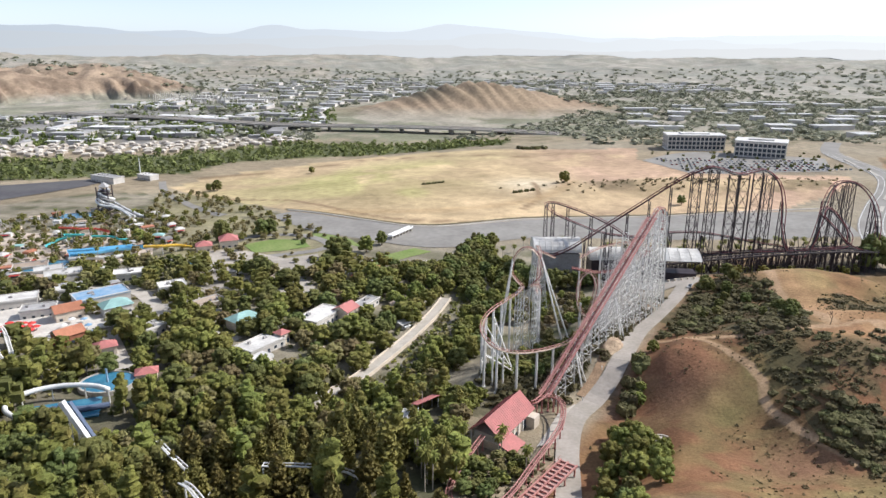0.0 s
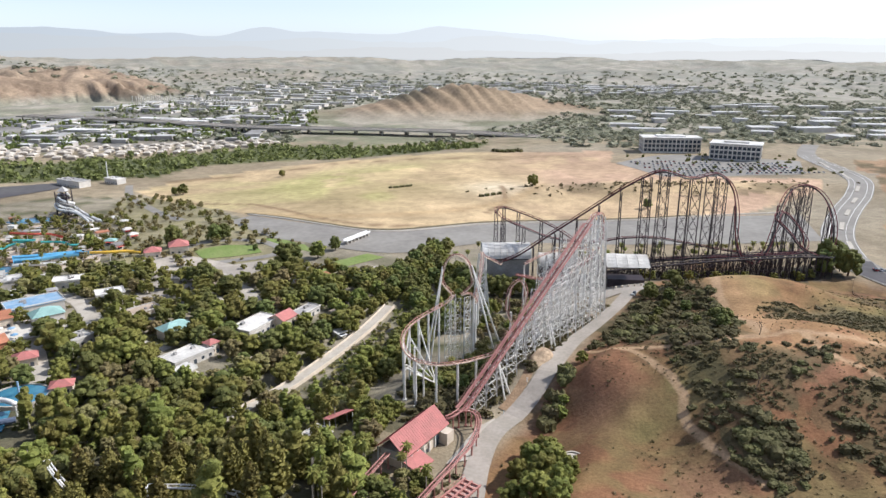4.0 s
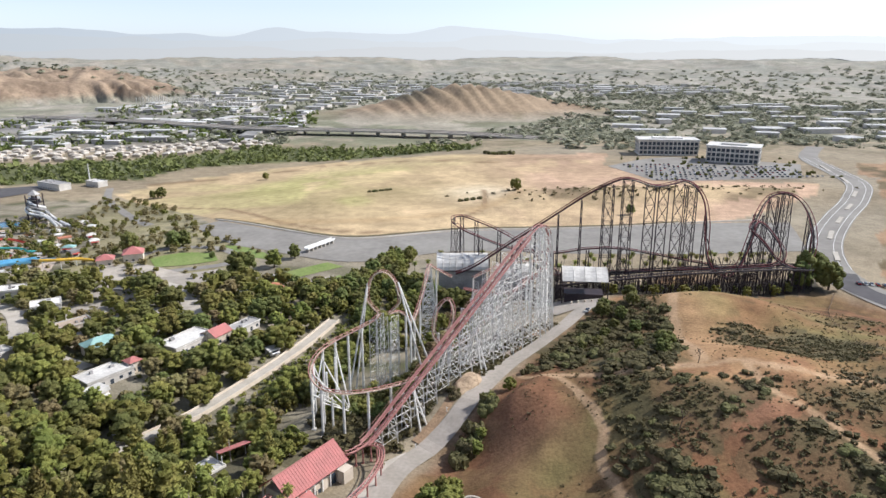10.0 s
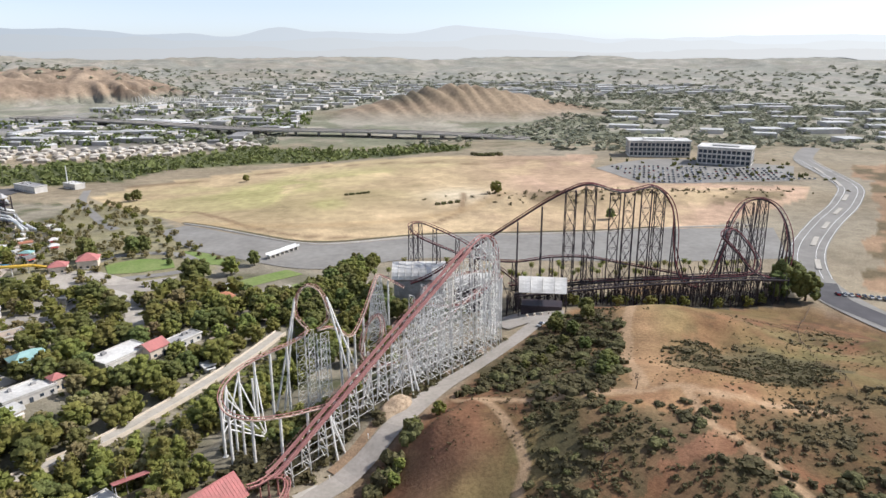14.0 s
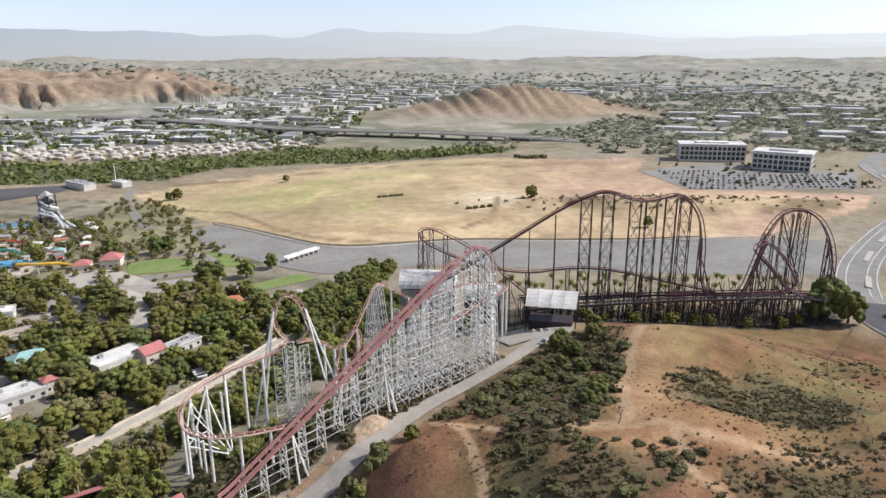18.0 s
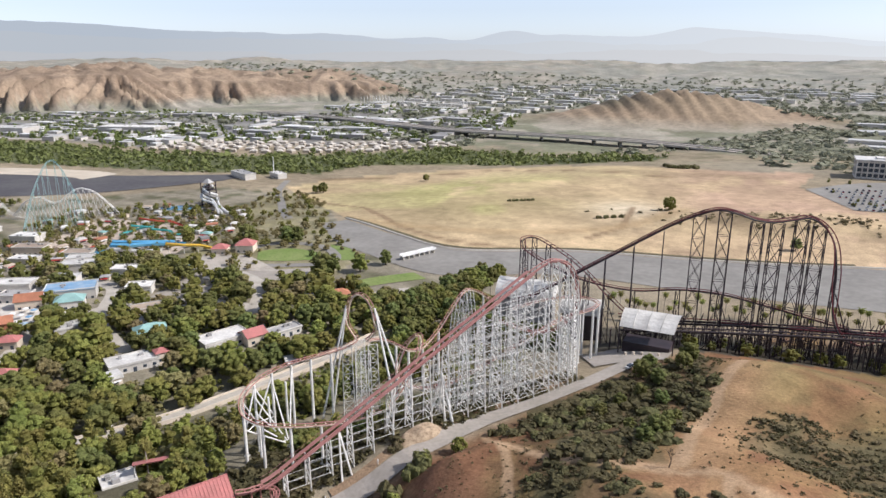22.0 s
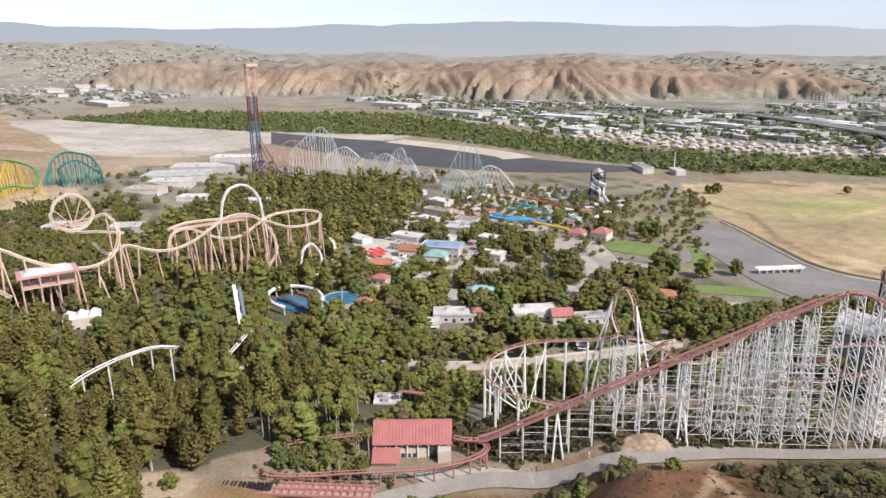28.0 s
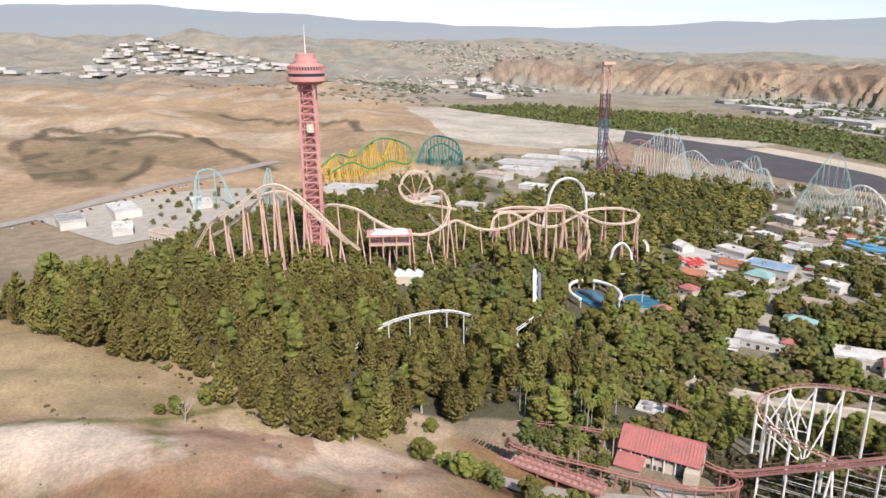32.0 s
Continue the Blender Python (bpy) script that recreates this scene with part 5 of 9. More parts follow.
# ---- plan of the park: buildings, roads and other places that trees keep clear of ----
SERVICE_ROAD = [(-24, 112), (-22, 125), (-17.5, 149), (-14, 168), (-8, 186), (3, 200), (10, 208), (18, 221), (30, 243), (44, 262), (60, 285), (70, 302), (78, 312)]
PARK_ROAD = [(-124, 178), (-108, 206), (-90, 232), (-78, 256), (-69, 276), (-58, 304), (-50, 330)]
CLEAR = []           # (x, y, radius)
WALK_BELOW = [(x + 9, y - 7) for x, y in PARK_ROAD[2:]]
BUILDINGS = [
    # x, y, width, depth, height, turn, roof, walls, what
    (-67, 187, 9, 7, 6.0, 55, "flat_white", CREAM_WALL, "small cream kiosk with a flat white roof"),
    (-151, 293, 14, 9, 5.5, 50, "hip_teal", CREAM_WALL, "small building with a pale teal hipped roof"),
    (-136, 265, 20, 11, 4.0, 55, "flat_white", PALE_WALL, "low building with a flat white roof"),
    (-128, 274, 5, 5, 5.5, 55, "hip_red", CREAM_WALL, "little hut with a red roof"),
    (-114, 299, 22, 12, 4.5, 62, "flat_white", PALE_WALL, "flat white-roofed restaurant with roof units"),
    (-102, 306, 10, 9, 5.2, 62, "gable_red", CREAM_WALL, "red gable-roofed annex beside a white roof"),
    (-93, 318, 16, 7, 3.6, 62, "flat_grey", PALE_WALL, "low shed with a grey flat roof"),
    (-236, 326, 26, 15, 7.0, 40, "flat_blue", PALE_WALL, "hall with a blue-grey flat roof"),
    (-222, 312, 14, 10, 5.5, 40, "hip_teal", PALE_WALL, "shop with a teal and white roof"),
    (-244, 306, 13, 10, 6.0, 40, "gable_brown", CREAM_WALL, "shop with a brown gabled roof"),
    (-262, 312, 16, 10, 5.0, 20, "flat_grey", PALE_WALL, "grey-roofed food hall by the plaza"),
    (-285, 330, 22, 12, 6.0, 25, "flat_white", PALE_WALL, "white-roofed hall by the plaza"),
    (-262, 345, 15, 12, 5.5, 30, "flat_white", PALE_WALL, "white flat-roofed shop beside the plaza"),
    (-300, 300, 12, 9, 5.5, 10, "gable_white", PALE_WALL, "shop with twin white gables"),
    (-228, 275, 12, 9, 5.5, 50, "gable_brown", TERRACOTTA, "brick-coloured hut with a brown roof"),
    (-205, 262, 9, 7, 4.5, 30, "hip_red", CREAM_WALL, "small booth with a red hipped roof"),
    (-193, 283, 12, 8, 4.5, 60, "flat_white", PALE_WALL, "low white-roofed building among trees"),
    (-176, 318, 15, 9, 4.5, 48, "flat_tan", CREAM_WALL, "tan flat-roofed shop among leafy trees"),
    (-205, 345, 14, 10, 4.6, 30, "flat_white", PALE_WALL, "pale flat-roofed shop beside a footpath"),
    (-240, 372, 18, 10, 5.0, 20, "flat_white", PALE_WALL, "white-roofed row of small kiosks"),
    (-280, 372, 20, 12, 7.5, 30, "flat_white", PALE_WALL, "stepped white building of the water park"),
    (-300, 392, 16, 10, 6.0, 30, "flat_white", PALE_WALL, "stepped white building of the water park"),
    (-322, 410, 20, 12, 5.5, 25, "flat_tan", CREAM_WALL, "tan-roofed changing rooms of the water park"),
    (-350, 390, 18, 11, 5.5, 15, "flat_white", PALE_WALL, "white flat-roofed changing rooms"),
    (-340, 350, 20, 13, 7.0, 30, "flat_grey", PALE_WALL, "grey-roofed hall among tall trees"),
    (-380, 420, 24, 12, 6.5, 20, "flat_tan", CREAM_WALL, "tan flat-roofed hall by the water park"),
    (-420, 450, 22, 14, 6.0, 15, "flat_white", PALE_WALL, "white flat-roofed service building"),
    (-200, 440, 12, 12, 6.0, 20, "hip_red", CREAM_WALL, "open-sided pavilion with a red canvas roof"),
    (-214, 430, 10, 9, 5.0, 20, "hip_red", CREAM_WALL, "booth with an orange-red hipped roof"),
    (-92, 372, 12, 8, 4.0, 40, "hip_brown", CREAM_WALL, "low brown-roofed pavilion by the lawn"),
    (-191, 106, 15, 9, 6.5, 80, "tents", CREAM_WALL, "pavilion with three white tent roofs"),
    (-176, 236, 8, 6, 4.0, 20, "hip_red", CREAM_WALL, "small red-roofed booth by the round pool"),
    (-510, 62, 46, 26, 8, 70, "flat_white", PALE_WALL, "large white-roofed show hall"),
    (-480, 130, 30, 18, 7, 60, "flat_white", PALE_WALL, "white-roofed hall among dark pine trees"),
    (-455, 170, 24, 16, 7, 60, "flat_white", PALE_WALL, "white-roofed hall among dark pine trees"),
    (-430, -120, 40, 20, 7, 30, "flat_white", PALE_WALL, "pale service building at the park's edge"),
    (-400, -150, 30, 18, 7, 30, "flat_grey", PALE_WALL, "grey service building at the park's edge"),
    (-370, -100, 24, 14, 6, 20, "flat_white", PALE_WALL, "pale service building at the park's edge"),
    (-440, -60, 26, 16, 6, 20, "flat_white", PALE_WALL, "pale service building at the park's edge"),
    (-340, -60, 22, 12, 6, 50, "flat_tan", CREAM_WALL, "tan-roofed workshop at the park edge"),
    (-700, 270, 70, 40, 9, 60, "flat_white", PALE_WALL, "large white warehouse beyond the trees"),
    (-760, 320, 80, 34, 9, 60, "flat_white", PALE_WALL, "large white warehouse beyond the trees"),
    (-640, 250, 44, 26, 8, 60, "flat_white", PALE_WALL, "white workshop hall beyond the trees"),
    (-600, 215, 36, 22, 7, 50, "flat_tan", PALE_WALL, "tan-roofed workshop beyond the trees"),
    (-830, 380, 60, 30, 8, 55, "flat_white", PALE_WALL, "white warehouse near the sand flats"),
    (-560, 250, 26, 18, 6, 50, "flat_white", PALE_WALL, "small white-roofed hall among trees"),
    (-520, 300, 24, 14, 6, 50, "flat_white", PALE_WALL, "small white-roofed hall among trees"),
    (-430, 760, 40, 14, 7, -30, "flat_grey", PALE_WALL, "low grey gatehouse by the river road"),
    (-390, 775, 22, 12, 6, -30, "flat_white", PALE_WALL, "low pale gatehouse by the river road"),
]
for x, y, w, d, *_ in BUILDINGS:
    CLEAR.append((x, y, max(w, d) * 0.5 + 3.2))
    CLEAR.append((x + 0.45 * max(w, d), y - 0.25 * max(w, d), max(w, d) * 0.45))
CLEAR += [(-190, 228, 13), (-195, 205, 21), (-172, 193, 12), (-158, 184, 6), (-178, 102, 10), (-167, 101, 8), (-176, 222, 11), (-184, 198, 11), (-176, 219, 9), (-162, 163, 3.5), (-169, 167, 3.5), (-270, 302, 32), (-240, 290, 20), (-222, 285, 12), (-34, 177, 12.5), (-26, 142, 6), (-33, 132, 6), (-20, 160, 5), (-56, 190, 8), (-60, 180, 10), (-52, 172, 6), (-22, 172, 5), (-14, 194, 6), (-80, 405, 20), (-165, 435, 22), (-64, 410, 18), (20, 355, 26), (76, 330, 20), (-212, 97, 9), (-51, 109, 7), (-47, 102, 5), (-222, 57, 8), (-200, 110, 8)]


def near_line(x, y, line, width):
    for (x1, y1), (x2, y2) in zip(line, line[1:]):
        n = math.hypot(x2 - x1, y2 - y1)
        t = min(1, max(0, ((x - x1) * (x2 - x1) + (y - y1) * (y2 - y1)) / n / n))
        if math.hypot(x - x1 - t * (x2 - x1), y - y1 - t * (y2 - y1)) < width:
            return True
    return False


LIFT_LINE = [(-24, 184), (56, 290)]
BEND_LINE = [(-8, 216), (-19, 207), (-32, 204), (-39, 212), (-36, 226), (-22, 246), (-10, 256)]
LOTS = [[(-194, 340), (-172, 362), (-134, 398)], [(-196, 362), (-170, 386), (-140, 408)], [(-206, 404), (-180, 412)]]
PATHS = [[(-130, 345), (-180, 340), (-215, 300), (-240, 285)], [(-150, 275), (-190, 300), (-225, 345), (-270, 360), (-330, 430)], [(-120, 330), (-150, 380), (-200, 400), (-250, 410)], [(-190, 245), (-215, 285)]]


def free(x, y, pad=0.0):
    for cx, cy, r in CLEAR:
        if (x - cx) ** 2 + (y - cy) ** 2 < (r + pad) ** 2:
            return False
    return not (near_line(x, y, SERVICE_ROAD, 7) or near_line(x, y, PARK_ROAD[3:], 5.5) or near_line(x, y, PARK_ROAD[:4], 3.6) or (pad >= 0 and near_line(x, y, WALK_BELOW, 7)) or near_line(x, y, LIFT_LINE, 6) or near_line(x, y, BEND_LINE, 3) or any(near_line(x, y, p, 5) for p in PATHS) or any(near_line(x, y, p, 4.5) for p in LOTS))


# ---- trees ----
def leaves(points, normals, size, rng, squash=0.7):
    """Small bent leaf clumps: each a pair of triangles, turned about its outward normal."""
    n = len(points)
    t = rng.normal(size=(n, 3))
    nn = normals + rng.normal(size=(n, 3)) * squash
    nn /= np.linalg.norm(nn, axis=1, keepdims=True) + 1e-9
    u = np.cross(nn, t)
    u /= np.linalg.norm(u, axis=1, keepdims=True) + 1e-9
    w = np.cross(nn, u)
    s = (size * rng.uniform(0.6, 1.3, n))[:, None]
    a, b = points - u * s * 0.5 - w * s * 0.35, points + u * s * 0.5 - w * s * 0.35
    c, d = points + u * s * 0.4 + w * s * 0.5 + nn * s * 0.15, points - u * s * 0.45 + w * s * 0.4 - nn * s * 0.1
    return np.stack([a, b, c, d], 1).reshape(-1, 3)


def on_lobes(lobes, n, rng, skin=0.75):
    """Points spread through the outer shell of ellipsoids (centre, radii), with outward normals."""
    vol = np.array([r[0] * r[1] + r[1] * r[2] + r[0] * r[2] for _, r in lobes])
    pick = rng.choice(len(lobes), n, p=vol / vol.sum())
    d = rng.normal(size=(n, 3))
    d /= np.linalg.norm(d, axis=1, keepdims=True)
    c = np.array([q for q, _ in lobes])[pick]
    r = np.array([q for _, q in lobes])[pick]
    return c + d * r * rng.uniform(skin, 1.05, n)[:, None], d


def rounded(n):
    """A ball of quads: each side of a cube parted n by n and blown up round."""
    out, t = [], [2 * k / n - 1 for k in range(n + 1)]
    for axis in range(3):
        for sign in (-1, 1):
            for i in range(n):
                for j in range(n):
                    for u, w in ((t[i], t[j]), (t[i + 1], t[j]), (t[i + 1], t[j + 1]), (t[i], t[j + 1]))[::sign]:
                        p = np.insert(np.array((u, w), float), axis, sign) if axis != 1 else np.array((w, sign, u), float)
                        out.append(p / np.linalg.norm(p))
    return np.array(out)


BALLS = {n: rounded(n) for n in (1, 2, 3)}


def lumps(lobes, n, rng, size=0.9):
    """Rough leafy masses, one in each ellipsoid."""
    out = []
    for c, r in lobes:
        q = BALLS[n]
        f = rng.uniform(0, 6.28, 6)
        rough = 1 + 0.13 * (np.sin(4.1 * q[:, 0] + f[0]) + np.sin(4.7 * q[:, 1] + f[1]) + np.sin(4.4 * q[:, 2] + f[2])) + 0.06 * (np.sin(9 * q[:, 0] + f[3]) + np.sin(9.5 * q[:, 1] + f[4]) + np.sin(8.6 * q[:, 2] + f[5]))
        out.append(np.array(c) + q * rough[:, None] * np.array(r) * size)
    return np.concatenate(out)


def crown_points(kind, rng, cheap=False):
    """The clumps and leaves of a tree about 1 high."""
    if kind in ("broad", "round"):
        tight = 0.88 if kind == "round" else 1.0
        lobes = [((rng.uniform(-0.04, 0.04), rng.uniform(-0.04, 0.04), 0.46), (0.24 * tight, 0.24 * tight, 0.36))]
        count = 10 if cheap else 24
        for k in range(count):
            a, u = 2.4 * k + rng.uniform(-0.45, 0.45), -0.72 + 1.7 * (k + 0.5) / count + rng.uniform(-0.1, 0.1)
            u = min(0.98, u)
            q = 0.29 * math.sqrt(max(0.02, 1 - u * u)) * rng.uniform(0.78, 1.14) * tight
            w = rng.uniform(0.075, 0.125) * (1.4 if cheap else 1)
            lobes.append(((q * math.cos(a), q * math.sin(a), 0.47 + 0.37 * u + rng.uniform(-0.03, 0.04)), (w, w * rng.uniform(0.8, 1.2), w * rng.uniform(0.9, 1.35))))
        p, d = on_lobes(lobes, 80 if cheap else 560, rng, 0.9)
        d[:, 2] += 0.25
        return np.concatenate([lumps(lobes, 1 if cheap else 2, rng, 0.88), leaves(p, d, 0.085 if cheap else 0.04, rng, 0.5)])
    if kind == "pine":
        boughs, tips, ways = [], [], []
        tiers, spokes = (7, 5) if cheap else (15, 8)
        lean = rng.uniform(0.9, 1.15)
        for i in range(tiers):
            h = (i + 0.3) / tiers
            for k in range(spokes):
                a = 2 * math.pi * (k + 0.5 * (i % 2)) / spokes + rng.uniform(-0.35, 0.35)
                r = (0.24 * (1 - h) ** 0.85 * (0.6 + 0.4 * min(1, h / 0.15)) + 0.02) * rng.uniform(0.65, 1.2) * lean
                out, side, up = np.array((math.cos(a), math.sin(a), 0)), np.array((-math.sin(a), math.cos(a), 0)), np.array((0, 0, 1.0))
                c = out * r * 0.6 + up * (0.08 + 0.84 * h + 0.12 * r + rng.uniform(-0.02, 0.02))
                q = BALLS[1] * np.array((r * 0.55 + 0.014, 0.014 + 0.13 * r, 0.012 + 0.1 * r)) * (1.4 if cheap else 1)
                way = out + up * rng.uniform(0.7, 1.5)
                way /= np.linalg.norm(way)
                boughs.append(c + q[:, :1] * way + q[:, 1:2] * side + q[:, 2:] * np.cross(way, side))
                for m in range(1 if cheap else 3):
                    tips.append(c + way * r * rng.uniform(0.1, 0.6) + side * r * rng.uniform(-0.3, 0.3) + up * rng.uniform(-0.015, 0.03))
                    ways.append(out + up * 0.25)
        stem = lumps([((0, 0, 0.14 + 0.13 * k), ((0.09 - 0.014 * k), (0.09 - 0.014 * k), 0.09)) for k in range(6)], 1, rng)
        return np.concatenate([stem] + boughs + [leaves(np.array(tips), np.array(ways), 0.075 if cheap else 0.042, rng, 0.6)])
    if kind == "tall":
        lobes = []
        for k in range(7 if cheap else 12):
            h = 0.2 + 0.74 * k / (6 if cheap else 11)
            w = 0.12 * math.sin(math.pi * min(1, (h - 0.08) / 0.98)) ** 0.6
            a = rng.uniform(0, 6.28)
            lobes.append(((0.07 * math.cos(a), 0.07 * math.sin(a), h), (w + 0.02, w + 0.02, 0.085)))
        p, d = on_lobes(lobes, 50 if cheap else 240, rng, 0.9)
        return np.concatenate([lumps(lobes, 2, rng), leaves(p, d, 0.06 if cheap else 0.042, rng, 0.4)])
    if kind == "shrub":
        lobes = [((rng.uniform(-0.5, 0.5), rng.uniform(-0.5, 0.5), 0.25), (rng.uniform(0.3, 0.5), rng.uniform(0.3, 0.5), rng.uniform(0.4, 0.7))) for k in range(3 if cheap else 6)]
        p, d = on_lobes(lobes, 26 if cheap else 90, rng, 0.9)
        v = np.concatenate([lumps(lobes, 1 if cheap else 2, rng), leaves(p, d, 0.26 if cheap else 0.2, rng, 0.45)])
        v[:, 2] = np.maximum(v[:, 2], -0.12)
        return v
    raise ValueError(kind)


def quad_mesh(name, v, material):
    n = len(v) // 4
    me = bpy.data.meshes.new(name)
    me.vertices.add(len(v)), me.loops.add(len(v)), me.polygons.add(n)
    me.vertices.foreach_set("co", np.asarray(v, np.float32).ravel())
    me.loops.foreach_set("vertex_index", np.arange(len(v)))
    me.polygons.foreach_set("loop_start", np.arange(0, len(v), 4))
    me.update(calc_edges=True)
    me.materials.append(material)
    return me


def trunk_mesh(kind, rng):
    b = Build()
    if kind in ("broad", "round"):
        b.beam((0, 0, -0.06), (0.01, 0, 0.42), 0.032, 6, 0.022)
        for k in range(5):
            a = k * 1.26 + rng.uniform(0, 0.5)
            b.beam((0.01, 0, 0.3 + 0.03 * k), (0.17 * math.cos(a), 0.17 * math.sin(a), 0.6 + 0.05 * k), 0.016, 5, 0.006)
    elif kind == "shrub":
        for k in range(4):
            a = k * 1.6
            b.beam((0, 0, -0.1), (0.3 * math.cos(a), 0.3 * math.sin(a), 0.45), 0.04, 4, 0.015)
    else:
        b.beam((0, 0, -0.06), (0.005, 0.005, 0.93), 0.022, 6, 0.006)
        for k in range(8):
            a, h = k * 2.4, 0.2 + 0.075 * k
            b.beam((0, 0, h), (0.13 * (1.05 - h) * math.cos(a), 0.13 * (1.05 - h) * math.sin(a), h + 0.03), 0.007, 4, 0.003)
    return b.mesh("trunk")


rng = np.random.default_rng(7)
KINDS = {"broad": (LEAF_BROAD, BARK), "round": (LEAF_DARK, BARK), "pine": (LEAF_PINE, BARK), "tall": (LEAF_BROAD, PALE_BARK), "shrub": (LEAF_SCRUB, BARK)}
MODELS, CHEAP = {}, {}
for kind, (leaf, bark) in KINDS.items():
    MODELS[kind] = []
    for k in range(5):
        t = trunk_mesh(kind, rng)
        t.materials.append(bark)
        MODELS[kind].append((t, quad_mesh("crown", crown_points(kind, rng), leaf)))
    CHEAP[kind] = [crown_points(kind, rng, True) for k in range(4)]
CHEAP["tuft"] = []
for k in range(5):
    lobes = [((rng.uniform(-0.45, 0.45), rng.uniform(-0.45, 0.45), 0.3), (rng.uniform(0.3, 0.55), rng.uniform(0.3, 0.55), rng.uniform(0.4, 0.75))) for q in range(4)]
    p, d = on_lobes(lobes, 22, rng, 0.75)
    p[:, 2] = np.abs(p[:, 2])
    CHEAP["tuft"].append(leaves(p, d, 0.46, rng, 0.45))
MODELS["olive"] = [(t, c.copy()) for t, c in MODELS["broad"]]
for _, c in MODELS["olive"]:
    c.materials[0] = LEAF_OLIVE
CHEAP["olive"] = CHEAP["broad"]
MODELS["scrub"] = [(t, c.copy()) for t, c in MODELS["shrub"]]
for _, c in MODELS["scrub"]:
    c.materials[0] = LEAF_DRY
WORDS = {"broad": ("broadleaf_tree", "leafy green broadleaf tree with an uneven crown", "tree"), "round": ("evergreen_tree", "dark evergreen tree with a dense rounded crown", "tree"), "pine": ("pine_tree", "tall tapering pine with layered olive green boughs", "tree"), "tall": ("tall_tree", "slender tall tree with a narrow grey-green crown", "tree"), "olive": ("pale_tree", "thin dusty olive-coloured tree", "tree"), "shrub": ("bush", "low dark green bush on dry ground", "bush"), "scrub": ("bush", "dry grey-green scrub bush on the hillside", "bush")}


def plant(kind, x, y, tall, wide=1.0, z=None):
    """A single tree: trunk with its crown."""
    t, c = MODELS[kind][int(rng.integers(5))]
    name, label, category = WORDS[kind]
    ob = new(name, t)
    ob.matrix_basis = Matrix.LocRotScale((x, y, ground_at(x, y) if z is None else z), Euler((0, 0, rng.uniform(0, 6.28))), (tall * wide, tall * wide, tall))
    tagged(ob, label, category, "trees of the park" if category == "tree" else "bushes")
    crown = new("crown", c)
    crown.parent = ob
    return ob


def thicket(name, label, material, spots, category="woodland"):
    """Many crowns as one body: spots of (kind, x, y, tall, wide)."""
    chunks = []
    for kind, x, y, tall, wide in spots:
        v = CHEAP[kind][int(rng.integers(4))]
        a = rng.uniform(0, 6.28)
        c, s = math.cos(a), math.sin(a)
        z = ground_at(x, y)
        w = tall * wide
        chunks.append(np.stack([x + (v[:, 0] * c - v[:, 1] * s) * w, y + (v[:, 0] * s + v[:, 1] * c) * w, z + v[:, 2] * tall], 1))
    return tagged(new(name, quad_mesh(name, np.concatenate(chunks), material)), label, category, kind="stuff")


def scatter(poly, gap, want=10 ** 6, pad=0.0):
    """Random places inside a polygon, at least about gap apart, clear of buildings and paths."""
    xs, ys = [p[0] for p in poly], [p[1] for p in poly]
    cell, out, tries = {}, [], 0
    limit = int((max(xs) - min(xs)) * (max(ys) - min(ys)) / gap / gap * 4)
    while tries < limit and len(out) < want:
        tries += 1
        x, y = rng.uniform(min(xs), max(xs)), rng.uniform(min(ys), max(ys))
        if not inside(np.array([x]), np.array([y]), poly)[0] or not free(x, y, pad):
            continue
        i, j = int(x // gap), int(y // gap)
        if any((x - u) ** 2 + (y - w) ** 2 < gap * gap for a in (-1, 0, 1) for b in (-1, 0, 1) for u, w in cell.get((i + a, j + b), ())):
            continue
        cell.setdefault((i, j), []).append((x, y))
        out.append((x, y))
    return out


WOOD_PINE = [(-112, -52), (-77, -8), (-67, 19), (-62, 34), (-38, 47), (-25, 66), (-18, 83), (-28, 92), (-42, 99), (-50, 107), (-56, 118), (-66, 140), (-66, 165), (-80, 180), (-130, 168), (-160, 115), (-186, 88), (-190, 40), (-205, -20), (-200, -70)]
WOOD_STATION = [(-50, 140), (-47, 165), (-48, 198), (-52, 215), (-58, 235), (-80, 236), (-100, 205), (-165, 205), (-172, 165), (-130, 168), (-80, 180), (-66, 160)]
WOOD_COASTER = [(-58, 235), (-44, 246), (-36, 264), (-18, 300), (-4, 345), (-2, 392), (-50, 394), (-58, 330), (-66, 290), (-84, 250)]
WOOD_BEND = [(-36, 212), (-12, 218), (2, 246), (-6, 262), (-24, 238), (-34, 226)]
WOOD_BACK = [(-6, 268), (12, 284), (26, 300), (24, 335), (2, 350), (-14, 300)]
PARK_MID = [(-84, 250), (-66, 300), (-60, 385), (-110, 395), (-140, 365), (-235, 400), (-290, 400), (-300, 340), (-240, 260), (-165, 205), (-100, 205)]
PARK_EAST = [(-110, 395), (-120, 455), (-190, 540), (-250, 640), (-300, 690), (-345, 700), (-330, 620), (-260, 500), (-240, 420), (-140, 370)]
WOOD_WEST = [(-300, 335), (-240, 260), (-205, 215), (-220, 160), (-260, 140), (-330, 150), (-440, 190), (-560, 260), (-640, 350), (-600, 470), (-480, 470), (-400, 400)]
WOOD_TOWER = [(-190, 100), (-186, 88), (-190, 40), (-205, -30), (-260, -60), (-360, -20), (-480, 40), (-570, 120), (-560, 200), (-330, 150), (-260, 140), (-220, 160), (-175, 160)]
WATER_PARK = [(-250, 420), (-320, 380), (-440, 440), (-470, 540), (-380, 620), (-300, 590), (-250, 500)]

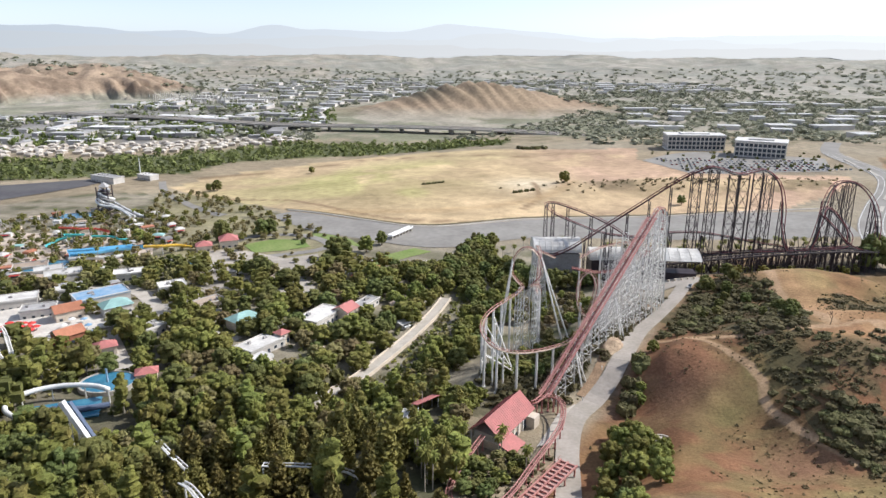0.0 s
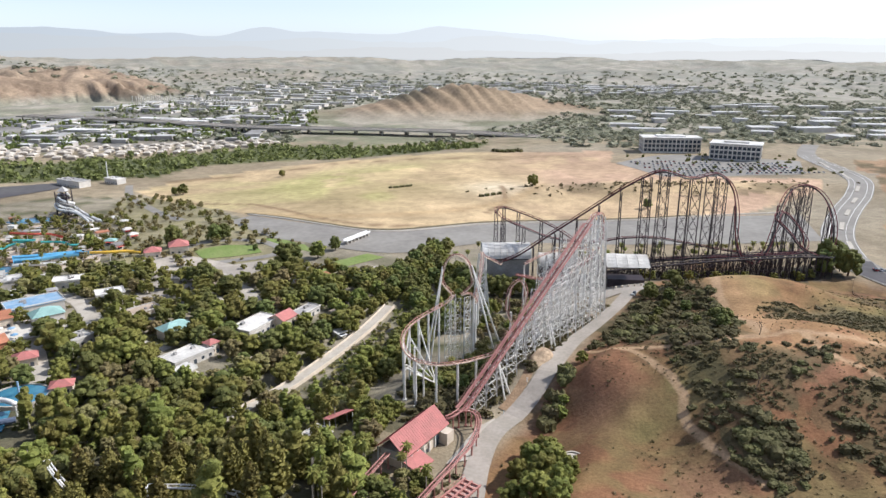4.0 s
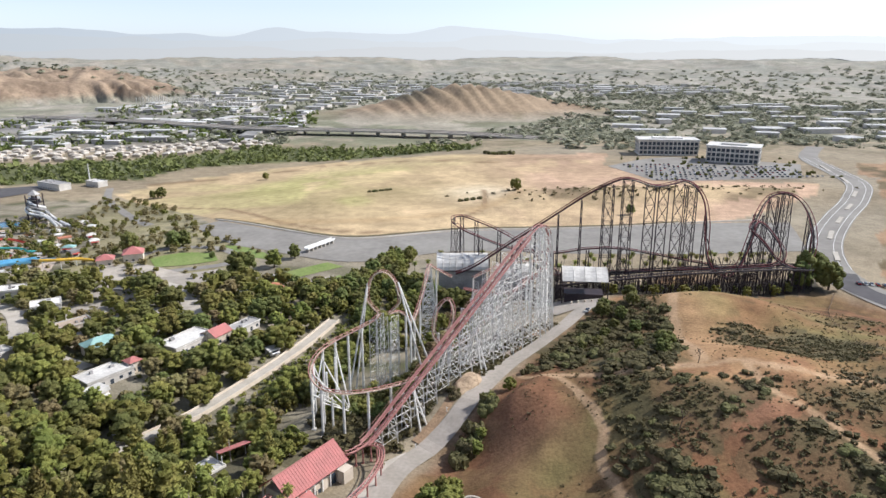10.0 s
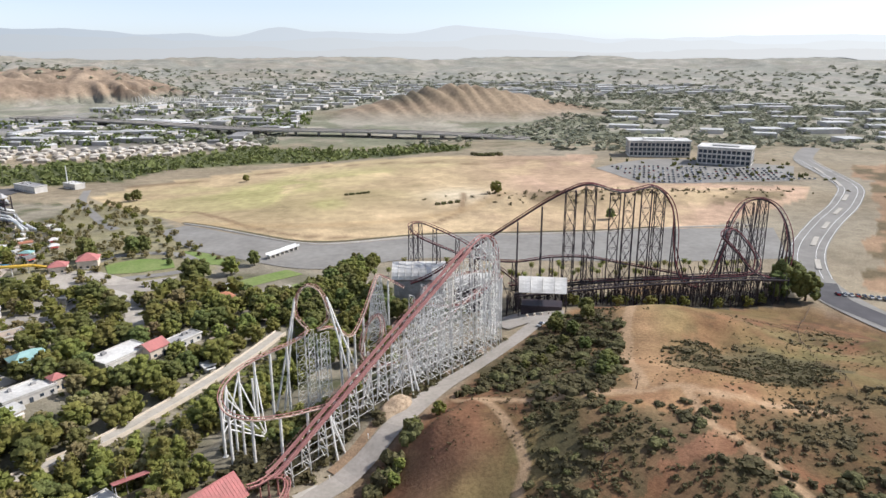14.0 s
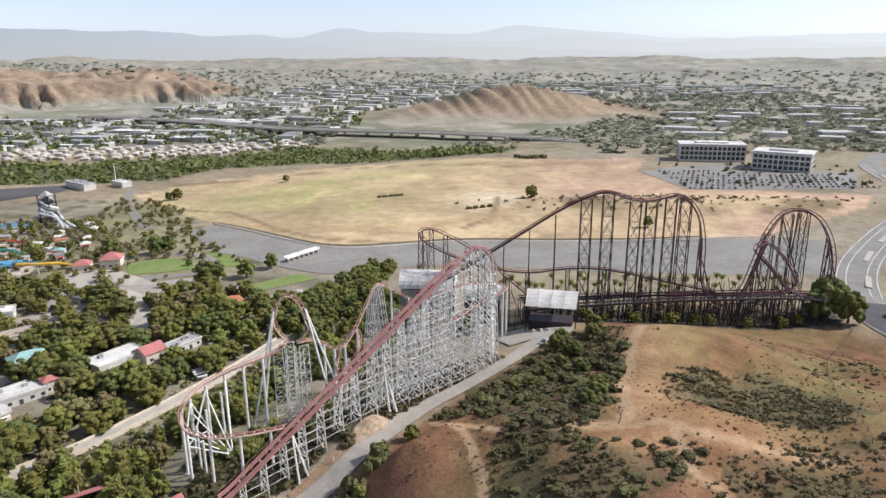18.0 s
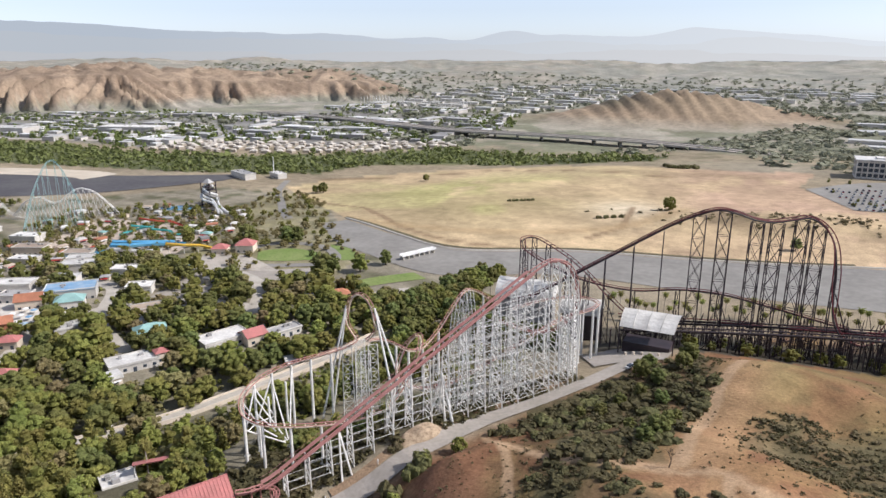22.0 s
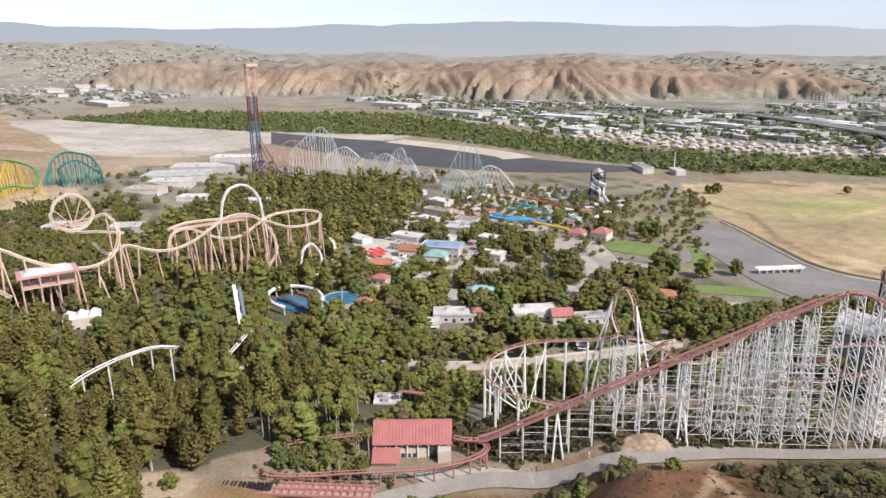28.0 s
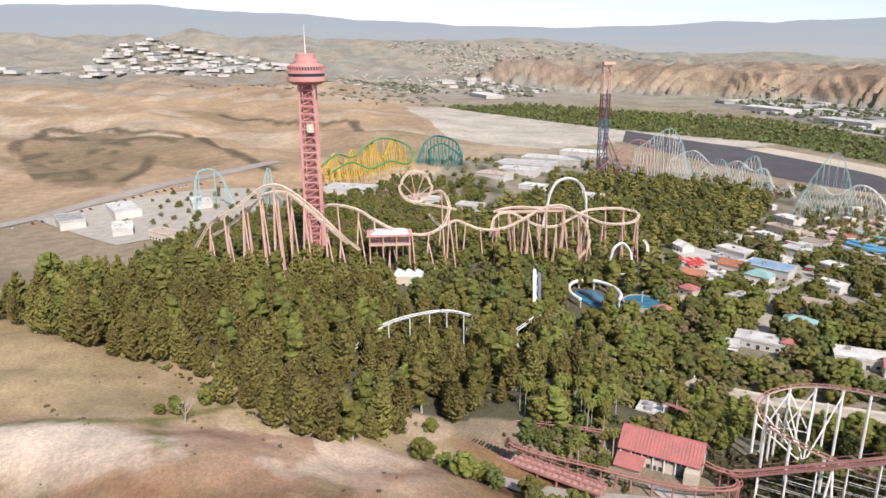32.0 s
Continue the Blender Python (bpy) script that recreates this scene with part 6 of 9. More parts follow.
WOOD_FLUME = [(-165, 112), (-186, 90), (-178, 155), (-222, 160), (-242, 200), (-226, 226), (-206, 244), (-168, 206), (-174, 165), (-135, 168)]
LOOP_BED = [(-50, 140), (-44, 136), (-36, 145), (-30, 155), (-30, 160), (-36, 162), (-46, 160)]
WOOD_HEDGE = [(-56, 340), (-74, 352), (-70, 362), (-46, 381), (-40, 402), (-30, 438), (-14, 436), (-22, 390), (-34, 352)]
UNDER_DARK = [(86, 338), (120, 344), (160, 351), (205, 362), (200, 372), (150, 362), (92, 350)]
WATER_EDGE = [(-330, 380), (-440, 430), (-500, 480), (-560, 560), (-600, 500), (-480, 470), (-400, 400), (-300, 340), (-290, 375)]
FAR_YARD = [(-640, 350), (-565, 262), (-520, 185), (-570, 120), (-720, 200), (-790, 300), (-820, 400), (-700, 430)]
WEST_YARD = [(-330, -60), (-420, -130), (-480, -110), (-500, 0), (-560, 60), (-470, 50), (-360, -10)]
singles = {"pine": 0, "tall": 0, "broad": 0, "round": 0, "olive": 0, "shrub": 0, "scrub": 0}
rest = {"pine": [], "broad": [], "olive": [], "round": []}


def grow(poly, gap, mix, low, high, single=True, wide=1.0, clump=0.0):
    for x, y in sorted(scatter(poly, gap), key=lambda p: math.hypot(p[0] - 60, p[1] - 60)):
        if clump and grain(x, y, 26, 95) < clump:
            continue
        kind = mix[int(rng.integers(len(mix)))]
        tall = rng.uniform(low, high) * {"pine": 1.25, "tall": 1.35, "broad": 1.0, "round": 0.95, "olive": 0.8}[kind]
        w = wide * rng.uniform(0.85, 1.2)
        if single and singles[kind] < (275 if kind == "pine" else 215):
            singles[kind] += 1
            plant(kind, x, y, tall, w)
        else:
            key = "pine" if kind in ("pine", "tall") else kind
            rest[key].append((kind, x, y, tall, w))


grow(WOOD_PINE, 6.0, ["pine", "pine", "pine", "pine", "pine", "tall", "pine"], 8, 16, wide=1.0)
grow(WOOD_FLUME, 6.4, ["round", "round", "broad", "tall", "pine"], 8, 14, wide=1.2)
grow(LOOP_BED, 3.2, ["broad", "round", "olive"], 3, 6, wide=1.5)
grow(WOOD_STATION, 5.2, ["broad", "round", "broad", "tall", "pine", "olive"], 7, 12, wide=1.2)
grow(WOOD_COASTER, 5.6, ["broad", "round", "round", "broad"], 6, 12, wide=1.2)
grow(WOOD_HEDGE, 5.0, ["round", "round", "broad"], 9, 13, wide=1.15)
grow(WOOD_BEND, 3.6, ["broad", "round", "round"], 4, 8, wide=1.4)
grow(WOOD_BACK, 5.0, ["broad", "olive", "olive"], 4, 8, wide=1.3)
grow(PARK_MID, 7.4, ["broad", "broad", "olive", "broad", "round", "round", "broad"], 7, 13, wide=1.4)
grow(PARK_EAST, 7.5, ["olive", "olive", "olive", "broad"], 2.5, 7, False, wide=1.5, clump=0.42)
grow(UNDER_DARK, 6.5, ["round", "broad"], 4, 7, wide=1.3)
grow(WOOD_WEST, 8.2, ["round", "round", "broad", "pine", "tall", "round"], 7, 16, False, 1.25)
grow(WOOD_TOWER, 8.2, ["pine", "round", "round", "broad", "olive"], 7, 13, False, 1.15)
grow(FAR_YARD, 15, ["olive", "round", "broad"], 4, 9, False, 1.4, 0.3)
grow(WEST_YARD, 15, ["olive", "broad", "round"], 4, 8, False, 1.3)
grow(WATER_PARK, 8, ["olive", "broad", "olive", "round"], 3.5, 8, False, 1.4)
grow(WATER_EDGE, 9, ["olive", "round", "broad"], 4, 9, False, 1.3)
low = []
for poly, gap, size in ((WOOD_STATION, 3.6, 3.2), (WOOD_COASTER, 3.8, 3.0), (PARK_MID, 5.2, 2.6), (WOOD_FLUME, 4.4, 3.0), (WOOD_PINE, 5.6, 2.4)):
    low += [("tuft", x, y, rng.uniform(0.5, 1.0) * size, rng.uniform(0.9, 1.5)) for x, y in scatter(poly, gap, pad=-1.6)]
for kind, leaf, words in ((0, LEAF_BROAD, "green undergrowth below the park trees"), (1, LEAF_OLIVE, "dusty olive undergrowth below the park trees"), (2, LEAF_DARK, "dark undergrowth below the park trees")):
    thicket("undergrowth", words, leaf, low[kind::3], "undergrowth")
thicket("far_pines", "dense dark pines between the rides", LEAF_PINE, rest["pine"])
thicket("far_broadleaf_trees", "broadleaf trees between park buildings", LEAF_BROAD, rest["broad"])
thicket("far_evergreens", "dark evergreens between the rides", LEAF_DARK, rest["round"])
if rest["olive"]:
    thicket("far_pale_trees", "thin dusty trees along park lanes", LEAF_OLIVE, rest["olive"])
for x, y, tall, kind in ((74, 648, 13, "broad"), (-202, 795, 9, "broad"), (-208, 453, 17, "round"), (-183, 466, 14, "round"), (-178, 470, 13, "round"), (-121, 405, 17, "round"), (-116, 409, 15, "round"), (-102, 420, 13, "broad"), (-93, 439, 11, "round"), (-158, 367, 15, "round"), (-163, 372, 14, "round"), (-289, 706, 13, "round"), (-296, 702, 10, "round"), (213, 372, 23, "round"), (206, 368, 17, "round"), (220, 366, 18, "round"), (-28, 226, 7, "round"), (-22, 231, 8, "round"), (-20, 221, 7, "round"), (-30, 217, 6, "round"), (-14, 228, 8, "round"), (-26, 236, 8, "round"), (-33, 223, 7, "round"), (-12, 236, 8, "round"), (-148, 440, 5, "round"), (160, 559, 10, "round"), (-275, 470, 12, "broad"), (-262, 455, 11, "broad"), (-158, 154, 17, "round"), (-152, 148, 15, "broad"), (-164, 150, 16, "round"), (-171, 154, 17, "broad"), (-147, 155, 13, "round"), (-188, 184, 14, "round"), (-181, 180, 15, "broad"), (-196, 186, 13, "round"), (-176, 176, 13, "broad")):
    plant(kind, x, y, tall, 1.2)

# hillside bushes in dense patches, thinning out at their edges
loose = {"shrub": [], "scrub": []}
PATCHES = ((SCRUB_ROAD, 2.3, "shrub", 0.9, 3.0, 100), (SCRUB_MID, 2.2, "shrub", 0.5, 1.8, 60), (SCRUB_LOW, 2.2, "shrub", 1.0, 2.6, 40), (SCRUB_HUMP, 2.3, "scrub", 0.5, 1.3, 30), (SCRUB_RIDGE, 2.4, "scrub", 0.6, 1.6, 20), (SCRUB_EAST, 2.4, "shrub", 0.8, 2.6, 30), ([(150, 262), (176, 284), (200, 300), (190, 270), (168, 250)], 4.0, "scrub", 0.5, 1.4, 8))
for poly, gap, kind, low, high, most in PATCHES:
    mx, my = sum(p[0] for p in poly) / len(poly), sum(p[1] for p in poly) / len(poly)
    for k, (x, y) in enumerate(scatter(poly, gap)):
        x, y = x + (x - mx) * rng.uniform(-0.1, 0.2), y + (y - my) * rng.uniform(-0.1, 0.2)
        if rng.uniform() < 0.08 or grain(x, y, 11, 91) < 0.36 or not free(x, y, 1):
            continue
        tall, wide = rng.uniform(low, high), rng.uniform(1.1, 2.0)
        if k < most:
            plant(kind, x, y, tall, wide)
        else:
            loose[kind].append(("shrub", x, y, tall, wide))
for x, y, h in ((76, 287, 7.5), (82, 280, 6.5), (84, 264, 6), (92, 304, 8), (66, 252, 5), (78, 296, 7), (60, 250, 4.5), (77, 270, 5.5), (90, 292, 7), (71, 262, 5), (84, 226, 7.5), (81, 220, 6), (86, 238, 5.5), (76, 232, 4.5), (88, 246, 5)):
    plant("round", x, y, h, 1.3)
for x, y, h in ((22, 211, 5.0), (20, 207, 4.0), (16, 201, 5.0), (13, 195, 5.5), (10, 190, 5.0), (15, 197, 4.5), (36, 234, 2.6), (39, 237, 2.2)):
    plant("shrub", x, y, h, 0.9)
for x, y, h in ((-3, 158, 8), (3, 152, 10), (7, 156, 9), (2, 164, 9), (-7, 144, 8), (-1, 142, 10), (7, 144, 8), (10, 150, 7), (4, 134, 8), (-11, 132, 8), (8, 163, 8), (-15, 120, 7), (-9, 114, 8), (-20, 104, 7), (6, 170, 8), (9, 172, 6), (2, 172, 6)):
    plant("broad", x, y, h, 1.25)
for k in range(6200):
    x, y = rng.uniform(15, 200), rng.uniform(90, 310)
    if grain(x, y, 22, 111) * 0.6 + grain(x, y, 8, 112) * 0.4 < 0.46:
        continue
    s = (x + 41) * 0.84 - (y - 121) * 0.54
    if s > 10 and free(x, y, 2):
        loose["scrub"].append(("tuft", x, y, rng.uniform(0.15, 0.42) * (1.9 if rng.uniform() < 0.08 else 1), rng.uniform(1.0, 1.8)))
for k in range(34):
    x, y = rng.uniform(-60, 30), rng.uniform(-20, 100)
    if (x + 41) * 0.84 - (y - 121) * 0.54 > 22:
        loose["scrub"].append(("shrub", x + 4, y + 3, rng.uniform(0.2, 0.6), 1.2))
        plant("scrub", x, y, rng.uniform(0.3, 0.9), rng.uniform(0.8, 1.5))

for x, y, h in ((-46, 188, 7), (-43, 194, 6), (-50, 183, 8), (-52, 192, 7), (-40, 199, 6), (-48, 198, 7), (-44, 203, 6), (-54, 200, 8), (-50, 176, 7), (0, 350, 14), (6, 347, 13), (12, 345, 14), (18, 346, 13), (-6, 356, 14), (25, 347, 12), (31, 349, 10), (-10, 364, 13), (37, 350, 9)):
    plant("round" if x > -20 else "broad", x, y, h, 1.3)
for poly, gap, low, high in (([(-30, 188), (-20, 198), (-8, 214), (6, 236), (0, 252), (-22, 240), (-36, 226), (-40, 214), (-34, 208), (-38, 196)], 2.8, 1.8, 4.6), ([(-2, 222), (10, 238), (30, 268), (44, 288), (30, 296), (14, 276), (-4, 250)], 3.4, 0.8, 2.4), ([(-48, 128), (-36, 130), (-24, 150), (-20, 164), (-30, 160), (-48, 146)], 3.0, 0.6, 1.8)):
    for x, y in zip(*[iter([v for p in [(px, py) for px in np.arange(min(q[0] for q in poly), max(q[0] for q in poly), gap) for py in np.arange(min(q[1] for q in poly), max(q[1] for q in poly), gap)] for v in p])] * 2):
        x, y = x + rng.uniform(-1, 1), y + rng.uniform(-1, 1)
        if inside(np.array([x]), np.array([y]), poly)[0] and grain(x, y, 9, 97) > 0.3 and math.hypot(x + 34, y - 177) > 11 and not near_line(x, y, SERVICE_ROAD, 4.5):
            loose["shrub"].append(("shrub", x, y, rng.uniform(low, high), rng.uniform(0.9, 1.5)))
for k in range(170):
    q, v = rng.normal(0, 60), rng.normal(0, 9)
    x, y = 185 + q * 1.2, 628 + 1.6 * v
    loose["scrub"].append(("tuft", x, y, rng.uniform(0.8, 2.2), rng.uniform(1.0, 1.8)))
for x, y, h in ((112, 142, 3.6), (108, 136, 3.2), (112, 148, 3.0), (102, 139, 2.6), (66, 158, 3.2), (60, 152, 2.8), (68, 150, 2.6), (58, 142, 2.6), (64, 144, 3.0)):
    plant("shrub", x, y, h, 1.4)
for k in range(46):
    q = k / 45
    x, y = -78 + 44 * q + rng.uniform(-1.5, 1.5), 2 + 74 * q + rng.uniform(-1.5, 1.5)
    loose["shrub"].append(("shrub", x, y, rng.uniform(0.5, 1.4), rng.uniform(1.0, 1.6)))
for x, y, h in ((-22, 110, 5), (-14, 117, 5), (-9, 122, 6), (-5, 131, 6), (-48, 108, 5), (-29, 103, 5), (-34, 104, 4), (-3, 160, 5), (-19, 114, 5), (16, 193, 5), (18, 198, 4), (29, 221, 5), (22, 212, 4)):
    plant("broad" if h < 6 else "round", x, y, h, 1.35)
for k in range(140):
    x, y = rng.uniform(-20, 60), rng.uniform(150, 290)
    if near_line(x, y, SERVICE_ROAD, 8.5) and not near_line(x, y, SERVICE_ROAD, 4.6):
        loose["scrub"].append(("shrub", x, y, rng.uniform(0.3, 1.1), rng.uniform(0.9, 1.5)))
for poly, gap, low, high, kind in ((SCRUB_ROAD, 1.5, 0.4, 1.0, "shrub"), (SCRUB_MID, 1.15, 0.3, 0.95, "shrub"), (SCRUB_LOW, 1.5, 0.4, 1.0, "shrub"), (SCRUB_EAST, 1.35, 0.3, 0.9, "shrub"), (SCRUB_HUMP, 1.15, 0.3, 0.9, "shrub"), (SCRUB_RIDGE, 1.4, 0.25, 0.7, "scrub")):
    for x, y in scatter(poly, gap):
        x, y = x + 5 * (rng.uniform() - 0.5), y + 5 * (rng.uniform() - 0.5)
        if grain(x, y, 7, 113) * 0.6 + grain(x, y, 18, 114) * 0.4 > 0.43 and free(x, y, 0.5):
            loose[kind].append(("tuft", x, y, rng.uniform(low, high), rng.uniform(1.2, 2.0)))
for k in range(520):
    q, v = rng.uniform(6, 104), rng.uniform(-15, 2.5)
    x, y = -20 + q * along.x + v * across.x, 189 + q * along.y + v * across.y
    if grain(x, y, 10, 115) > 0.38:
        loose["shrub"].append(("tuft", x, y, rng.uniform(0.4, 2.0), rng.uniform(1.0, 1.8)))
for k in range(520):
    q, o = rng.uniform(4, 130), rng.uniform(-24, 4.5)
    x, y = -24 + 0.6 * q + 0.8 * o, 184 + 0.8 * q - 0.6 * o
    if grain(x, y, 9, 61) > 0.42 and not near_line(x, y, BEND_LINE, 2):
        loose["shrub" if k % 3 else "scrub"].append(("tuft", x, y, rng.uniform(0.6, 2.4), rng.uniform(1.0, 1.7)))
thicket("hillside_scrub", "dry low scrub scattered over the hillside", LEAF_DRY, loose["scrub"], "scrub")
thicket("hillside_bushes", "dark bushes massed on the hillside", LEAF_SCRUB, loose["shrub"], "scrub")

# riverside belt, town trees and other far green
spots = []
for x, y in scatter(GREENBELT, 10.5):
    spots.append(("tuft", x, y, rng.uniform(3, 8.5) * (1 if rng.uniform() < 0.9 else 1.5), rng.uniform(0.8, 1.3)))
thicket("riverside_trees", "dense green willow belt along the dry river", LEAF_RIVER, spots, "trees")

# ---- roads, lots and lawns ----
def strip(name, line, width, material, label, category, lift=0.25, gap=4.0, kind="structure", over=None, edge=0.0):
    """A band of ground surface along a line."""
    pts = spline([(x, y, 0) for x, y in line], gap)
    b, n = Build(), 5
    for i, p in enumerate(pts):
        d = (pts[min(i + 1, len(pts) - 1)] - pts[max(i - 1, 0)]).normalized()
        for k in range(n):
            w = (k / (n - 1) - 0.5) * width
            x, y = p.x - d.y * w, p.y + d.x * w
            z = (ground_at(x, y) if over is None else over) + lift - (edge if k in (0, n - 1) else 0)
            b.v.append((x, y, z))
    b.f = [(i * n + k, (i + 1) * n + k, (i + 1) * n + k + 1, i * n + k + 1)[::-1] for i in range(len(pts) - 1) for k in range(n - 1)]
    return tagged(part(name, b, material), label, category, kind=kind)


def patch(name, near, far, material, label, category, lift=0.22, nu=40, nv=8):
    """A piece of ground surface between two edges."""
    a, c = spline([(x, y, 0) for x, y in near], 3), spline([(x, y, 0) for x, y in far], 3)
    b = Build()
    for i in range(nu + 1):
        p, q = a[int(i / nu * (len(a) - 1))], c[int(i / nu * (len(c) - 1))]
        for k in range(nv + 1):
            r = p.lerp(q, k / nv)
            b.v.append((r.x, r.y, ground_at(r.x, r.y) + lift))
    m = nv + 1
    b.f = [(i * m + k, (i + 1) * m + k, (i + 1) * m + k + 1, i * m + k + 1) for i in range(nu) for k in range(nv)]
    return tagged(part(name, b, material), label, category, kind="structure")


strip("road_service", SERVICE_ROAD, 7.4, ROAD, "worn pale asphalt service road", "road", 0.5)
patch("pavement_plaza", [(58, 300), (70, 306), (84, 312)], [(50, 322), (66, 334), (86, 326)], ROAD, "pale paved yard under the dark coaster", "pavement", 0.5, 14, 8)
patch("pavement_apron", [(-24, 168), (-17, 182), (-13, 190)], [(-13, 172), (-8, 186), (-6, 196)], CONCRETE, "pale concrete apron at the foot of the lift", "pavement", 0.45, 12, 6)
strip("road_park", PARK_ROAD, 5.4, CONCRETE, "pale curved park walkway", "pavement", 0.9)
for side in (-1, 1):
    pts = spline([(x, y, 0) for x, y in PARK_ROAD], 3)
    b = Build()
    for i in range(len(pts)):
        d = (pts[min(i + 1, len(pts) - 1)] - pts[max(i - 1, 0)]).normalized()
        for w in (2.55, 2.9):
            x, y = pts[i].x - d.y * w * side, pts[i].y + d.x * w * side
            b.v += [(x, y, ground_at(x, y) - 0.5), (x, y, ground_at(x, y) + 1.7)]
    b.f = [q for i in range(len(pts) - 1) for q in ((4 * i, 4 * i + 4, 4 * i + 5, 4 * i + 1), (4 * i + 1, 4 * i + 5, 4 * i + 7, 4 * i + 3), (4 * i + 3, 4 * i + 7, 4 * i + 6, 4 * i + 2))]
    tagged(part("wall_walkway", b, CREAM_WALL), "low cream wall along the park walkway", "wall", kind="structure")
for i, line in enumerate(PATHS):
    strip("pavement_path", line, 9, CONCRETE, "pale concrete park footpath", "pavement", 0.3)
patch("road_lot", [(-194, 533), (-150, 478), (-120, 460), (-54, 431), (14, 455), (90, 450), (170, 440), (244, 436)], [(-178, 549), (-140, 522), (-115, 509), (-60, 486), (16, 508), (94, 514), (190, 520), (268, 512)], ASPHALT, "wide grey asphalt lot below the field", "parking lot", 0.3, 80, 10)
strip("kerb_field", [(-182, 556), (-115, 512), (-60, 489), (16, 511), (94, 517), (190, 523), (262, 524)], 3.0, CONCRETE, "pale drainage kerb along the field", "kerb", 0.8, edge=0.7)
strip("ditch_bank", [(-186, 562), (-116, 517), (-60, 494), (16, 516), (94, 522), (190, 528)], 3.6, mat("dark_weeds", (0.13, 0.11, 0.06), None, 5, 0.95, 0.3), "dark weedy bank at the field's edge", "bank", 0.4)
strip("road_east", [(520, 960), (455, 850), (428, 740), (405, 660), (360, 585), (310, 520), (268, 460), (246, 415), (238, 385), (240, 355), (250, 320), (262, 280)], 22, ASPHALT, "wide pale road with islands", "road", 0.4)
EAST = [(455, 850), (428, 740), (405, 660), (360, 585), (310, 520), (268, 460), (246, 415), (238, 385)]
for off in (-10, -5.2, 5.2, 10):
    pts = spline([(x, y, 0) for x, y in EAST], 6)
    line = []
    for i in range(0, len(pts), 4):
        d = (pts[min(i + 1, len(pts) - 1)] - pts[max(i - 1, 0)]).normalized()
        line.append((pts[i].x - d.y * off, pts[i].y + d.x * off))
    strip("trim_lane_line", line, 0.32, PAINT, "white painted lane line", "road marking", 0.52, 5)
for k, (x, y, n, turn) in enumerate(((256, 424, 22, 66), (278, 472, 26, 58), (306, 512, 24, 54), (338, 556, 26, 52), (370, 604, 30, 56), (405, 680, 44, 72), (430, 765, 40, 76))):
    b = Build().box(x, y, ground_at(x, y) + 0.1, n, 3.2, 0.65, turn, 0.96)
    tagged(part("kerb_island", b, CONCRETE), "pale kerbed traffic island in the road", "traffic island", kind="structure")
strip("road_hill_foot", [(268, 280), (248, 330), (236, 366), (242, 392)], 15, DARK_ASPHALT, "dark lane below the brown hill", "road", 0.5)
for k in range(34):
    q = k / 33
    x, y = 219 - 70 * q - 12 * math.sin(q * 3), 358 - 160 * q
    if k == 0:
        fence = thing("wire_fence", (x, y, ground_at(x, y)), "low dark wire fence over the hill", "fence")
        tops = []
    tops.append((x, y, ground_at(x, y) + 1.5))
    part("post", Build().beam((x, y, ground_at(x, y) - 0.3), (x, y, ground_at(x, y) + 1.6), 0.08, 5), BARK, fence)
for h in (0, -0.5, -1.0):
    part("wire", Build().tube([(x, y, z + h) for x, y, z in tops], 0.05, 4), BARK, fence)
strip("road_yard", [(-380, -225), (-420, -195), (-455, -165), (-490, -132), (-540, -105), (-600, -80), (-680, -30)], 16, ROAD, "pale service road below the dunes", "road", 0.6)
patch("pavement_yard", [(-330, -90), (-360, -40), (-420, -10)], [(-420, -185), (-470, -130), (-530, -20)], CONCRETE, "pale service yard at the park edge", "pavement", 0.5, 30, 16)
strip("road_field", [(-368, 760), (-342, 700), (-300, 640), (-262, 585), (-238, 555)], 8, ASPHALT, "narrow grey lane to the river", "road", 0.35)
patch("road_dark_lot", [(-984, 492), (-830, 520), (-673, 552), (-535, 618), (-440, 735)], [(-1142, 552), (-980, 610), (-832, 678), (-600, 715), (-432, 786)], DARK_ASPHALT, "dark empty asphalt lots by the river", "parking lot", 0.5, 60, 10)
strip("sand_bank", [(-880, 668), (-740, 700), (-640, 712), (-600, 704)], 46, SAND, "pale sandy river bank", "sand", 0.8)
patch("lawn_long", [(-96, 384), (-80, 402), (-58, 421)], [(-101, 398), (-90, 412), (-70, 430)], LAWN, "bright mown lawn beside the lot", "lawn", 0.3, 20, 8)
patch("lawn_pad", [(-84, 368), (-66, 367), (-50, 392)], [(-92, 376), (-74, 386), (-58, 404)], LAWN, "mown lawn round a pale concrete pad", "lawn", 0.3, 20, 8)
patch("pavement_pad", [(-87, 371), (-72, 384), (-59, 397)], [(-90, 375), (-76, 389), (-62, 402)], CONCRETE, "long pale concrete pad", "pavement", 0.55, 12, 3)
patch("lawn_west", [(-178, 420), (-160, 424), (-142, 434)], [(-190, 440), (-172, 452), (-150, 450)], LAWN, "round mown lawn with a drive about it", "lawn", 0.3, 20, 8)
strip("road_drive", [(-200, 432), (-196, 455), (-178, 466), (-150, 462), (-130, 440), (-138, 424), (-170, 410)], 7, ASPHALT, "grey asphalt drive round a lawn", "road", 0.28)
patch("lawn_shore", [(-130, 436), (-118, 440), (-104, 430)], [(-150, 470), (-134, 466), (-116, 452)], LAWN, "green bank beside the asphalt lot", "lawn", 0.24, 16, 8)
patch("pavement_lots", [(-190, 330), (-158, 360), (-128, 390)], [(-206, 382), (-178, 394), (-134, 417)], ROAD, "pale paved lots between rows of trees", "pavement", 0.26, 24, 12)
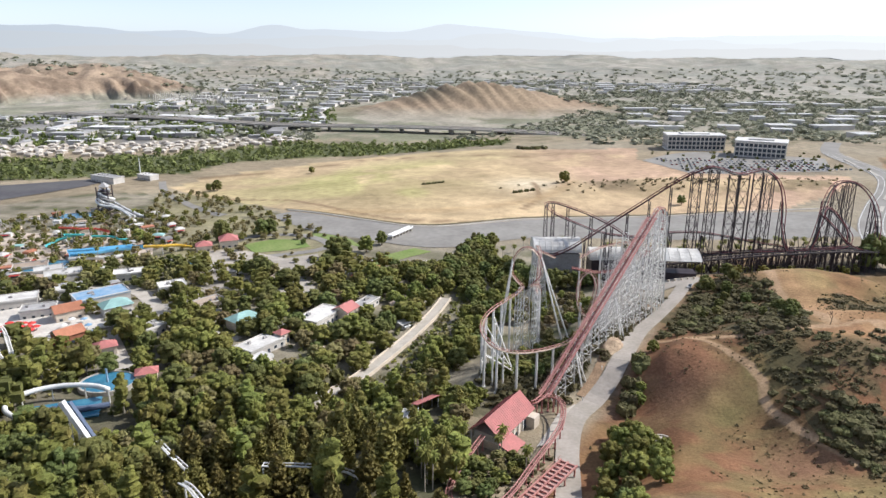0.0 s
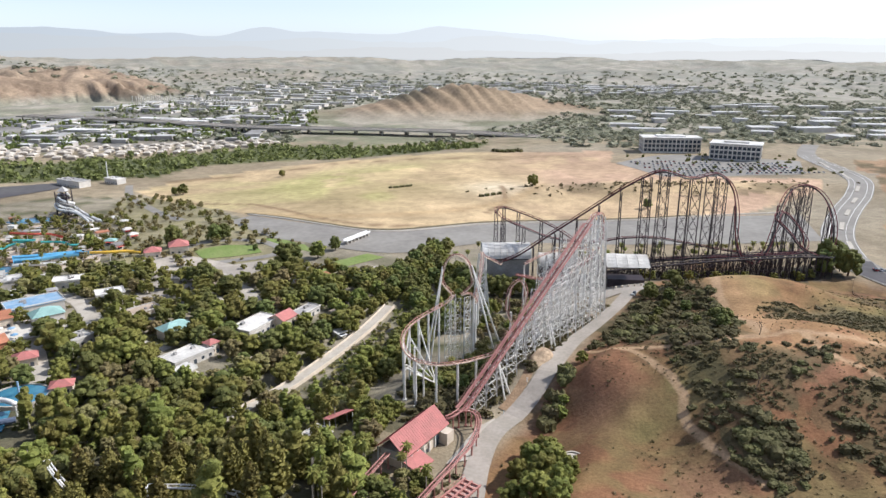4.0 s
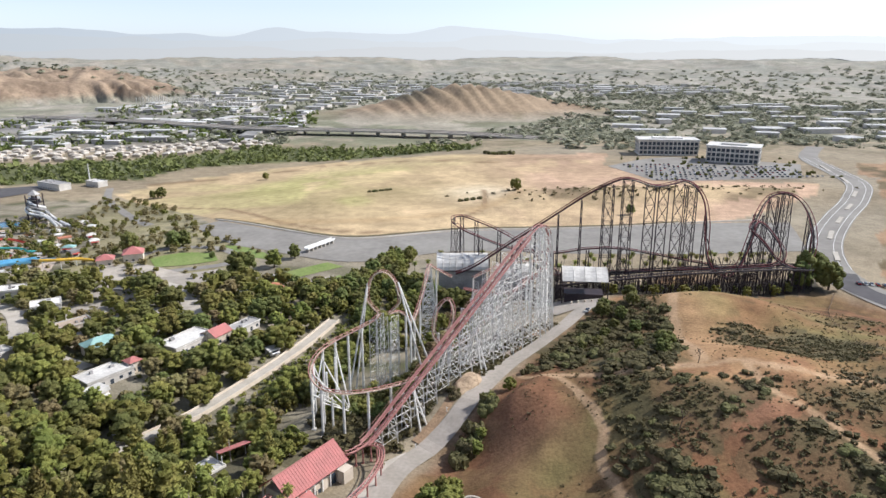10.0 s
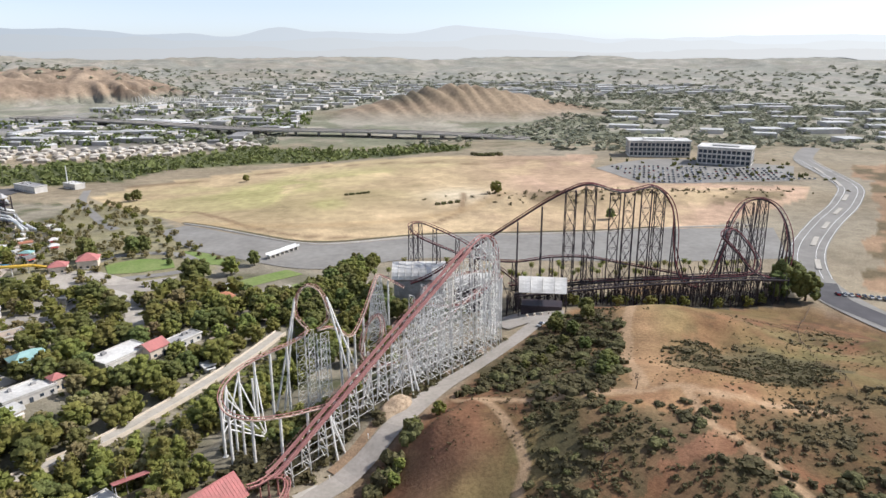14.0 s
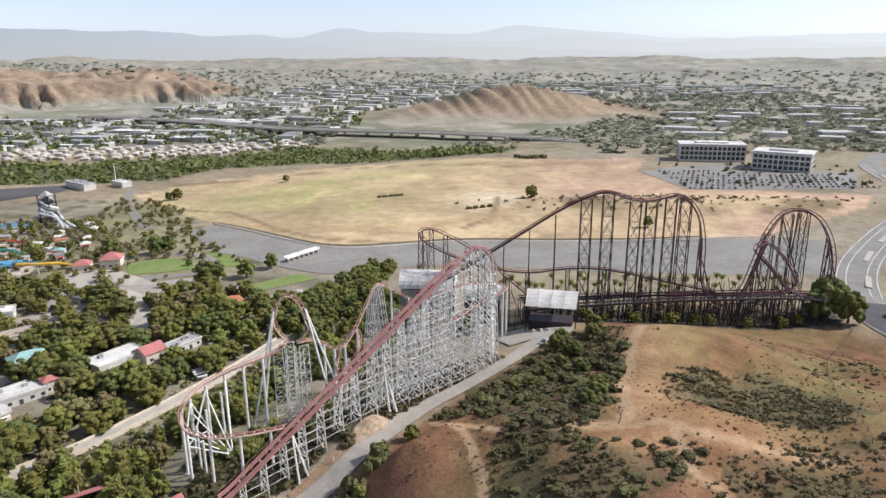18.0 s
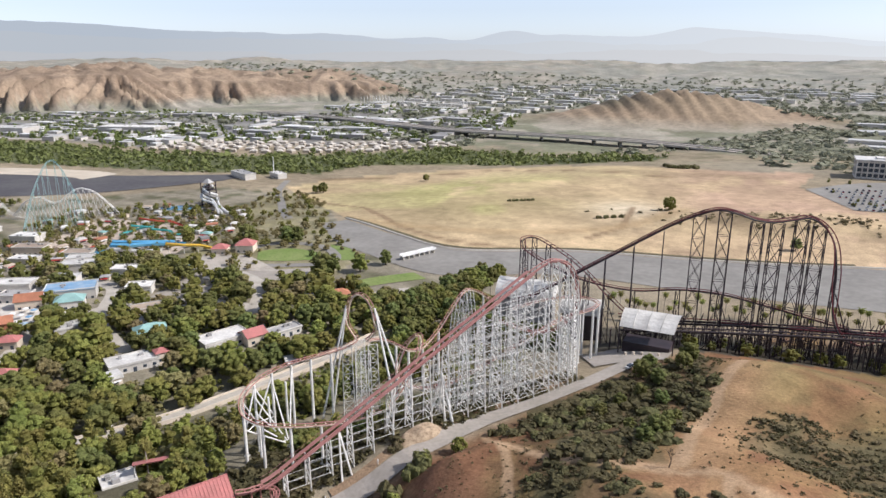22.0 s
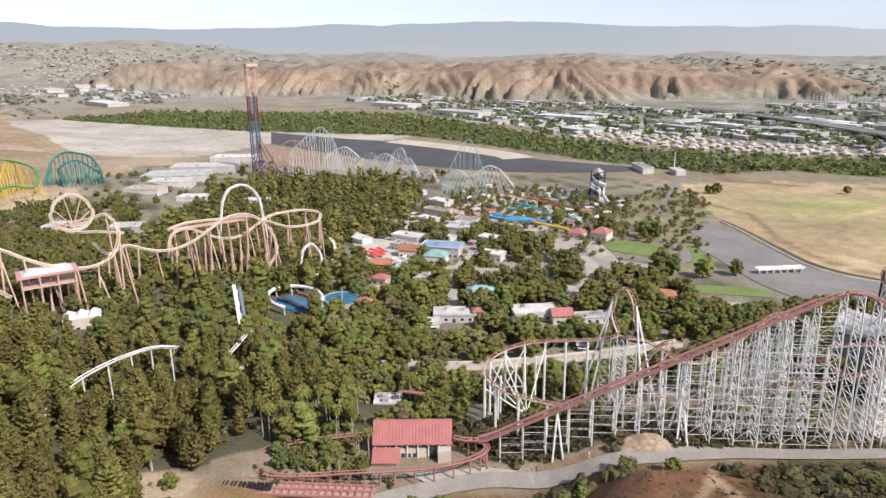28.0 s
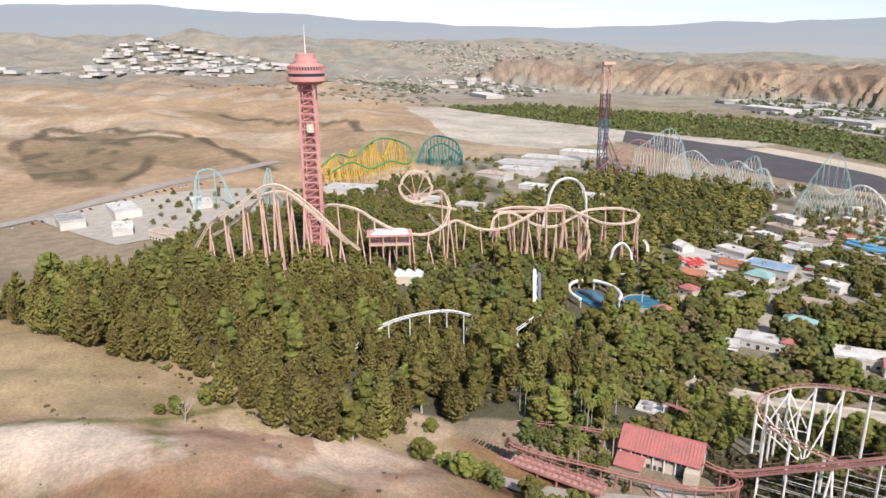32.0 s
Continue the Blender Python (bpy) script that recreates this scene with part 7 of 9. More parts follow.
patch("pavement_square", [(-205, 384), (-180, 396), (-150, 404)], [(-224, 426), (-206, 428), (-190, 428)], mat("pale_paving", (0.44, 0.39, 0.33), (0.36, 0.32, 0.27), 8, 0.9, 0.15), "pale paved square beside the lawns", "pavement", 0.3, 16, 10)
patch("pavement_food_court", [(-226, 272), (-222, 290), (-214, 306)], [(-326, 300), (-308, 326), (-284, 344)], mat("court_paving", (0.60, 0.56, 0.50), (0.50, 0.46, 0.41), 7, 0.9, 0.12), "pale paved food court", "pavement", 0.35, 20, 14)
patch("pavement_water_park", [(-244, 416), (-262, 460), (-290, 520)], [(-330, 388), (-400, 450), (-430, 540)], mat("warm_paving", (0.56, 0.47, 0.38), (0.44, 0.36, 0.29), 9, 0.9, 0.2), "warm sandy paving of the water park", "pavement", 0.3, 30, 24)
def sand_heap(x, y, length, width, tall, turn):
    """A heap of loose pale soil with a worn, lumpy top."""
    b, n, c, q = Build(), 22, math.cos(turn), math.sin(turn)
    for i in range(n + 1):
        for j in range(n + 1):
            u, w = 2 * i / n - 1, 2 * j / n - 1
            px, py = x + u * length * c - w * width * q, y + u * length * q + w * width * c
            f = max(0.0, 1 - u * u - w * w) ** 0.8
            lump = 0.75 + 0.5 * float(grain(np.float64(px), np.float64(py), 2.6, 33))
            b.v.append((px, py, ground_at(px, py) - 0.35 + (tall + 0.35) * f * lump))
    b.f = [(i * (n + 1) + j, (i + 1) * (n + 1) + j, (i + 1) * (n + 1) + j + 1, i * (n + 1) + j + 1) for i in range(n) for j in range(n)]
    return tagged(part("mound", b, SAND_HEAP, smooth=True), "sandy soil heap with dry scrub below the lift", "mound", kind="structure")


SAND_HEAP = mat("pale_heap_soil", (0.42, 0.32, 0.22), (0.27, 0.195, 0.13), 1.2, 0.95, 0.35)
sand_heap(14.4, 226.6, 8.5, 3.9, 3.0, 0.93)
for x, y, tall in ((10.2, 219.2, 3.0), (8.9, 217.6, 2.2), (20.5, 233.6, 1.4), (18.6, 231.5, 1.1), (12.8, 225.9, 0.9), (24.5, 240.6, 1.2)):
    plant("scrub", x, y, tall, 0.8, ground_at(x, y) + (1.6 if tall == 0.9 else 0))
strip("verge", [(-3, 201), (5.5, 212), (13.5, 227), (24, 245), (38, 266), (52, 288)], 3.6, DIRT, "bare orange dirt verge below the coaster", "verge", 0.3, 3)
# motorway on a viaduct
MOTORWAY = [(-900, 1500), (-650, 1420), (-420, 1310), (-316, 1272), (16, 1206), (273, 1057), (570, 897), (920, 700), (1300, 480)]
strip("road_motorway", MOTORWAY, 34, ROAD, "pale motorway deck crossing the river", "motorway", 0, 25, over=-2.6)
for w in (-17, 17, 0):
    pts = spline([(x, y, 0) for x, y in MOTORWAY], 25)
    b = Build()
    for i in range(len(pts)):
        d = (pts[min(i + 1, len(pts) - 1)] - pts[max(i - 1, 0)]).normalized()
        x, y = pts[i].x - d.y * w, pts[i].y + d.x * w
        b.v += [(x, y, -4.4 if w else -2.8), (x, y, -1.4), (x - d.y * 0.6, y + d.x * 0.6, -1.4), (x - d.y * 0.6, y + d.x * 0.6, -4.4 if w else -2.8)]
    b.f = [(4 * i + k, 4 * i + 4 + k, 4 * i + 4 + (k + 1) % 4, 4 * i + (k + 1) % 4) for i in range(len(pts) - 1) for k in range(4)]
    tagged(part("wall_motorway", b, CONCRETE), "concrete parapet of the motorway", "parapet", kind="structure")
for i, p in enumerate(spline([(x, y, 0) for x, y in MOTORWAY], 42)):
    tagged(part("trim_pier", Build().box(p.x, p.y, ground_at(p.x, p.y) - 2, 2.2, 16, -2.8 - ground_at(p.x, p.y) + 2, 24), CONCRETE), "motorway pier", "pier", kind="structure")


# ---- park buildings ----
def roof_on(owner, style, x, y, z, w, d, turn):
    form, colour = style.split("_") if "_" in style else (style, "white")
    m = {"white": WHITE_ROOF, "red": RED_ROOF, "teal": TEAL_ROOF, "grey": GREY_ROOF, "brown": TERRACOTTA, "blue": BLUE_ROOF, "tan": TAN_ROOF}[colour]
    c, s = math.cos(radians(turn)), math.sin(radians(turn))

    def at(u, v, h):
        return (x + u * c - v * s, y + u * s + v * c, z + h)
    if form == "flat":
        b = Build().box(x, y, z, w + 0.8, d + 0.8, 0.35, turn)
        part("roof", b, m, owner)
        for u, v, a, e in ((0, d / 2 + 0.25, w + 0.8, 0.3), (0, -d / 2 - 0.25, w + 0.8, 0.3), (w / 2 + 0.25, 0, 0.3, d + 0.2), (-w / 2 - 0.25, 0, 0.3, d + 0.2)):
            q = at(u, v, 0.354)
            part("parapet", Build().box(q[0], q[1], q[2], a, e, 0.5, turn), PALE_WALL, owner)
        for k in range(int(rng.integers(1, 5))):
            q = at(rng.uniform(-0.35, 0.35) * w, rng.uniform(-0.35, 0.35) * d, 0.354)
            part("roof_unit", Build().box(q[0], q[1], q[2], rng.uniform(1, 2.4), rng.uniform(1, 2), rng.uniform(0.7, 1.4), turn, 0.92), GREY_ROOF, owner)
    elif form == "gable":
        h, o = d * 0.28, 0.6
        v = [at(-w / 2 - o, -d / 2 - o, -0.2), at(w / 2 + o, -d / 2 - o, -0.2), at(w / 2 + o, 0, h), at(-w / 2 - o, 0, h), at(-w / 2 - o, d / 2 + o, -0.2), at(w / 2 + o, d / 2 + o, -0.2)]
        low = [(a, b2, c2 - 0.25) for a, b2, c2 in v]
        part("roof", Build().add(v + low, [(0, 1, 2, 3), (3, 2, 5, 4), (6, 9, 8, 7), (9, 10, 11, 8), (0, 6, 7, 1), (4, 5, 11, 10), (0, 3, 9, 6), (3, 4, 10, 9), (1, 7, 8, 2), (2, 8, 11, 5)]), m, owner)
        for e in (-w / 2, w / 2):
            part("gable_wall", Build().add([at(e, -d / 2, -0.1), at(e, d / 2, -0.1), at(e, 0, h - 0.35), at(e * 0.97, -d / 2, -0.1), at(e * 0.97, d / 2, -0.1), at(e * 0.97, 0, h - 0.35)], [(0, 1, 2), (5, 4, 3), (0, 3, 4, 1), (1, 4, 5, 2), (2, 5, 3, 0)]), CREAM_WALL, owner)
    elif form == "hip":
        h, o = min(w, d) * 0.32, 0.7
        r = max(0.4, w / 2 - d / 2)
        v = [at(-w / 2 - o, -d / 2 - o, 0), at(w / 2 + o, -d / 2 - o, 0), at(w / 2 + o, d / 2 + o, 0), at(-w / 2 - o, d / 2 + o, 0), at(-r, 0, h), at(r, 0, h)]
        part("roof", Build().add(v, [(0, 1, 5, 4), (1, 2, 5), (2, 3, 4, 5), (3, 0, 4), (3, 2, 1, 0)]), m, owner)
    else:
        for k in (-1, 0, 1):
            q = at(k * w / 3, 0, 0)
            part("tent_roof", Build().box(q[0], q[1], q[2], w / 3 - 0.1, d, 2.8, turn, 0.04), PAINT, owner)


def building(x, y, w, d, h, turn, style, wall, label, name="park_building"):
    z = min(ground_at(x + a * w / 2, y + b * d / 2) for a in (-1, 1) for b in (-1, 1)) - 0.3
    ob = thing(name, (x, y, z), label, "building")
    body = part("wall", Build().box(x, y, z, w, d, h, turn), wall, ob)
    roof_on(ob, style, x, y, z + h, w, d, turn)
    c, s = math.cos(radians(turn)), math.sin(radians(turn))
    n = max(2, min(int(w / 3.5), 9))
    for side in (-1, 1):
        for k in range(n):
            u = (k + 0.5) / n * w - w / 2
            v = side * (d / 2 + 0.03)
            door = k == n // 2 and side == -1
            part("door" if door else "window", Build().box(x + u * c - v * s, y + u * s + v * c, z + (0.3 if door else 1.3), 1.5, 0.1, 2.2 if door else 1.3, turn), GLASS, body)
    return ob


for row in BUILDINGS:
    building(*row)

# red-roofed coaster station
ob = thing("coaster_station", (-34, 177, ground_at(-34, 177)), "coaster station with a red metal gable roof", "station")
ax, ay = 0.562, 0.827
def sta(u, v, z):
    """u along the ridge from its middle, v towards the road."""
    return (-34.2 + u * ax + v * ay, 177.3 + u * ay - v * ax, z)
L, W = 12.2, 5.9
roof = part("roof", Build().add([sta(-L, W, 20.6), sta(L, W, 20.6), sta(L, 0, 25.6), sta(-L, 0, 25.6), sta(-L, -W, 20.6), sta(L, -W, 20.6)] + [sta(-L, W, 20.3), sta(L, W, 20.3), sta(L, 0, 25.3), sta(-L, 0, 25.3), sta(-L, -W, 20.3), sta(L, -W, 20.3)], [(0, 1, 2, 3), (3, 2, 5, 4), (6, 9, 8, 7), (9, 10, 11, 8), (0, 6, 7, 1), (4, 5, 11, 10), (0, 3, 9, 6), (3, 4, 10, 9), (1, 7, 8, 2), (2, 8, 11, 5)]), RED_ROOF, ob)
for k in range(25):
    u = -L + 2 * L * k / 24
    for side in (-1, 1):
        part("seam", Build().beam(sta(u, side * W, 20.68), sta(u, 0, 25.68), 0.06, 3), RED_ROOF, roof)
part("ridge_cap", Build().beam(sta(-L, 0, 25.7), sta(L, 0, 25.7), 0.16, 6), RED_ROOF, roof)
g = 14.0
ang_st = math.degrees(math.atan2(ay, ax))
part("wall", Build().box(*sta(0, 0.2, g), 2 * L - 1.2, 2 * W - 2.4, 4.4, ang_st), CREAM_WALL, ob)
part("upper_wall", Build().box(*sta(-2.5, 0, g + 4.4), 2 * L - 7, 2 * W - 3.4, 2.4, ang_st), PALE_WALL, ob)
for k in range(9):
    part("window", Build().box(*sta(-8 + 1.9 * k, W - 1.62, g + 4.7), 1.5, 0.12, 1.1, ang_st), GLASS, ob)
for k in range(8):
    u = -L + 0.8 + (2 * L - 1.6) * k / 7
    for side in (-1, 1):
        part("post", Build().box(*sta(u, side * (W - 0.7), g), 0.35, 0.35, 6.5, ang_st), PAINT, ob)
part("lean_to_roof", Build().add([sta(-L, W - 0.8, 19.2), sta(-L + 8.5, W - 0.8, 19.2), sta(-L + 8.5, W + 4.6, 17.2), sta(-L, W + 4.6, 17.2), sta(-L, W - 0.8, 18.95), sta(-L + 8.5, W - 0.8, 18.95), sta(-L + 8.5, W + 4.6, 16.95), sta(-L, W + 4.6, 16.95)], [(3, 2, 1, 0), (4, 5, 6, 7), (0, 1, 5, 4), (2, 3, 7, 6), (1, 2, 6, 5), (3, 0, 4, 7)]), RED_ROOF, ob)
part("lean_to_wall", Build().box(*sta(-L + 4.2, W + 1.4, g), 7.4, 4.6, 3.4, ang_st), CREAM_WALL, ob)
part("stair_tower", Build().box(*sta(L - 2.5, W + 0.6, g), 4.0, 3.0, 5.4, ang_st), CREAM_WALL, ob)
part("doorway", Build().box(*sta(L - 6, W - 1.0, g), 2.4, 0.3, 4.6, ang_st), GLASS, ob)
for k in range(3):
    part("window", Build().box(*sta(-3 + 1.8 * k, W - 0.98, g + 1.6), 1.1, 0.12, 1.3, ang_st), GLASS, ob)
# brake run, transfer track and storage deck in front
brake = [(-21, 189, 21.4), (-16.6, 191.6, 21.2), (-13.4, 189.9, 21), (-12.8, 183.6, 20.8), (-15.7, 172.8, 20.7), (-21.1, 162.8, 20.6), (-27.7, 151.5, 20.6), (-35.3, 138.6, 20.5), (-41.6, 131.8, 20.5), (-48.2, 130.7, 20.5), (-52.2, 134.2, 20.6), (-52.8, 139.6, 20.7), (-50.4, 147.3, 20.9), (-46, 156.7, 21.2), (-41.5, 166, 21.4)]
track(white_coaster, spline(brake, 1.2), RED_STEEL, RED_STEEL, 1.6, 0.18, 0.5, 0.3, 1)
for k, p in enumerate(spline(brake, 4.0)):
    if ground_at(p.x, p.y) < p.z - 1.2:
        pillar(white_coaster, RED_STEEL, p.x, p.y, p.z - 0.6, 0.26)
deck = thing("storage_deck", (-21, 135, ground_at(-21, 135)), "faded pink steel storage deck for coaster trains", "deck")
dturn = 51.2
dc, ds = math.cos(radians(dturn)), math.sin(radians(dturn))
def on_deck(u, v, z):
    """u along the deck from its middle, v towards the station."""
    return (-30.4 + u * dc - v * ds, 136.4 + u * ds + v * dc, z)
for v in (-2.7, 0.2, 2.7):
    part("side_beam", Build().box(*on_deck(0, v, 19.4), 44, 0.5, 0.6, dturn), RED_STEEL, deck)
for k in range(22):
    part("cross_beam", Build().box(*on_deck(-21.6 + 2.05 * k, 0, 19.45), 0.42, 5.6, 0.4, dturn), RED_STEEL, deck)
for k in range(8):
    for v in (-2.5, 2.5):
        x, y, _ = on_deck(-21 + 6 * k, v, 0)
        part("leg", Build().box(x, y, min(ground_at(x, y), 18.9) - 1, 0.4, 0.4, 19.4 - min(ground_at(x, y), 18.9) + 1, dturn), RED_STEEL, deck)
part("deck_plate", Build().box(*on_deck(8, 0, 19.05), 28, 5.2, 0.25, dturn), mat("pink_decking", (0.50, 0.34, 0.29), (0.42, 0.25, 0.21), 3, 0.8, 0.2), deck)
for k in range(12):
    part("railing_post", Build().beam(on_deck(-21 + 3.8 * k, 2.95, 19.6), on_deck(-21 + 3.8 * k, 2.95, 20.9), 0.07, 5), RED_STEEL, deck)
part("railing", Build().beam(on_deck(-22, 2.95, 20.9), on_deck(22, 2.95, 20.9), 0.07, 5), RED_STEEL, deck)
train = thing("coaster_train", on_deck(-14, 0, 19.7), "parked dark coaster train on the storage deck", "coaster train")
for k in range(7):
    u = -6.5 + 2.4 * k
    x, y, _ = on_deck(u - 15.5, 0, 0)
    car = part("car", Build().box(x, y, 19.7, 2.2, 2.7, 0.8, dturn, 0.9), DARK_STEEL, train)
    for s in (-0.5, 0.5):
        part("seat", Build().box(x + s * math.cos(radians(dturn)), y + s * math.sin(radians(dturn)), 20.5, 0.55, 2.3, 0.6, dturn, 0.8), RUBBER, car)
part("deck_floor", Build().box(*on_deck(-14.2, 0, 19.15), 16, 5.0, 0.5, dturn), CONCRETE, deck)

shelter = thing("queue_shelter", (-60, 194, ground_at(-60, 194)), "red metal shelter roof on posts by the station", "shelter")
sz = ground_at(-60, 194)
part("roof", Build().add([(-65.2, 191.6, sz + 4.4), (-57.4, 198.2, sz + 4.4), (-54.8, 195.2, sz + 5.6), (-62.6, 188.6, sz + 5.6), (-65.2, 191.6, sz + 4.2), (-57.4, 198.2, sz + 4.2), (-54.8, 195.2, sz + 5.4), (-62.6, 188.6, sz + 5.4)], [(0, 1, 2, 3)[::-1], (4, 5, 6, 7), (0, 4, 5, 1), (1, 5, 6, 2), (2, 6, 7, 3), (3, 7, 4, 0)]), RED_ROOF, shelter)
for px, py in ((-64.6, 191.6), (-57.6, 197.6), (-55.4, 195.2), (-62.4, 189.2)):
    part("post", Build().beam((px, py, sz - 0.5), (px, py, sz + 4.4), 0.14, 6), PAINT, shelter)

# dark coaster's station roofs
def barrel(owner, x, y, z, w, d, h, turn, m, ribs=9):
    """A vaulted sheet roof with ribs."""
    c, s = math.cos(radians(turn)), math.sin(radians(turn))
    def row(u, k, lift):
        a = math.pi * (0.04 + 0.92 * k / 12)
        v, q = -d / 2 * math.cos(a), h * math.sin(a) + lift
        return (x + u * c - v * s, y + u * s + v * c, z + q)
    b = Build()
    for u in (-w / 2, w / 2):
        b.v += [row(u, k, 0) for k in range(13)]
    b.f = [(k, k + 1, 14 + k, 13 + k)[::-1] for k in range(12)] + [tuple(range(13)), tuple(range(13, 26))[::-1]]
    part("vault", b, m, owner, smooth=False)
    for i in range(ribs):
        u = -w / 2 + w * i / (ribs - 1)
        part("rib", Build().tube([row(u, k, 0.06) for k in range(13)], 0.14, 4), PALE_WALL, owner)


hangar = thing("station_hall", (16, 367, ground_at(16, 367)), "white vaulted station hall on dark walls", "station")
part("wall", Build().box(16, 367, ground_at(16, 367) - 0.3, 26, 15, 17.3, 0), GREY_ROOF, hangar)
barrel(hangar, 16, 367, 22, 28, 17, 8.2, 0, WHITE_ROOF)
hangar2 = thing("station_hall", (44, 362, ground_at(44, 362)), "white vaulted hall beside the dark coaster", "station")
part("wall", Build().box(44, 362, ground_at(44, 362) - 0.3, 17, 11, 14, 0), DARK_STEEL, hangar2)
barrel(hangar2, 44, 362, 18.5, 19, 12.5, 7, 0, WHITE_ROOF, 6)
canopy = thing("queue_canopy", (76, 329, ground_at(76, 329)), "white canvas canopy over a dark queue hall", "canopy")
c0 = [(64.5, 325, 28.6), (86, 320.5, 29.4), (88.5, 336.5, 32), (65.5, 335.5, 33.2)]
cv = [Vector(q) for q in c0]
b = Build()
for i in range(9):
    for k in range(6):
        p = cv[0].lerp(cv[1], i / 8).lerp(cv[3].lerp(cv[2], i / 8), k / 5)
        b.v.append((p.x, p.y, p.z + 1.2 * math.sin(math.pi * k / 5) * (0.75 + 0.25 * abs(math.cos(math.pi * i / 2)))))
b.f = [(i * 6 + k, (i + 1) * 6 + k, (i + 1) * 6 + k + 1, i * 6 + k + 1) for i in range(8) for k in range(5)]
part("canvas", b, WHITE_ROOF, canopy)
for i in range(0, 9, 2):
    part("rib", Build().tube([Vector(b.v[i * 6 + k]) + Vector((0, 0, 0.08)) for k in range(6)], 0.12, 4), PALE_WALL, canopy)
part("hall", Build().box(76, 330, ground_at(76, 330) - 1, 19, 9, 22.5 - ground_at(76, 330), -8), DARK_STEEL, canopy)
for q in c0:
    part("post", Build().beam((q[0], q[1], ground_at(q[0], q[1]) - 0.3), q, 0.25, 6), DARK_STEEL, canopy)
for k in range(5):
    x, y = 68 + 3.2 * k, 318.5 - 0.4 * k
    tagged(part("bin", Build().ring(x, y, ground_at(x, y) + 0.3, [(0.5, 0), (0.55, 1.1), (0.4, 1.4)], 10), CREAM_WALL), "pale round bin in the paved yard", "bin", "bins in the yard")

# small white footbridge on piers by the lot
bridge = thing("footbridge", (-80, 464, ground_at(-80, 464)), "low white footbridge on short piers", "bridge")
part("deck", Build().box(-80.5, 464, 7.6, 29, 3.2, 0.7, 60), PAINT, bridge)
for k in range(7):
    u = -13 + 4.3 * k
    part("pier", Build().box(-80.5 + u * 0.5, 464 + u * 0.866, ground_at(-80, 464) - 0.4, 1.0, 2.6, 3.2, 60), CONCRETE, bridge)
for v in (-1.5, 1.5):
    part("railing", Build().box(-80.5 - v * 0.866, 464 + v * 0.5, 8.3, 29, 0.15, 1.0, 60), PAINT, bridge)

# pools, slides and flume
def pool(name, x, y, rx, ry, label, depth=1.0, turn=0.0):
    ob = thing(name, (x, y, ground_at(x, y)), label, "pool")
    z = max(ground_at(x + a, y + b) for a in (-rx, rx) for b in (-ry, ry)) + 0.2
    c, s = math.cos(radians(turn)), math.sin(radians(turn))
    def oval(f, h, n=28):
        return [(x + f * rx * math.cos(a) * c - f * ry * math.sin(a) * s, y + f * rx * math.cos(a) * s + f * ry * math.sin(a) * c, h) for a in [2 * math.pi * k / n for k in range(n)]]
    part("water", Build().add(oval(1, z + depth - 0.3), [tuple(range(28))]), WATER, ob)
    rim = oval(1.0, z - 1.5) + oval(1.0, z + depth) + oval(1.08, z + depth) + oval(1.1, z - 1.5)
    part("rim", Build().add(rim, [(r * 28 + k, r * 28 + (k + 1) % 28, (r + 1) * 28 + (k + 1) % 28, (r + 1) * 28 + k) for r in range(3) for k in range(28)]), CONCRETE, ob)
    return ob


ride = pool("boat_pool", -189, 229, 10.5, 9, "round blue boat pool with a pale rim", 1.6)
part("centre_post", Build().beam((-189, 229, 8), (-189, 229, 14), 0.4, 8), BLUE_ROOF, ride)
pool("lagoon", -385, 594, 22, 12, "turquoise water-park lagoon with a pale rim", 0.4, 20)
pool("lagoon", -314, 412, 16, 10, "pale turquoise splash pool with white rim", 0.4, 40)
pool("lagoon", -292, 400, 12, 6, "long turquoise splash pool with white rim", 0.4, 40)
pool("lagoon", -212, 393, 9, 5, "small turquoise pool among lanes", 0.4, 40)
BLUE_SLIDE = mat("blue_slide", (0.10, 0.33, 0.55), (0.16, 0.42, 0.6), 5, 0.35, 0.08)
YELLOW_SLIDE = mat("yellow_slide", (0.72, 0.48, 0.08), None, 5, 0.4, 0.08)
TEAL_SLIDE = mat("teal_slide", (0.08, 0.40, 0.40), None, 5, 0.4, 0.08)
RED_SLIDE = mat("red_slide", (0.5, 0.1, 0.07), None, 5, 0.4, 0.08)


def slide(line, m, label, r=0.9):
    x, y = line[0][0], line[0][1]
    ob = thing("water_slide", (x, y, ground_at(x, y)), label, "water slide", "water slides")
    pts = spline([(a, b2, ground_at(a, b2) + c2) for a, b2, c2 in line], 2.2)
    b = Build()
    for i, p in enumerate(pts):
        d = (pts[min(i + 1, len(pts) - 1)] - pts[max(i - 1, 0)])
        d = Vector((d.x, d.y, 0)).normalized()
        side = Vector((-d.y, d.x, 0))
        for k in range(7):
            a = math.pi * k / 6
            b.v.append(p + side * r * math.cos(a) - Vector((0, 0, r * math.sin(a))))
    b.f = [(i * 7 + k, (i + 1) * 7 + k, (i + 1) * 7 + k + 1, i * 7 + k + 1) for i in range(len(pts) - 1) for k in range(6)]
    part("chute", b, m, ob)
    for k in range(1, len(pts), 4):
        p = pts[k]
        if p.z - ground_at(p.x, p.y) > 2:
            part("post", Build().beam((p.x, p.y, ground_at(p.x, p.y) - 0.3), (p.x, p.y, p.z - r), 0.2, 5), WHITE_STEEL, ob)


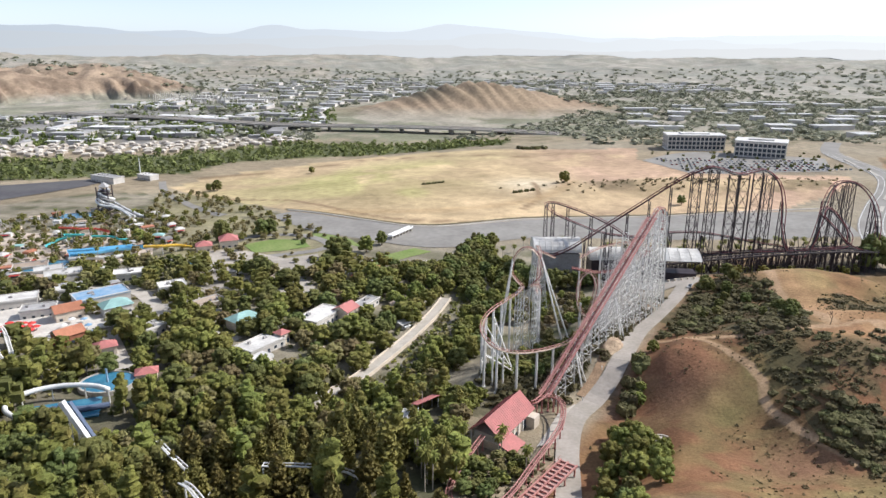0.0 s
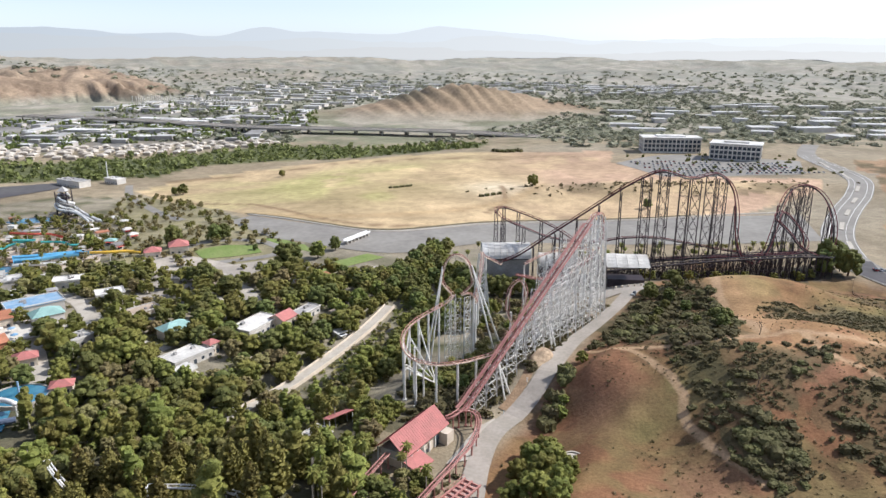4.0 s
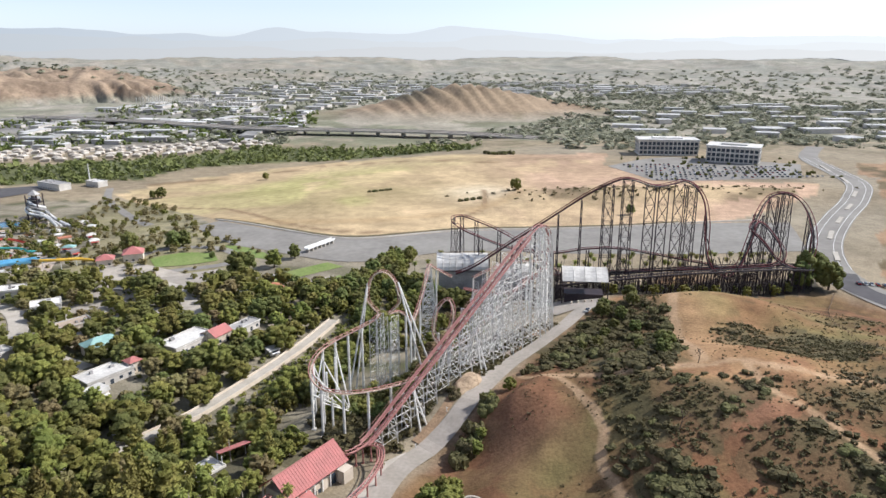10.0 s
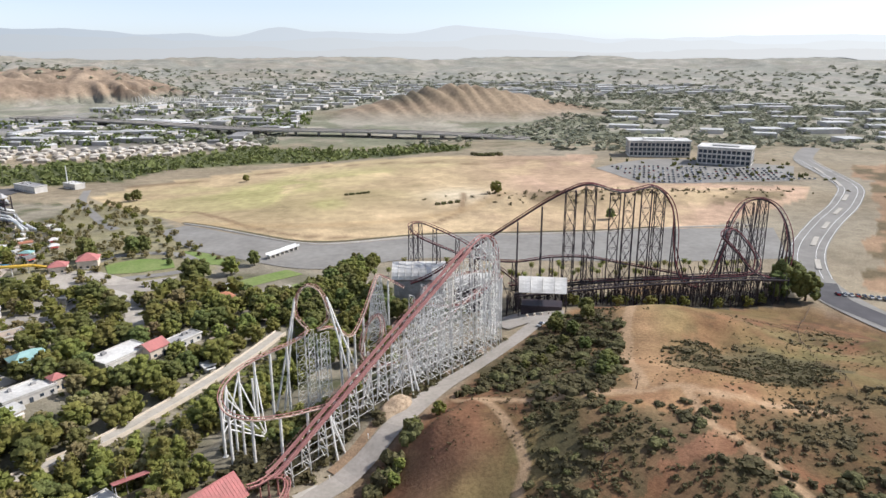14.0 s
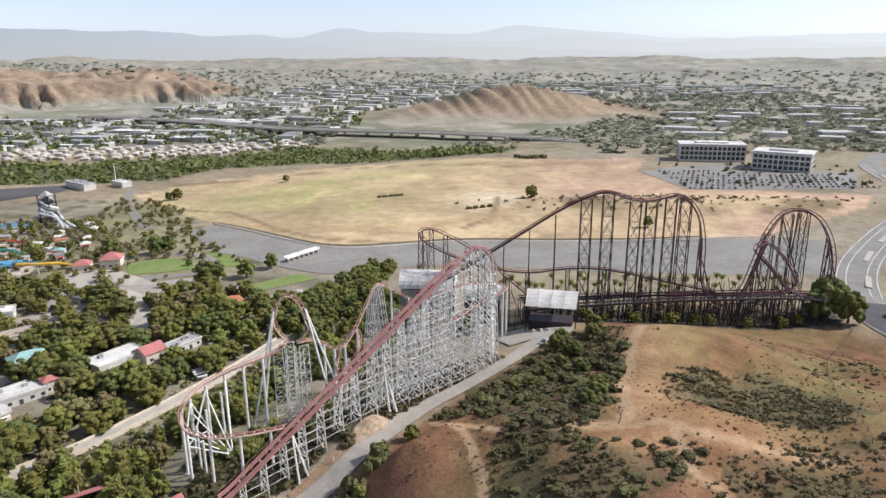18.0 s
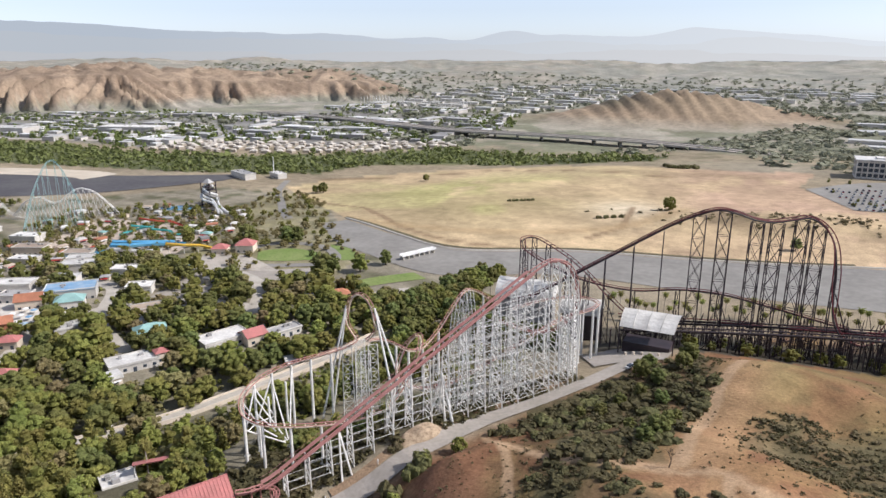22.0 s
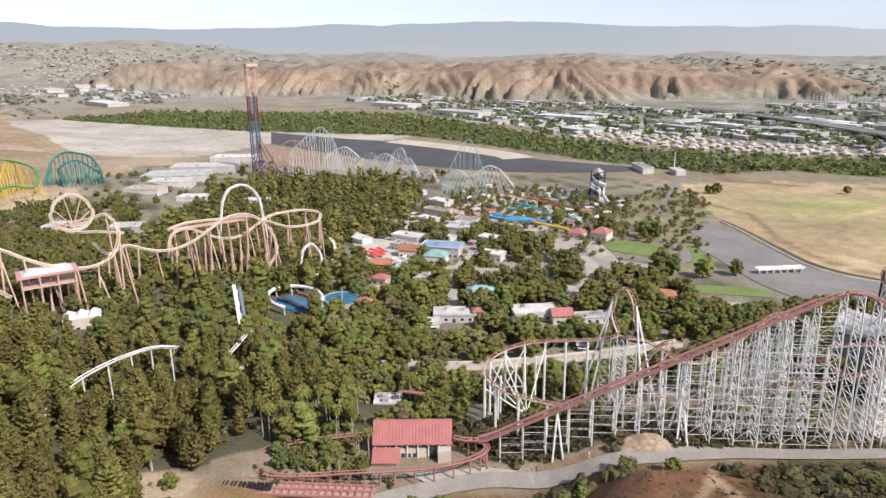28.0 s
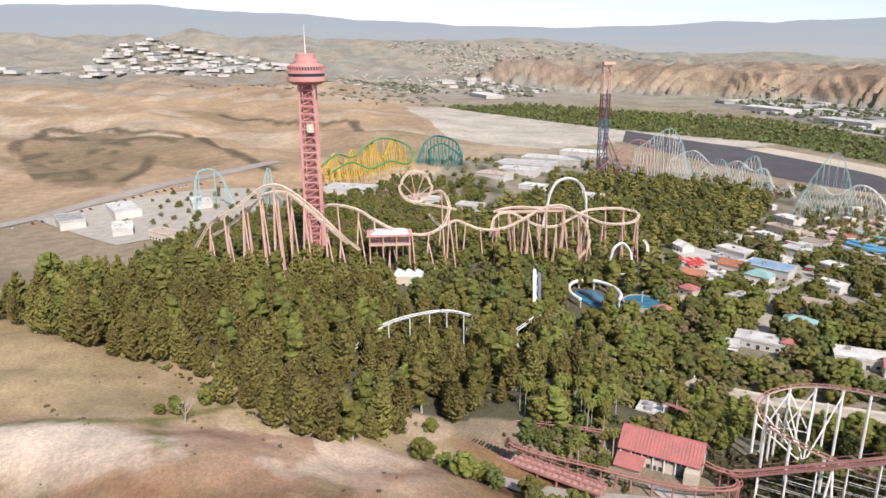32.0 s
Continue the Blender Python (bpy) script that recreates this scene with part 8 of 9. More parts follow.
slide([(-300, 418, 8), (-290, 426, 6), (-280, 436, 5), (-268, 446, 3), (-258, 450, 1.5)], BLUE_SLIDE, "wide open blue water slide", 2.6)
slide([(-304, 424, 9), (-294, 432, 7), (-284, 442, 5), (-272, 452, 3)], BLUE_SLIDE, "wide open blue water slide", 2.2)
slide([(-298, 412, 6), (-286, 416, 5), (-274, 420, 3), (-264, 430, 1.5)], PAINT, "pale open curving water slide", 2.2)
slide([(-250, 418, 9), (-240, 424, 7), (-232, 432, 5), (-224, 436, 2)], YELLOW_SLIDE, "bright yellow curving water slide", 1.6)
slide([(-330, 470, 12), (-322, 480, 9), (-330, 492, 7), (-344, 488, 5), (-348, 476, 3)], TEAL_SLIDE, "curled teal water slide", 1.4)
slide([(-350, 500, 12), (-338, 506, 9), (-330, 516, 6), (-318, 514, 3)], RED_SLIDE, "red open curving water slide", 1.3)
slide([(-310, 470, 9), (-300, 478, 6), (-292, 474, 4), (-286, 482, 2)], TEAL_SLIDE, "teal open curving water slide", 1.3)
tower = thing("slide_tower", (-363, 609, ground_at(-363, 609)), "dark slide tower wrapped in pale tubes", "slide tower")
z0 = ground_at(-363, 609)
for cx, cy in ((-5, -5), (5, -5), (5, 5), (-5, 5)):
    part("post", Build().beam((-363 + cx, 609 + cy, z0 - 1), (-363 + cx, 609 + cy, 13), 0.6, 6), DARK_STEEL, tower)
for k in range(6):
    part("platform", Build().box(-363, 609, z0 + 3.5 * k + 3, 12 - 0.6 * k, 12 - 0.6 * k, 0.8), DARK_STEEL, tower)
part("roof", Build().box(-363, 609, 12.6, 8, 8, 4, 0, 0.1), GREY_ROOF, tower)
for k, m in enumerate((PAINT, PAINT, GREY_ROOF, PAINT)):
    line = [(-363 + 4 * math.cos(a + k) * (1 + 0.3 * j), 609 + 4 * math.sin(a + k) * (1 + 0.3 * j), 10 - 3.2 * j) for j, a in enumerate([0, 1.2, 2.4, 3.6, 4.6])] + [(-345 + 4 * k, 592 - 2 * k, -4), (-326 + 4 * k, 574, -7.5)]
    part("tube", Build().tube(spline(line, 2), 1.1, 8), m, tower)
mast = thing("flagpole", (-402, 784, ground_at(-402, 784)), "tall white flagpole by the river lane", "flagpole")
part("pole", Build().beam((-402, 784, ground_at(-402, 784) - 0.5), (-402, 784, 12), 0.7, 8, 0.4), PAINT, mast)
part("base", Build().box(-402, 784, ground_at(-402, 784) - 0.3, 3, 3, 1.2), CONCRETE, mast)
# log flume: lift trough and turning channel
flume = thing("log_flume", (-169, 167, ground_at(-169, 167)), "log flume with a steep white lift and blue trough", "flume")
part("lift_trough", Build().beam((-172, 167, 33.4), (-160, 165, 12), 1.1, 4), PAINT, flume)
part("lift_bed", Build().beam((-171, 169.2, 32), (-160, 167.6, 11.5), 0.9, 4), BLUE_STEEL, flume)
for k in range(5):
    t = k / 4
    part("post", Build().beam((-171 + 10 * t, 168 - 1.5 * t, ground_at(-171 + 10 * t, 168) - 0.5), (-171 + 10 * t, 168 - 1.5 * t, 31 - 19 * t), 0.35, 5), WHITE_STEEL, flume)
ringline = [(-195 + 19 * math.cos(a), 205 + 13 * math.sin(a), 12.5) for a in [math.pi * (0.25 + 1.45 * k / 14) for k in range(15)]]
part("channel", Build().tube(spline(ringline, 1.5), 1.0, 8), PAINT, flume, smooth=True)
for k in range(0, 15, 2):
    p = ringline[k]
    part("post", Build().beam((p[0], p[1], ground_at(p[0], p[1]) - 0.4), (p[0], p[1], 11.4), 0.3, 5), WHITE_STEEL, flume)
part("pond", Build().box(-195, 205, ground_at(-195, 205) + 0.5, 26, 15, 0.6, 20), WATER, flume)
part("inner_trough", Build().tube(spline([(-206, 200, 9.5), (-196, 203, 10.5), (-187, 205, 9.5), (-179, 209, 9)], 1.5), 1.2, 8), BLUE_STEEL, flume)

# food-court umbrellas
for k in range(14):
    x, y = -268 + (k % 5) * 4.4 + rng.uniform(-0.8, 0.8), 285 + (k // 5) * 4.6 + rng.uniform(-0.8, 0.8)
    z = ground_at(x, y) + 0.35
    u = thing("parasol", (x, y, z), "red parasol over a food-court table", "parasol", "parasols of the food court")
    part("pole", Build().beam((x, y, z), (x, y, z + 2.7), 0.06, 6), PAINT, u)
    part("cloth", Build().ring(x, y, z + 2.1, [(2.1, 0), (2.05, 0.08), (0.1, 0.9)], 8), RED_CLOTH, u)
    part("table", Build().ring(x, y, z + 0.7, [(0.7, 0), (0.7, 0.06)], 12), PAINT, u)
for k in range(10):
    x, y = -238 + (k % 4) * 6, 282 + (k // 4) * 8
    z = ground_at(x, y) + 0.35
    u = thing("parasol", (x, y, z), "pale canvas parasol in the food court", "parasol", "parasols of the food court")
    part("pole", Build().beam((x, y, z), (x, y, z + 2.7), 0.06, 6), PAINT, u)
    part("cloth", Build().ring(x, y, z + 2.1, [(1.9, 0), (1.85, 0.08), (0.1, 0.8)], 8), PAINT if k % 3 else BLUE_ROOF, u)

# small stalls, kiosks and shade sails about the water park and lanes
STALL_ROOFS = (WHITE_ROOF, TAN_ROOF, TEAL_ROOF, TERRACOTTA, GREY_ROOF, TAN_ROOF, WHITE_ROOF, WHITE_ROOF)
STALL_WORDS = ("white", "tan", "teal", "brick-red", "grey", "tan", "white", "white")
spots = [p for poly, gap, most in ((WATER_PARK, 17, 44), (PARK_MID, 26, 22), (WATER_EDGE, 22, 16), (WOOD_WEST, 40, 16)) for p in scatter(poly, gap, most)]
for k, (x, y) in enumerate(spots):
    w, d, h, turn = rng.uniform(4, 9), rng.uniform(3.5, 6), rng.uniform(2.8, 4.2), rng.uniform(0, 90)
    z, q = ground_at(x, y) - 0.2, int(rng.integers(len(STALL_ROOFS))) if k < 44 else int(rng.choice((0, 1, 4, 6)))
    stall = thing("stall", (x, y, z), "small park stall with a " + STALL_WORDS[q] + " roof", "stall", "stalls of the park")
    part("wall", Build().box(x, y, z, w, d, h, turn), CREAM_WALL if k % 2 else PALE_WALL, stall)
    part("roof", Build().box(x, y, z + h, w + 1.2, d + 1.2, rng.uniform(0.3, 1.6), turn, rng.choice((0.3, 0.95))), STALL_ROOFS[q], stall)
    c, s = math.cos(radians(turn)), math.sin(radians(turn))
    part("awning", Build().box(x + (d / 2 + 1.3) * s, y - (d / 2 + 1.3) * c, z + h - 0.8, w * 0.8, 1.5, 0.12, turn), RED_CLOTH if k % 3 == 0 else PAINT, stall)
    part("counter", Build().box(x + (d / 2 + 0.2) * s, y - (d / 2 + 0.2) * c, z + 1.2, w * 0.6, 0.3, 1.3, turn), GLASS, stall)

# short marker posts along the service road
for x, y in ((7, 212), (20, 236), (33, 257), (47, 277), (-3, 198)):
    z = ground_at(x, y)
    post = thing("marker_post", (x, y, z), "short white marker post by the service road", "post", "posts along the road")
    part("post", Build().beam((x, y, z - 0.3), (x, y, z + 1.7), 0.12, 8), PAINT, post)
    part("cap", Build().box(x, y, z + 1.7, 0.4, 0.4, 0.3, 20, 0.7), PAINT, post)

# palms
def palm_models():
    out = []
    for v in range(3):
        t = Build().beam((0, 0, -0.5), (0.15 * v, 0.1, 9.4), 0.22, 6, 0.16).mesh("palm_trunk")
        t.materials.append(PALE_BARK)
        b = Build()
        for k in range(22):
            a, e = k * 2.4, 0.9 - 1.6 * k / 21
            d = Vector((math.cos(a), math.sin(a), 0))
            side = Vector((-d.y, d.x, 0))
            p, rows = Vector((0.15 * v, 0.1, 9.3)), []
            for i in range(5):
                w = 0.5 * (1 - abs(i - 1.5) / 3.4)
                rows += [p + side * w - Vector((0, 0, 0.14)), p + Vector((0, 0, 0.08)), p - side * w - Vector((0, 0, 0.14))]
                p = p + (d * math.cos(e) + Vector((0, 0, math.sin(e)))) * 0.62
                e -= 0.42
            b.add(rows, [(i * 3 + j, i * 3 + j + 1, (i + 1) * 3 + j + 1, (i + 1) * 3 + j) for i in range(4) for j in (0, 1)])
        c = b.mesh("palm_fronds")
        c.materials.append(LEAF_BROAD)
        out.append((t, c))
    return out


PALMS = palm_models()


def palm(x, y, tall):
    t, c = PALMS[int(rng.integers(3))]
    ob = new("palm_tree", t)
    ob.matrix_basis = Matrix.LocRotScale((x, y, ground_at(x, y)), Euler((0, 0, rng.uniform(0, 6.28))), (0.95, 0.95, tall / 10))
    tagged(ob, "slender fan palm with a bare trunk", "palm", "palms")
    f = new("fronds", c)
    f.parent = ob


for k in range(46):
    palm(52 + 3.4 * k + rng.uniform(-1.2, 1.2), 402 + rng.uniform(-9, 9) + 0.05 * k, rng.uniform(8, 12.5))
for k in range(26):
    palm(rng.uniform(-64, -48), rng.uniform(138, 172), rng.uniform(10, 14.5))
for x, y in ((-37.5, 160), (-36, 162.5), (-64, 196), (-61, 193), (-4, 405), (-12, 400), (-30, 150), (-2, 224), (2, 228), (-20, 236), (30, 420), (4, 420)):
    palm(x, y, rng.uniform(9, 12))
for x, y in scatter(WATER_PARK, 14, 34):
    palm(x, y, rng.uniform(8, 12))
bare = thing("bare_tree", (-24, 41.5, ground_at(-24, 41.5)), "pale leafless tree on the hillside", "tree")
def limbs(b, p, d, n, r):
    q = p + d * n
    b.beam(p, q, r, 5, r * 0.6)
    if n > 0.7:
        for k in range(3):
            e = (d + Vector((rng.uniform(-0.7, 0.7), rng.uniform(-0.7, 0.7), rng.uniform(-0.1, 0.5)))).normalized()
            limbs(b, q, e, n * 0.68, r * 0.55)
b = Build()
limbs(b, Vector((-24, 41.5, ground_at(-24, 41.5) - 0.3)), Vector((0.1, 0.15, 1)).normalized(), 3.0, 0.3)
part("trunk", b, PALE_BARK, bare)
for x, y, n in ((87.2, 205, 2.2), (70, 170, 2.6)):
    d2 = thing("bare_tree", (x, y, ground_at(x, y)), "small grey leafless tree on the hill", "tree")
    b = Build()
    limbs(b, Vector((x, y, ground_at(x, y) - 0.3)), Vector((0.2, 0, 1)).normalized(), n, 0.2)
    part("trunk", b, BARK, d2)
for x, y, h in ((-30, 38, 5), (-34, 36, 4), (-38, 44, 6), (-28, 34, 3.5)):
    plant("broad", x, y, h, 1.3)
basin = thing("round_basin", (13.5, 161, ground_at(13.5, 161)), "round concrete basin sunk in the hillside", "basin")
zb = ground_at(13.5, 161)
part("rim", Build().ring(13.5, 161, zb - 0.8, [(3.4, 0), (3.4, 1.3), (2.9, 1.3), (2.9, 0.9)], 28), CONCRETE, basin)

# ---- offices, cars and the town ----
def office(x, y, w, d, turn, base, h):
    ob = thing("office_block", (x, y, base), "four-storey white office block with dark ribbon windows", "office")
    part("core", Build().box(x, y, base - 1, w - 2, d - 2, h + 0.5, turn), GLASS, ob, "dark glazed storeys")
    c, s = math.cos(radians(turn)), math.sin(radians(turn))
    for k in range(4):
        part("floor_band", Build().box(x, y, base + k * h / 3.4, w, d, 1.7, turn), PALE_WALL, ob)
    for k in range(int(w / 5) + 1):
        for v in (-1, 1):
            u = -w / 2 + 0.6 + k * (w - 1.2) / int(w / 5)
            part("column", Build().box(x + u * c - v * (d / 2 - 0.3) * s, y + u * s + v * (d / 2 - 0.3) * c, base, 1.2, 0.7, h, turn), PALE_WALL, ob)
    for k in range(int(d / 5) + 1):
        for e in (-1, 1):
            v = -d / 2 + 0.6 + k * (d - 1.2) / int(d / 5)
            u = e * (w / 2 - 0.3)
            part("column", Build().box(x + u * c - v * s, y + u * s + v * c, base, 0.7, 1.2, h, turn), PALE_WALL, ob)
    part("roof", Build().box(x, y, base + h, w + 2, d + 2, 1.2, turn), WHITE_ROOF, ob)
    part("roof_house", Build().box(x, y, base + h + 1.2, w * 0.5, d * 0.45, 1.6, turn), WHITE_ROOF, ob)


office(292, 893, 74, 30, -6, ground_at(292, 880), 19)
office(352, 826, 58, 34, -28, ground_at(352, 815), 19)
patch("pavement_office_lot", [(222, 706), (290, 700), (372, 700)], [(196, 800), (290, 862), (420, 800)], ASPHALT, "office car park", "parking lot", 0.3, 30, 14)


def car_models():
    out = []
    for m in (CAR_WHITE, CAR_GREY, CAR_DARK, CAR_RED, CAR_WHITE, CAR_GREY):
        b = Build().box(0, 0, 0.35, 4.5, 1.8, 0.55, 0, 0.97).mesh("car_body")
        b.materials.append(m)
        out.append(b)
    g = Build().box(-0.25, 0, 0.9, 2.6, 1.6, 0.55, 0, 0.78).mesh("car_windows")
    g.materials.append(GLASS)
    w = Build().beam((0, -0.9, 0), (0, 0.9, 0), 0.33, 10).mesh("car_wheels")
    w.materials.append(RUBBER)
    r = Build().box(-0.25, 0, 1.45, 1.9, 1.3, 0.06).mesh("car_roof")
    return out, g, w, r


BODIES, CABIN, AXLE, TOP = car_models()


def car(x, y, turn, z=None, label="parked car", near=False, paint=None):
    k = int(rng.integers(len(BODIES))) if paint is None else paint
    ob = new("car", BODIES[k])
    ob.matrix_basis = pose(x, y, ground_at(x, y) + 0.35 if z is None else z, 0, 0, turn)
    tagged(ob, label, "car", "parked cars")
    for name, me, p in (("cabin", CABIN, (0, 0, 0)), ("front_axle", AXLE, (1.4, 0, 0.33)), ("rear_axle", AXLE, (-1.4, 0, 0.33)))[:3 if near else 1]:
        o = new(name, me)
        o.parent, o.location = ob, p
    return ob


for row in range(8):
    for k in range(34):
        x, y = 226 + 5.2 * k - 1.5 * row, 708 + 13.5 * row + 0.05 * k
        if rng.uniform() < 0.82 and x < 400 - row * 4 and (y < 790 or x < 270 or x > 390):
            car(x, y, 84 + rng.uniform(-3, 3), label="car in the office car park")
white = car(71.5, 298, 60, label="pale car parked by the service road", near=True, paint=0)
for k in range(9):
    car(241 + 3.0 * k, 373 - 1.0 * k, 75 + rng.uniform(-4, 4), label="dark car parked below the brown hill", near=True)
for k in range(26):
    if rng.uniform() < 0.7:
        car(-395 - 6 * k + rng.uniform(-1, 1), -192 + 5.0 * k, 40 + rng.uniform(-4, 4), label="car parked along the service yard")
spots = [("shrub", rng.uniform(205, 420), rng.uniform(700, 860), rng.uniform(3, 5), 0.8) for k in range(70)]
thicket("car_park_trees", "small trees in the office car park", LEAF_DARK, spots, "trees")

SHED_WALL = mat("shed_wall", (0.46, 0.43, 0.39), (0.38, 0.35, 0.32), 20, 0.85, 0.1, vary=0.3)
SHED_ROOF = mat("shed_roof", (0.66, 0.65, 0.62), (0.5, 0.49, 0.47), 25, 0.7, 0.12, vary=0.3)
SHED_GREY = mat("shed_grey_roof", (0.36, 0.35, 0.33), (0.27, 0.26, 0.25), 25, 0.8, 0.12, vary=0.3)
TOWN = [(-1750, 1000), (-1300, 985), (-1000, 975), (-760, 945), (-600, 1080), (-300, 1150), (-330, 1260), (-250, 1330), (-330, 1700), (-760, 1950), (-900, 1600), (-1300, 1400), (-1900, 1250)]
shed_wall, shed_roof = Build().box(0, 0, -3, 1, 1, 1.0).mesh("shed_wall"), Build().box(0, 0, 0, 1, 1, 1).mesh("shed_roof")
grey_roof = Build().box(0, 0, 0, 1, 1, 1).mesh("shed_roof")
shed_wall.materials.append(SHED_WALL), shed_roof.materials.append(SHED_ROOF), grey_roof.materials.append(SHED_GREY)


def block(b, x, y, w, d, h, turn):
    b.box(x, y, ground_at(x, y) - 1, w, d, h + 1, turn)


places = [p for p in scatter(TOWN, 31) if grain(p[0], p[1], 130, 81) > 0.4]
rng.shuffle(places)
places.sort(key=lambda p: p[1] - 0.2 * p[0])
green, street, many_w, many_r = [], [], Build(), Build()
for i, (x, y) in enumerate(places):
    quarter = float(grain(np.float64(x), np.float64(y), 320, 83))
    turn = -26 + 34 * quarter + (90 if rng.uniform() < 0.4 else 0) + (14 if x < -900 else 0)
    big = rng.uniform() < 0.22
    w, d, h = (rng.uniform(34, 70), rng.uniform(18, 30), rng.uniform(6, 9)) if big else (rng.uniform(12, 30), rng.uniform(9, 18), rng.uniform(3.5, 7))
    if i < 290:
        z = ground_at(x, y)
        grey = rng.uniform() < 0.4
        ob = thing("warehouse", (x, y, z), "low warehouse with a flat grey roof" if grey else "low warehouse with a flat white roof", "warehouse", "warehouses of the town")
        for name, me, at_z, tall, more in (("wall", shed_wall, z + 3 * h, h, 0), ("roof", grey_roof if grey else shed_roof, z + h, 0.6, 0.8)):
            o = new(name, me)
            o.parent = ob
            o.matrix_parent_inverse = ob.matrix_basis.inverted()
            o.matrix_basis = Matrix.LocRotScale((x, y, at_z), Euler((0, 0, radians(turn))), (w + more, d + more, tall))
    else:
        block(many_w, x, y, w, d, h, turn)
        many_r.box(x, y, ground_at(x, y) + h, w + 1, d + 1, 0.7, turn)
    for k in range(7):
        street.append(("tuft", x + rng.uniform(-28, 28), y + rng.uniform(-22, 22), rng.uniform(4, 9) * (1 if rng.uniform() < 0.85 else 1.5), rng.uniform(0.5, 1.0)))
# farther quarters
for poly, gap in (([(-760, 1950), (-330, 1700), (-250, 1900), (-100, 2100), (100, 2300), (900, 2250), (1050, 2800), (-450, 3000), (-800, 2500)], 75), ([(300, 1250), (700, 1000), (1200, 900), (1500, 1500), (900, 1900), (420, 1700)], 85), ([(-3100, -1180), (-3050, -600), (-3330, -330), (-3900, -640), (-4100, -1150), (-3600, -1340)], 62), ([(-2980, -1540), (-3080, -1160), (-3180, -1180), (-3100, -1560)], 60), ([(-2700, 250), (-2300, 560), (-2500, 750), (-3000, 500)], 75)):
    for x, y in scatter(poly, gap):
        w, d, h = rng.uniform(22, 80), rng.uniform(14, 34), rng.uniform(5, 9)
        if x < -2800:
            w, d, h = rng.uniform(60, 150), rng.uniform(30, 60), rng.uniform(9, 13)
        turn = rng.uniform(-20, 10)
        block(many_w, x, y, w, d, h, turn)
        many_r.box(x, y, ground_at(x, y) + h, w + 1.5, d + 1.5, 0.8, turn)
        for k in range(7):
            green.append(("tuft", x + rng.uniform(-60, 60), y + rng.uniform(-50, 50), rng.uniform(5, 10), rng.uniform(0.9, 1.6)))
tagged(part("far_warehouse_walls", many_w, SHED_WALL), "pale walls of warehouses across the valley", "town", kind="stuff")
tagged(part("far_warehouse_roofs", many_r, SHED_ROOF), "white roofs of warehouses across the valley", "town", kind="stuff")
# small homes along the river and on the western slopes
homes, roofs = Build(), Build()
for poly, gap, n in (([(-720, 925), (-560, 940), (-400, 1000), (-270, 1100), (-290, 1150), (-500, 1075), (-720, 1030)], 15, 420), ([(-3700, 300), (-3000, 700), (-3300, 1500), (-4300, 900)], 42, 420), ([(-2600, -150), (-2300, 250), (-3200, 400), (-3500, -100)], 48, 200), ([(-2950, 520), (-3900, 400), (-4250, 60), (-4400, 700), (-3800, 850), (-3100, 720)], 32, 650)):
    for x, y in scatter(poly, gap, n):
        w, turn = rng.uniform(9, 14) * (1.5 if x < -2000 else 1), rng.uniform(-30, 20)
        block(homes, x, y, w, w * 0.7, 3.6, turn)
        roofs.box(x, y, ground_at(x, y) + 3.6, w + 1, w * 0.7 + 1, 1.8, turn, 0.45)
tagged(part("far_home_walls", homes, mat("home_wall", (0.44, 0.38, 0.31), (0.36, 0.31, 0.25), 20, 0.85, 0.15)), "small tan homes along the river", "town", kind="stuff")
tagged(part("far_home_roofs", roofs, mat("home_roof", (0.58, 0.53, 0.46), (0.42, 0.37, 0.31), 30, 0.85, 0.2)), "pale roofs of small homes", "town", kind="stuff")
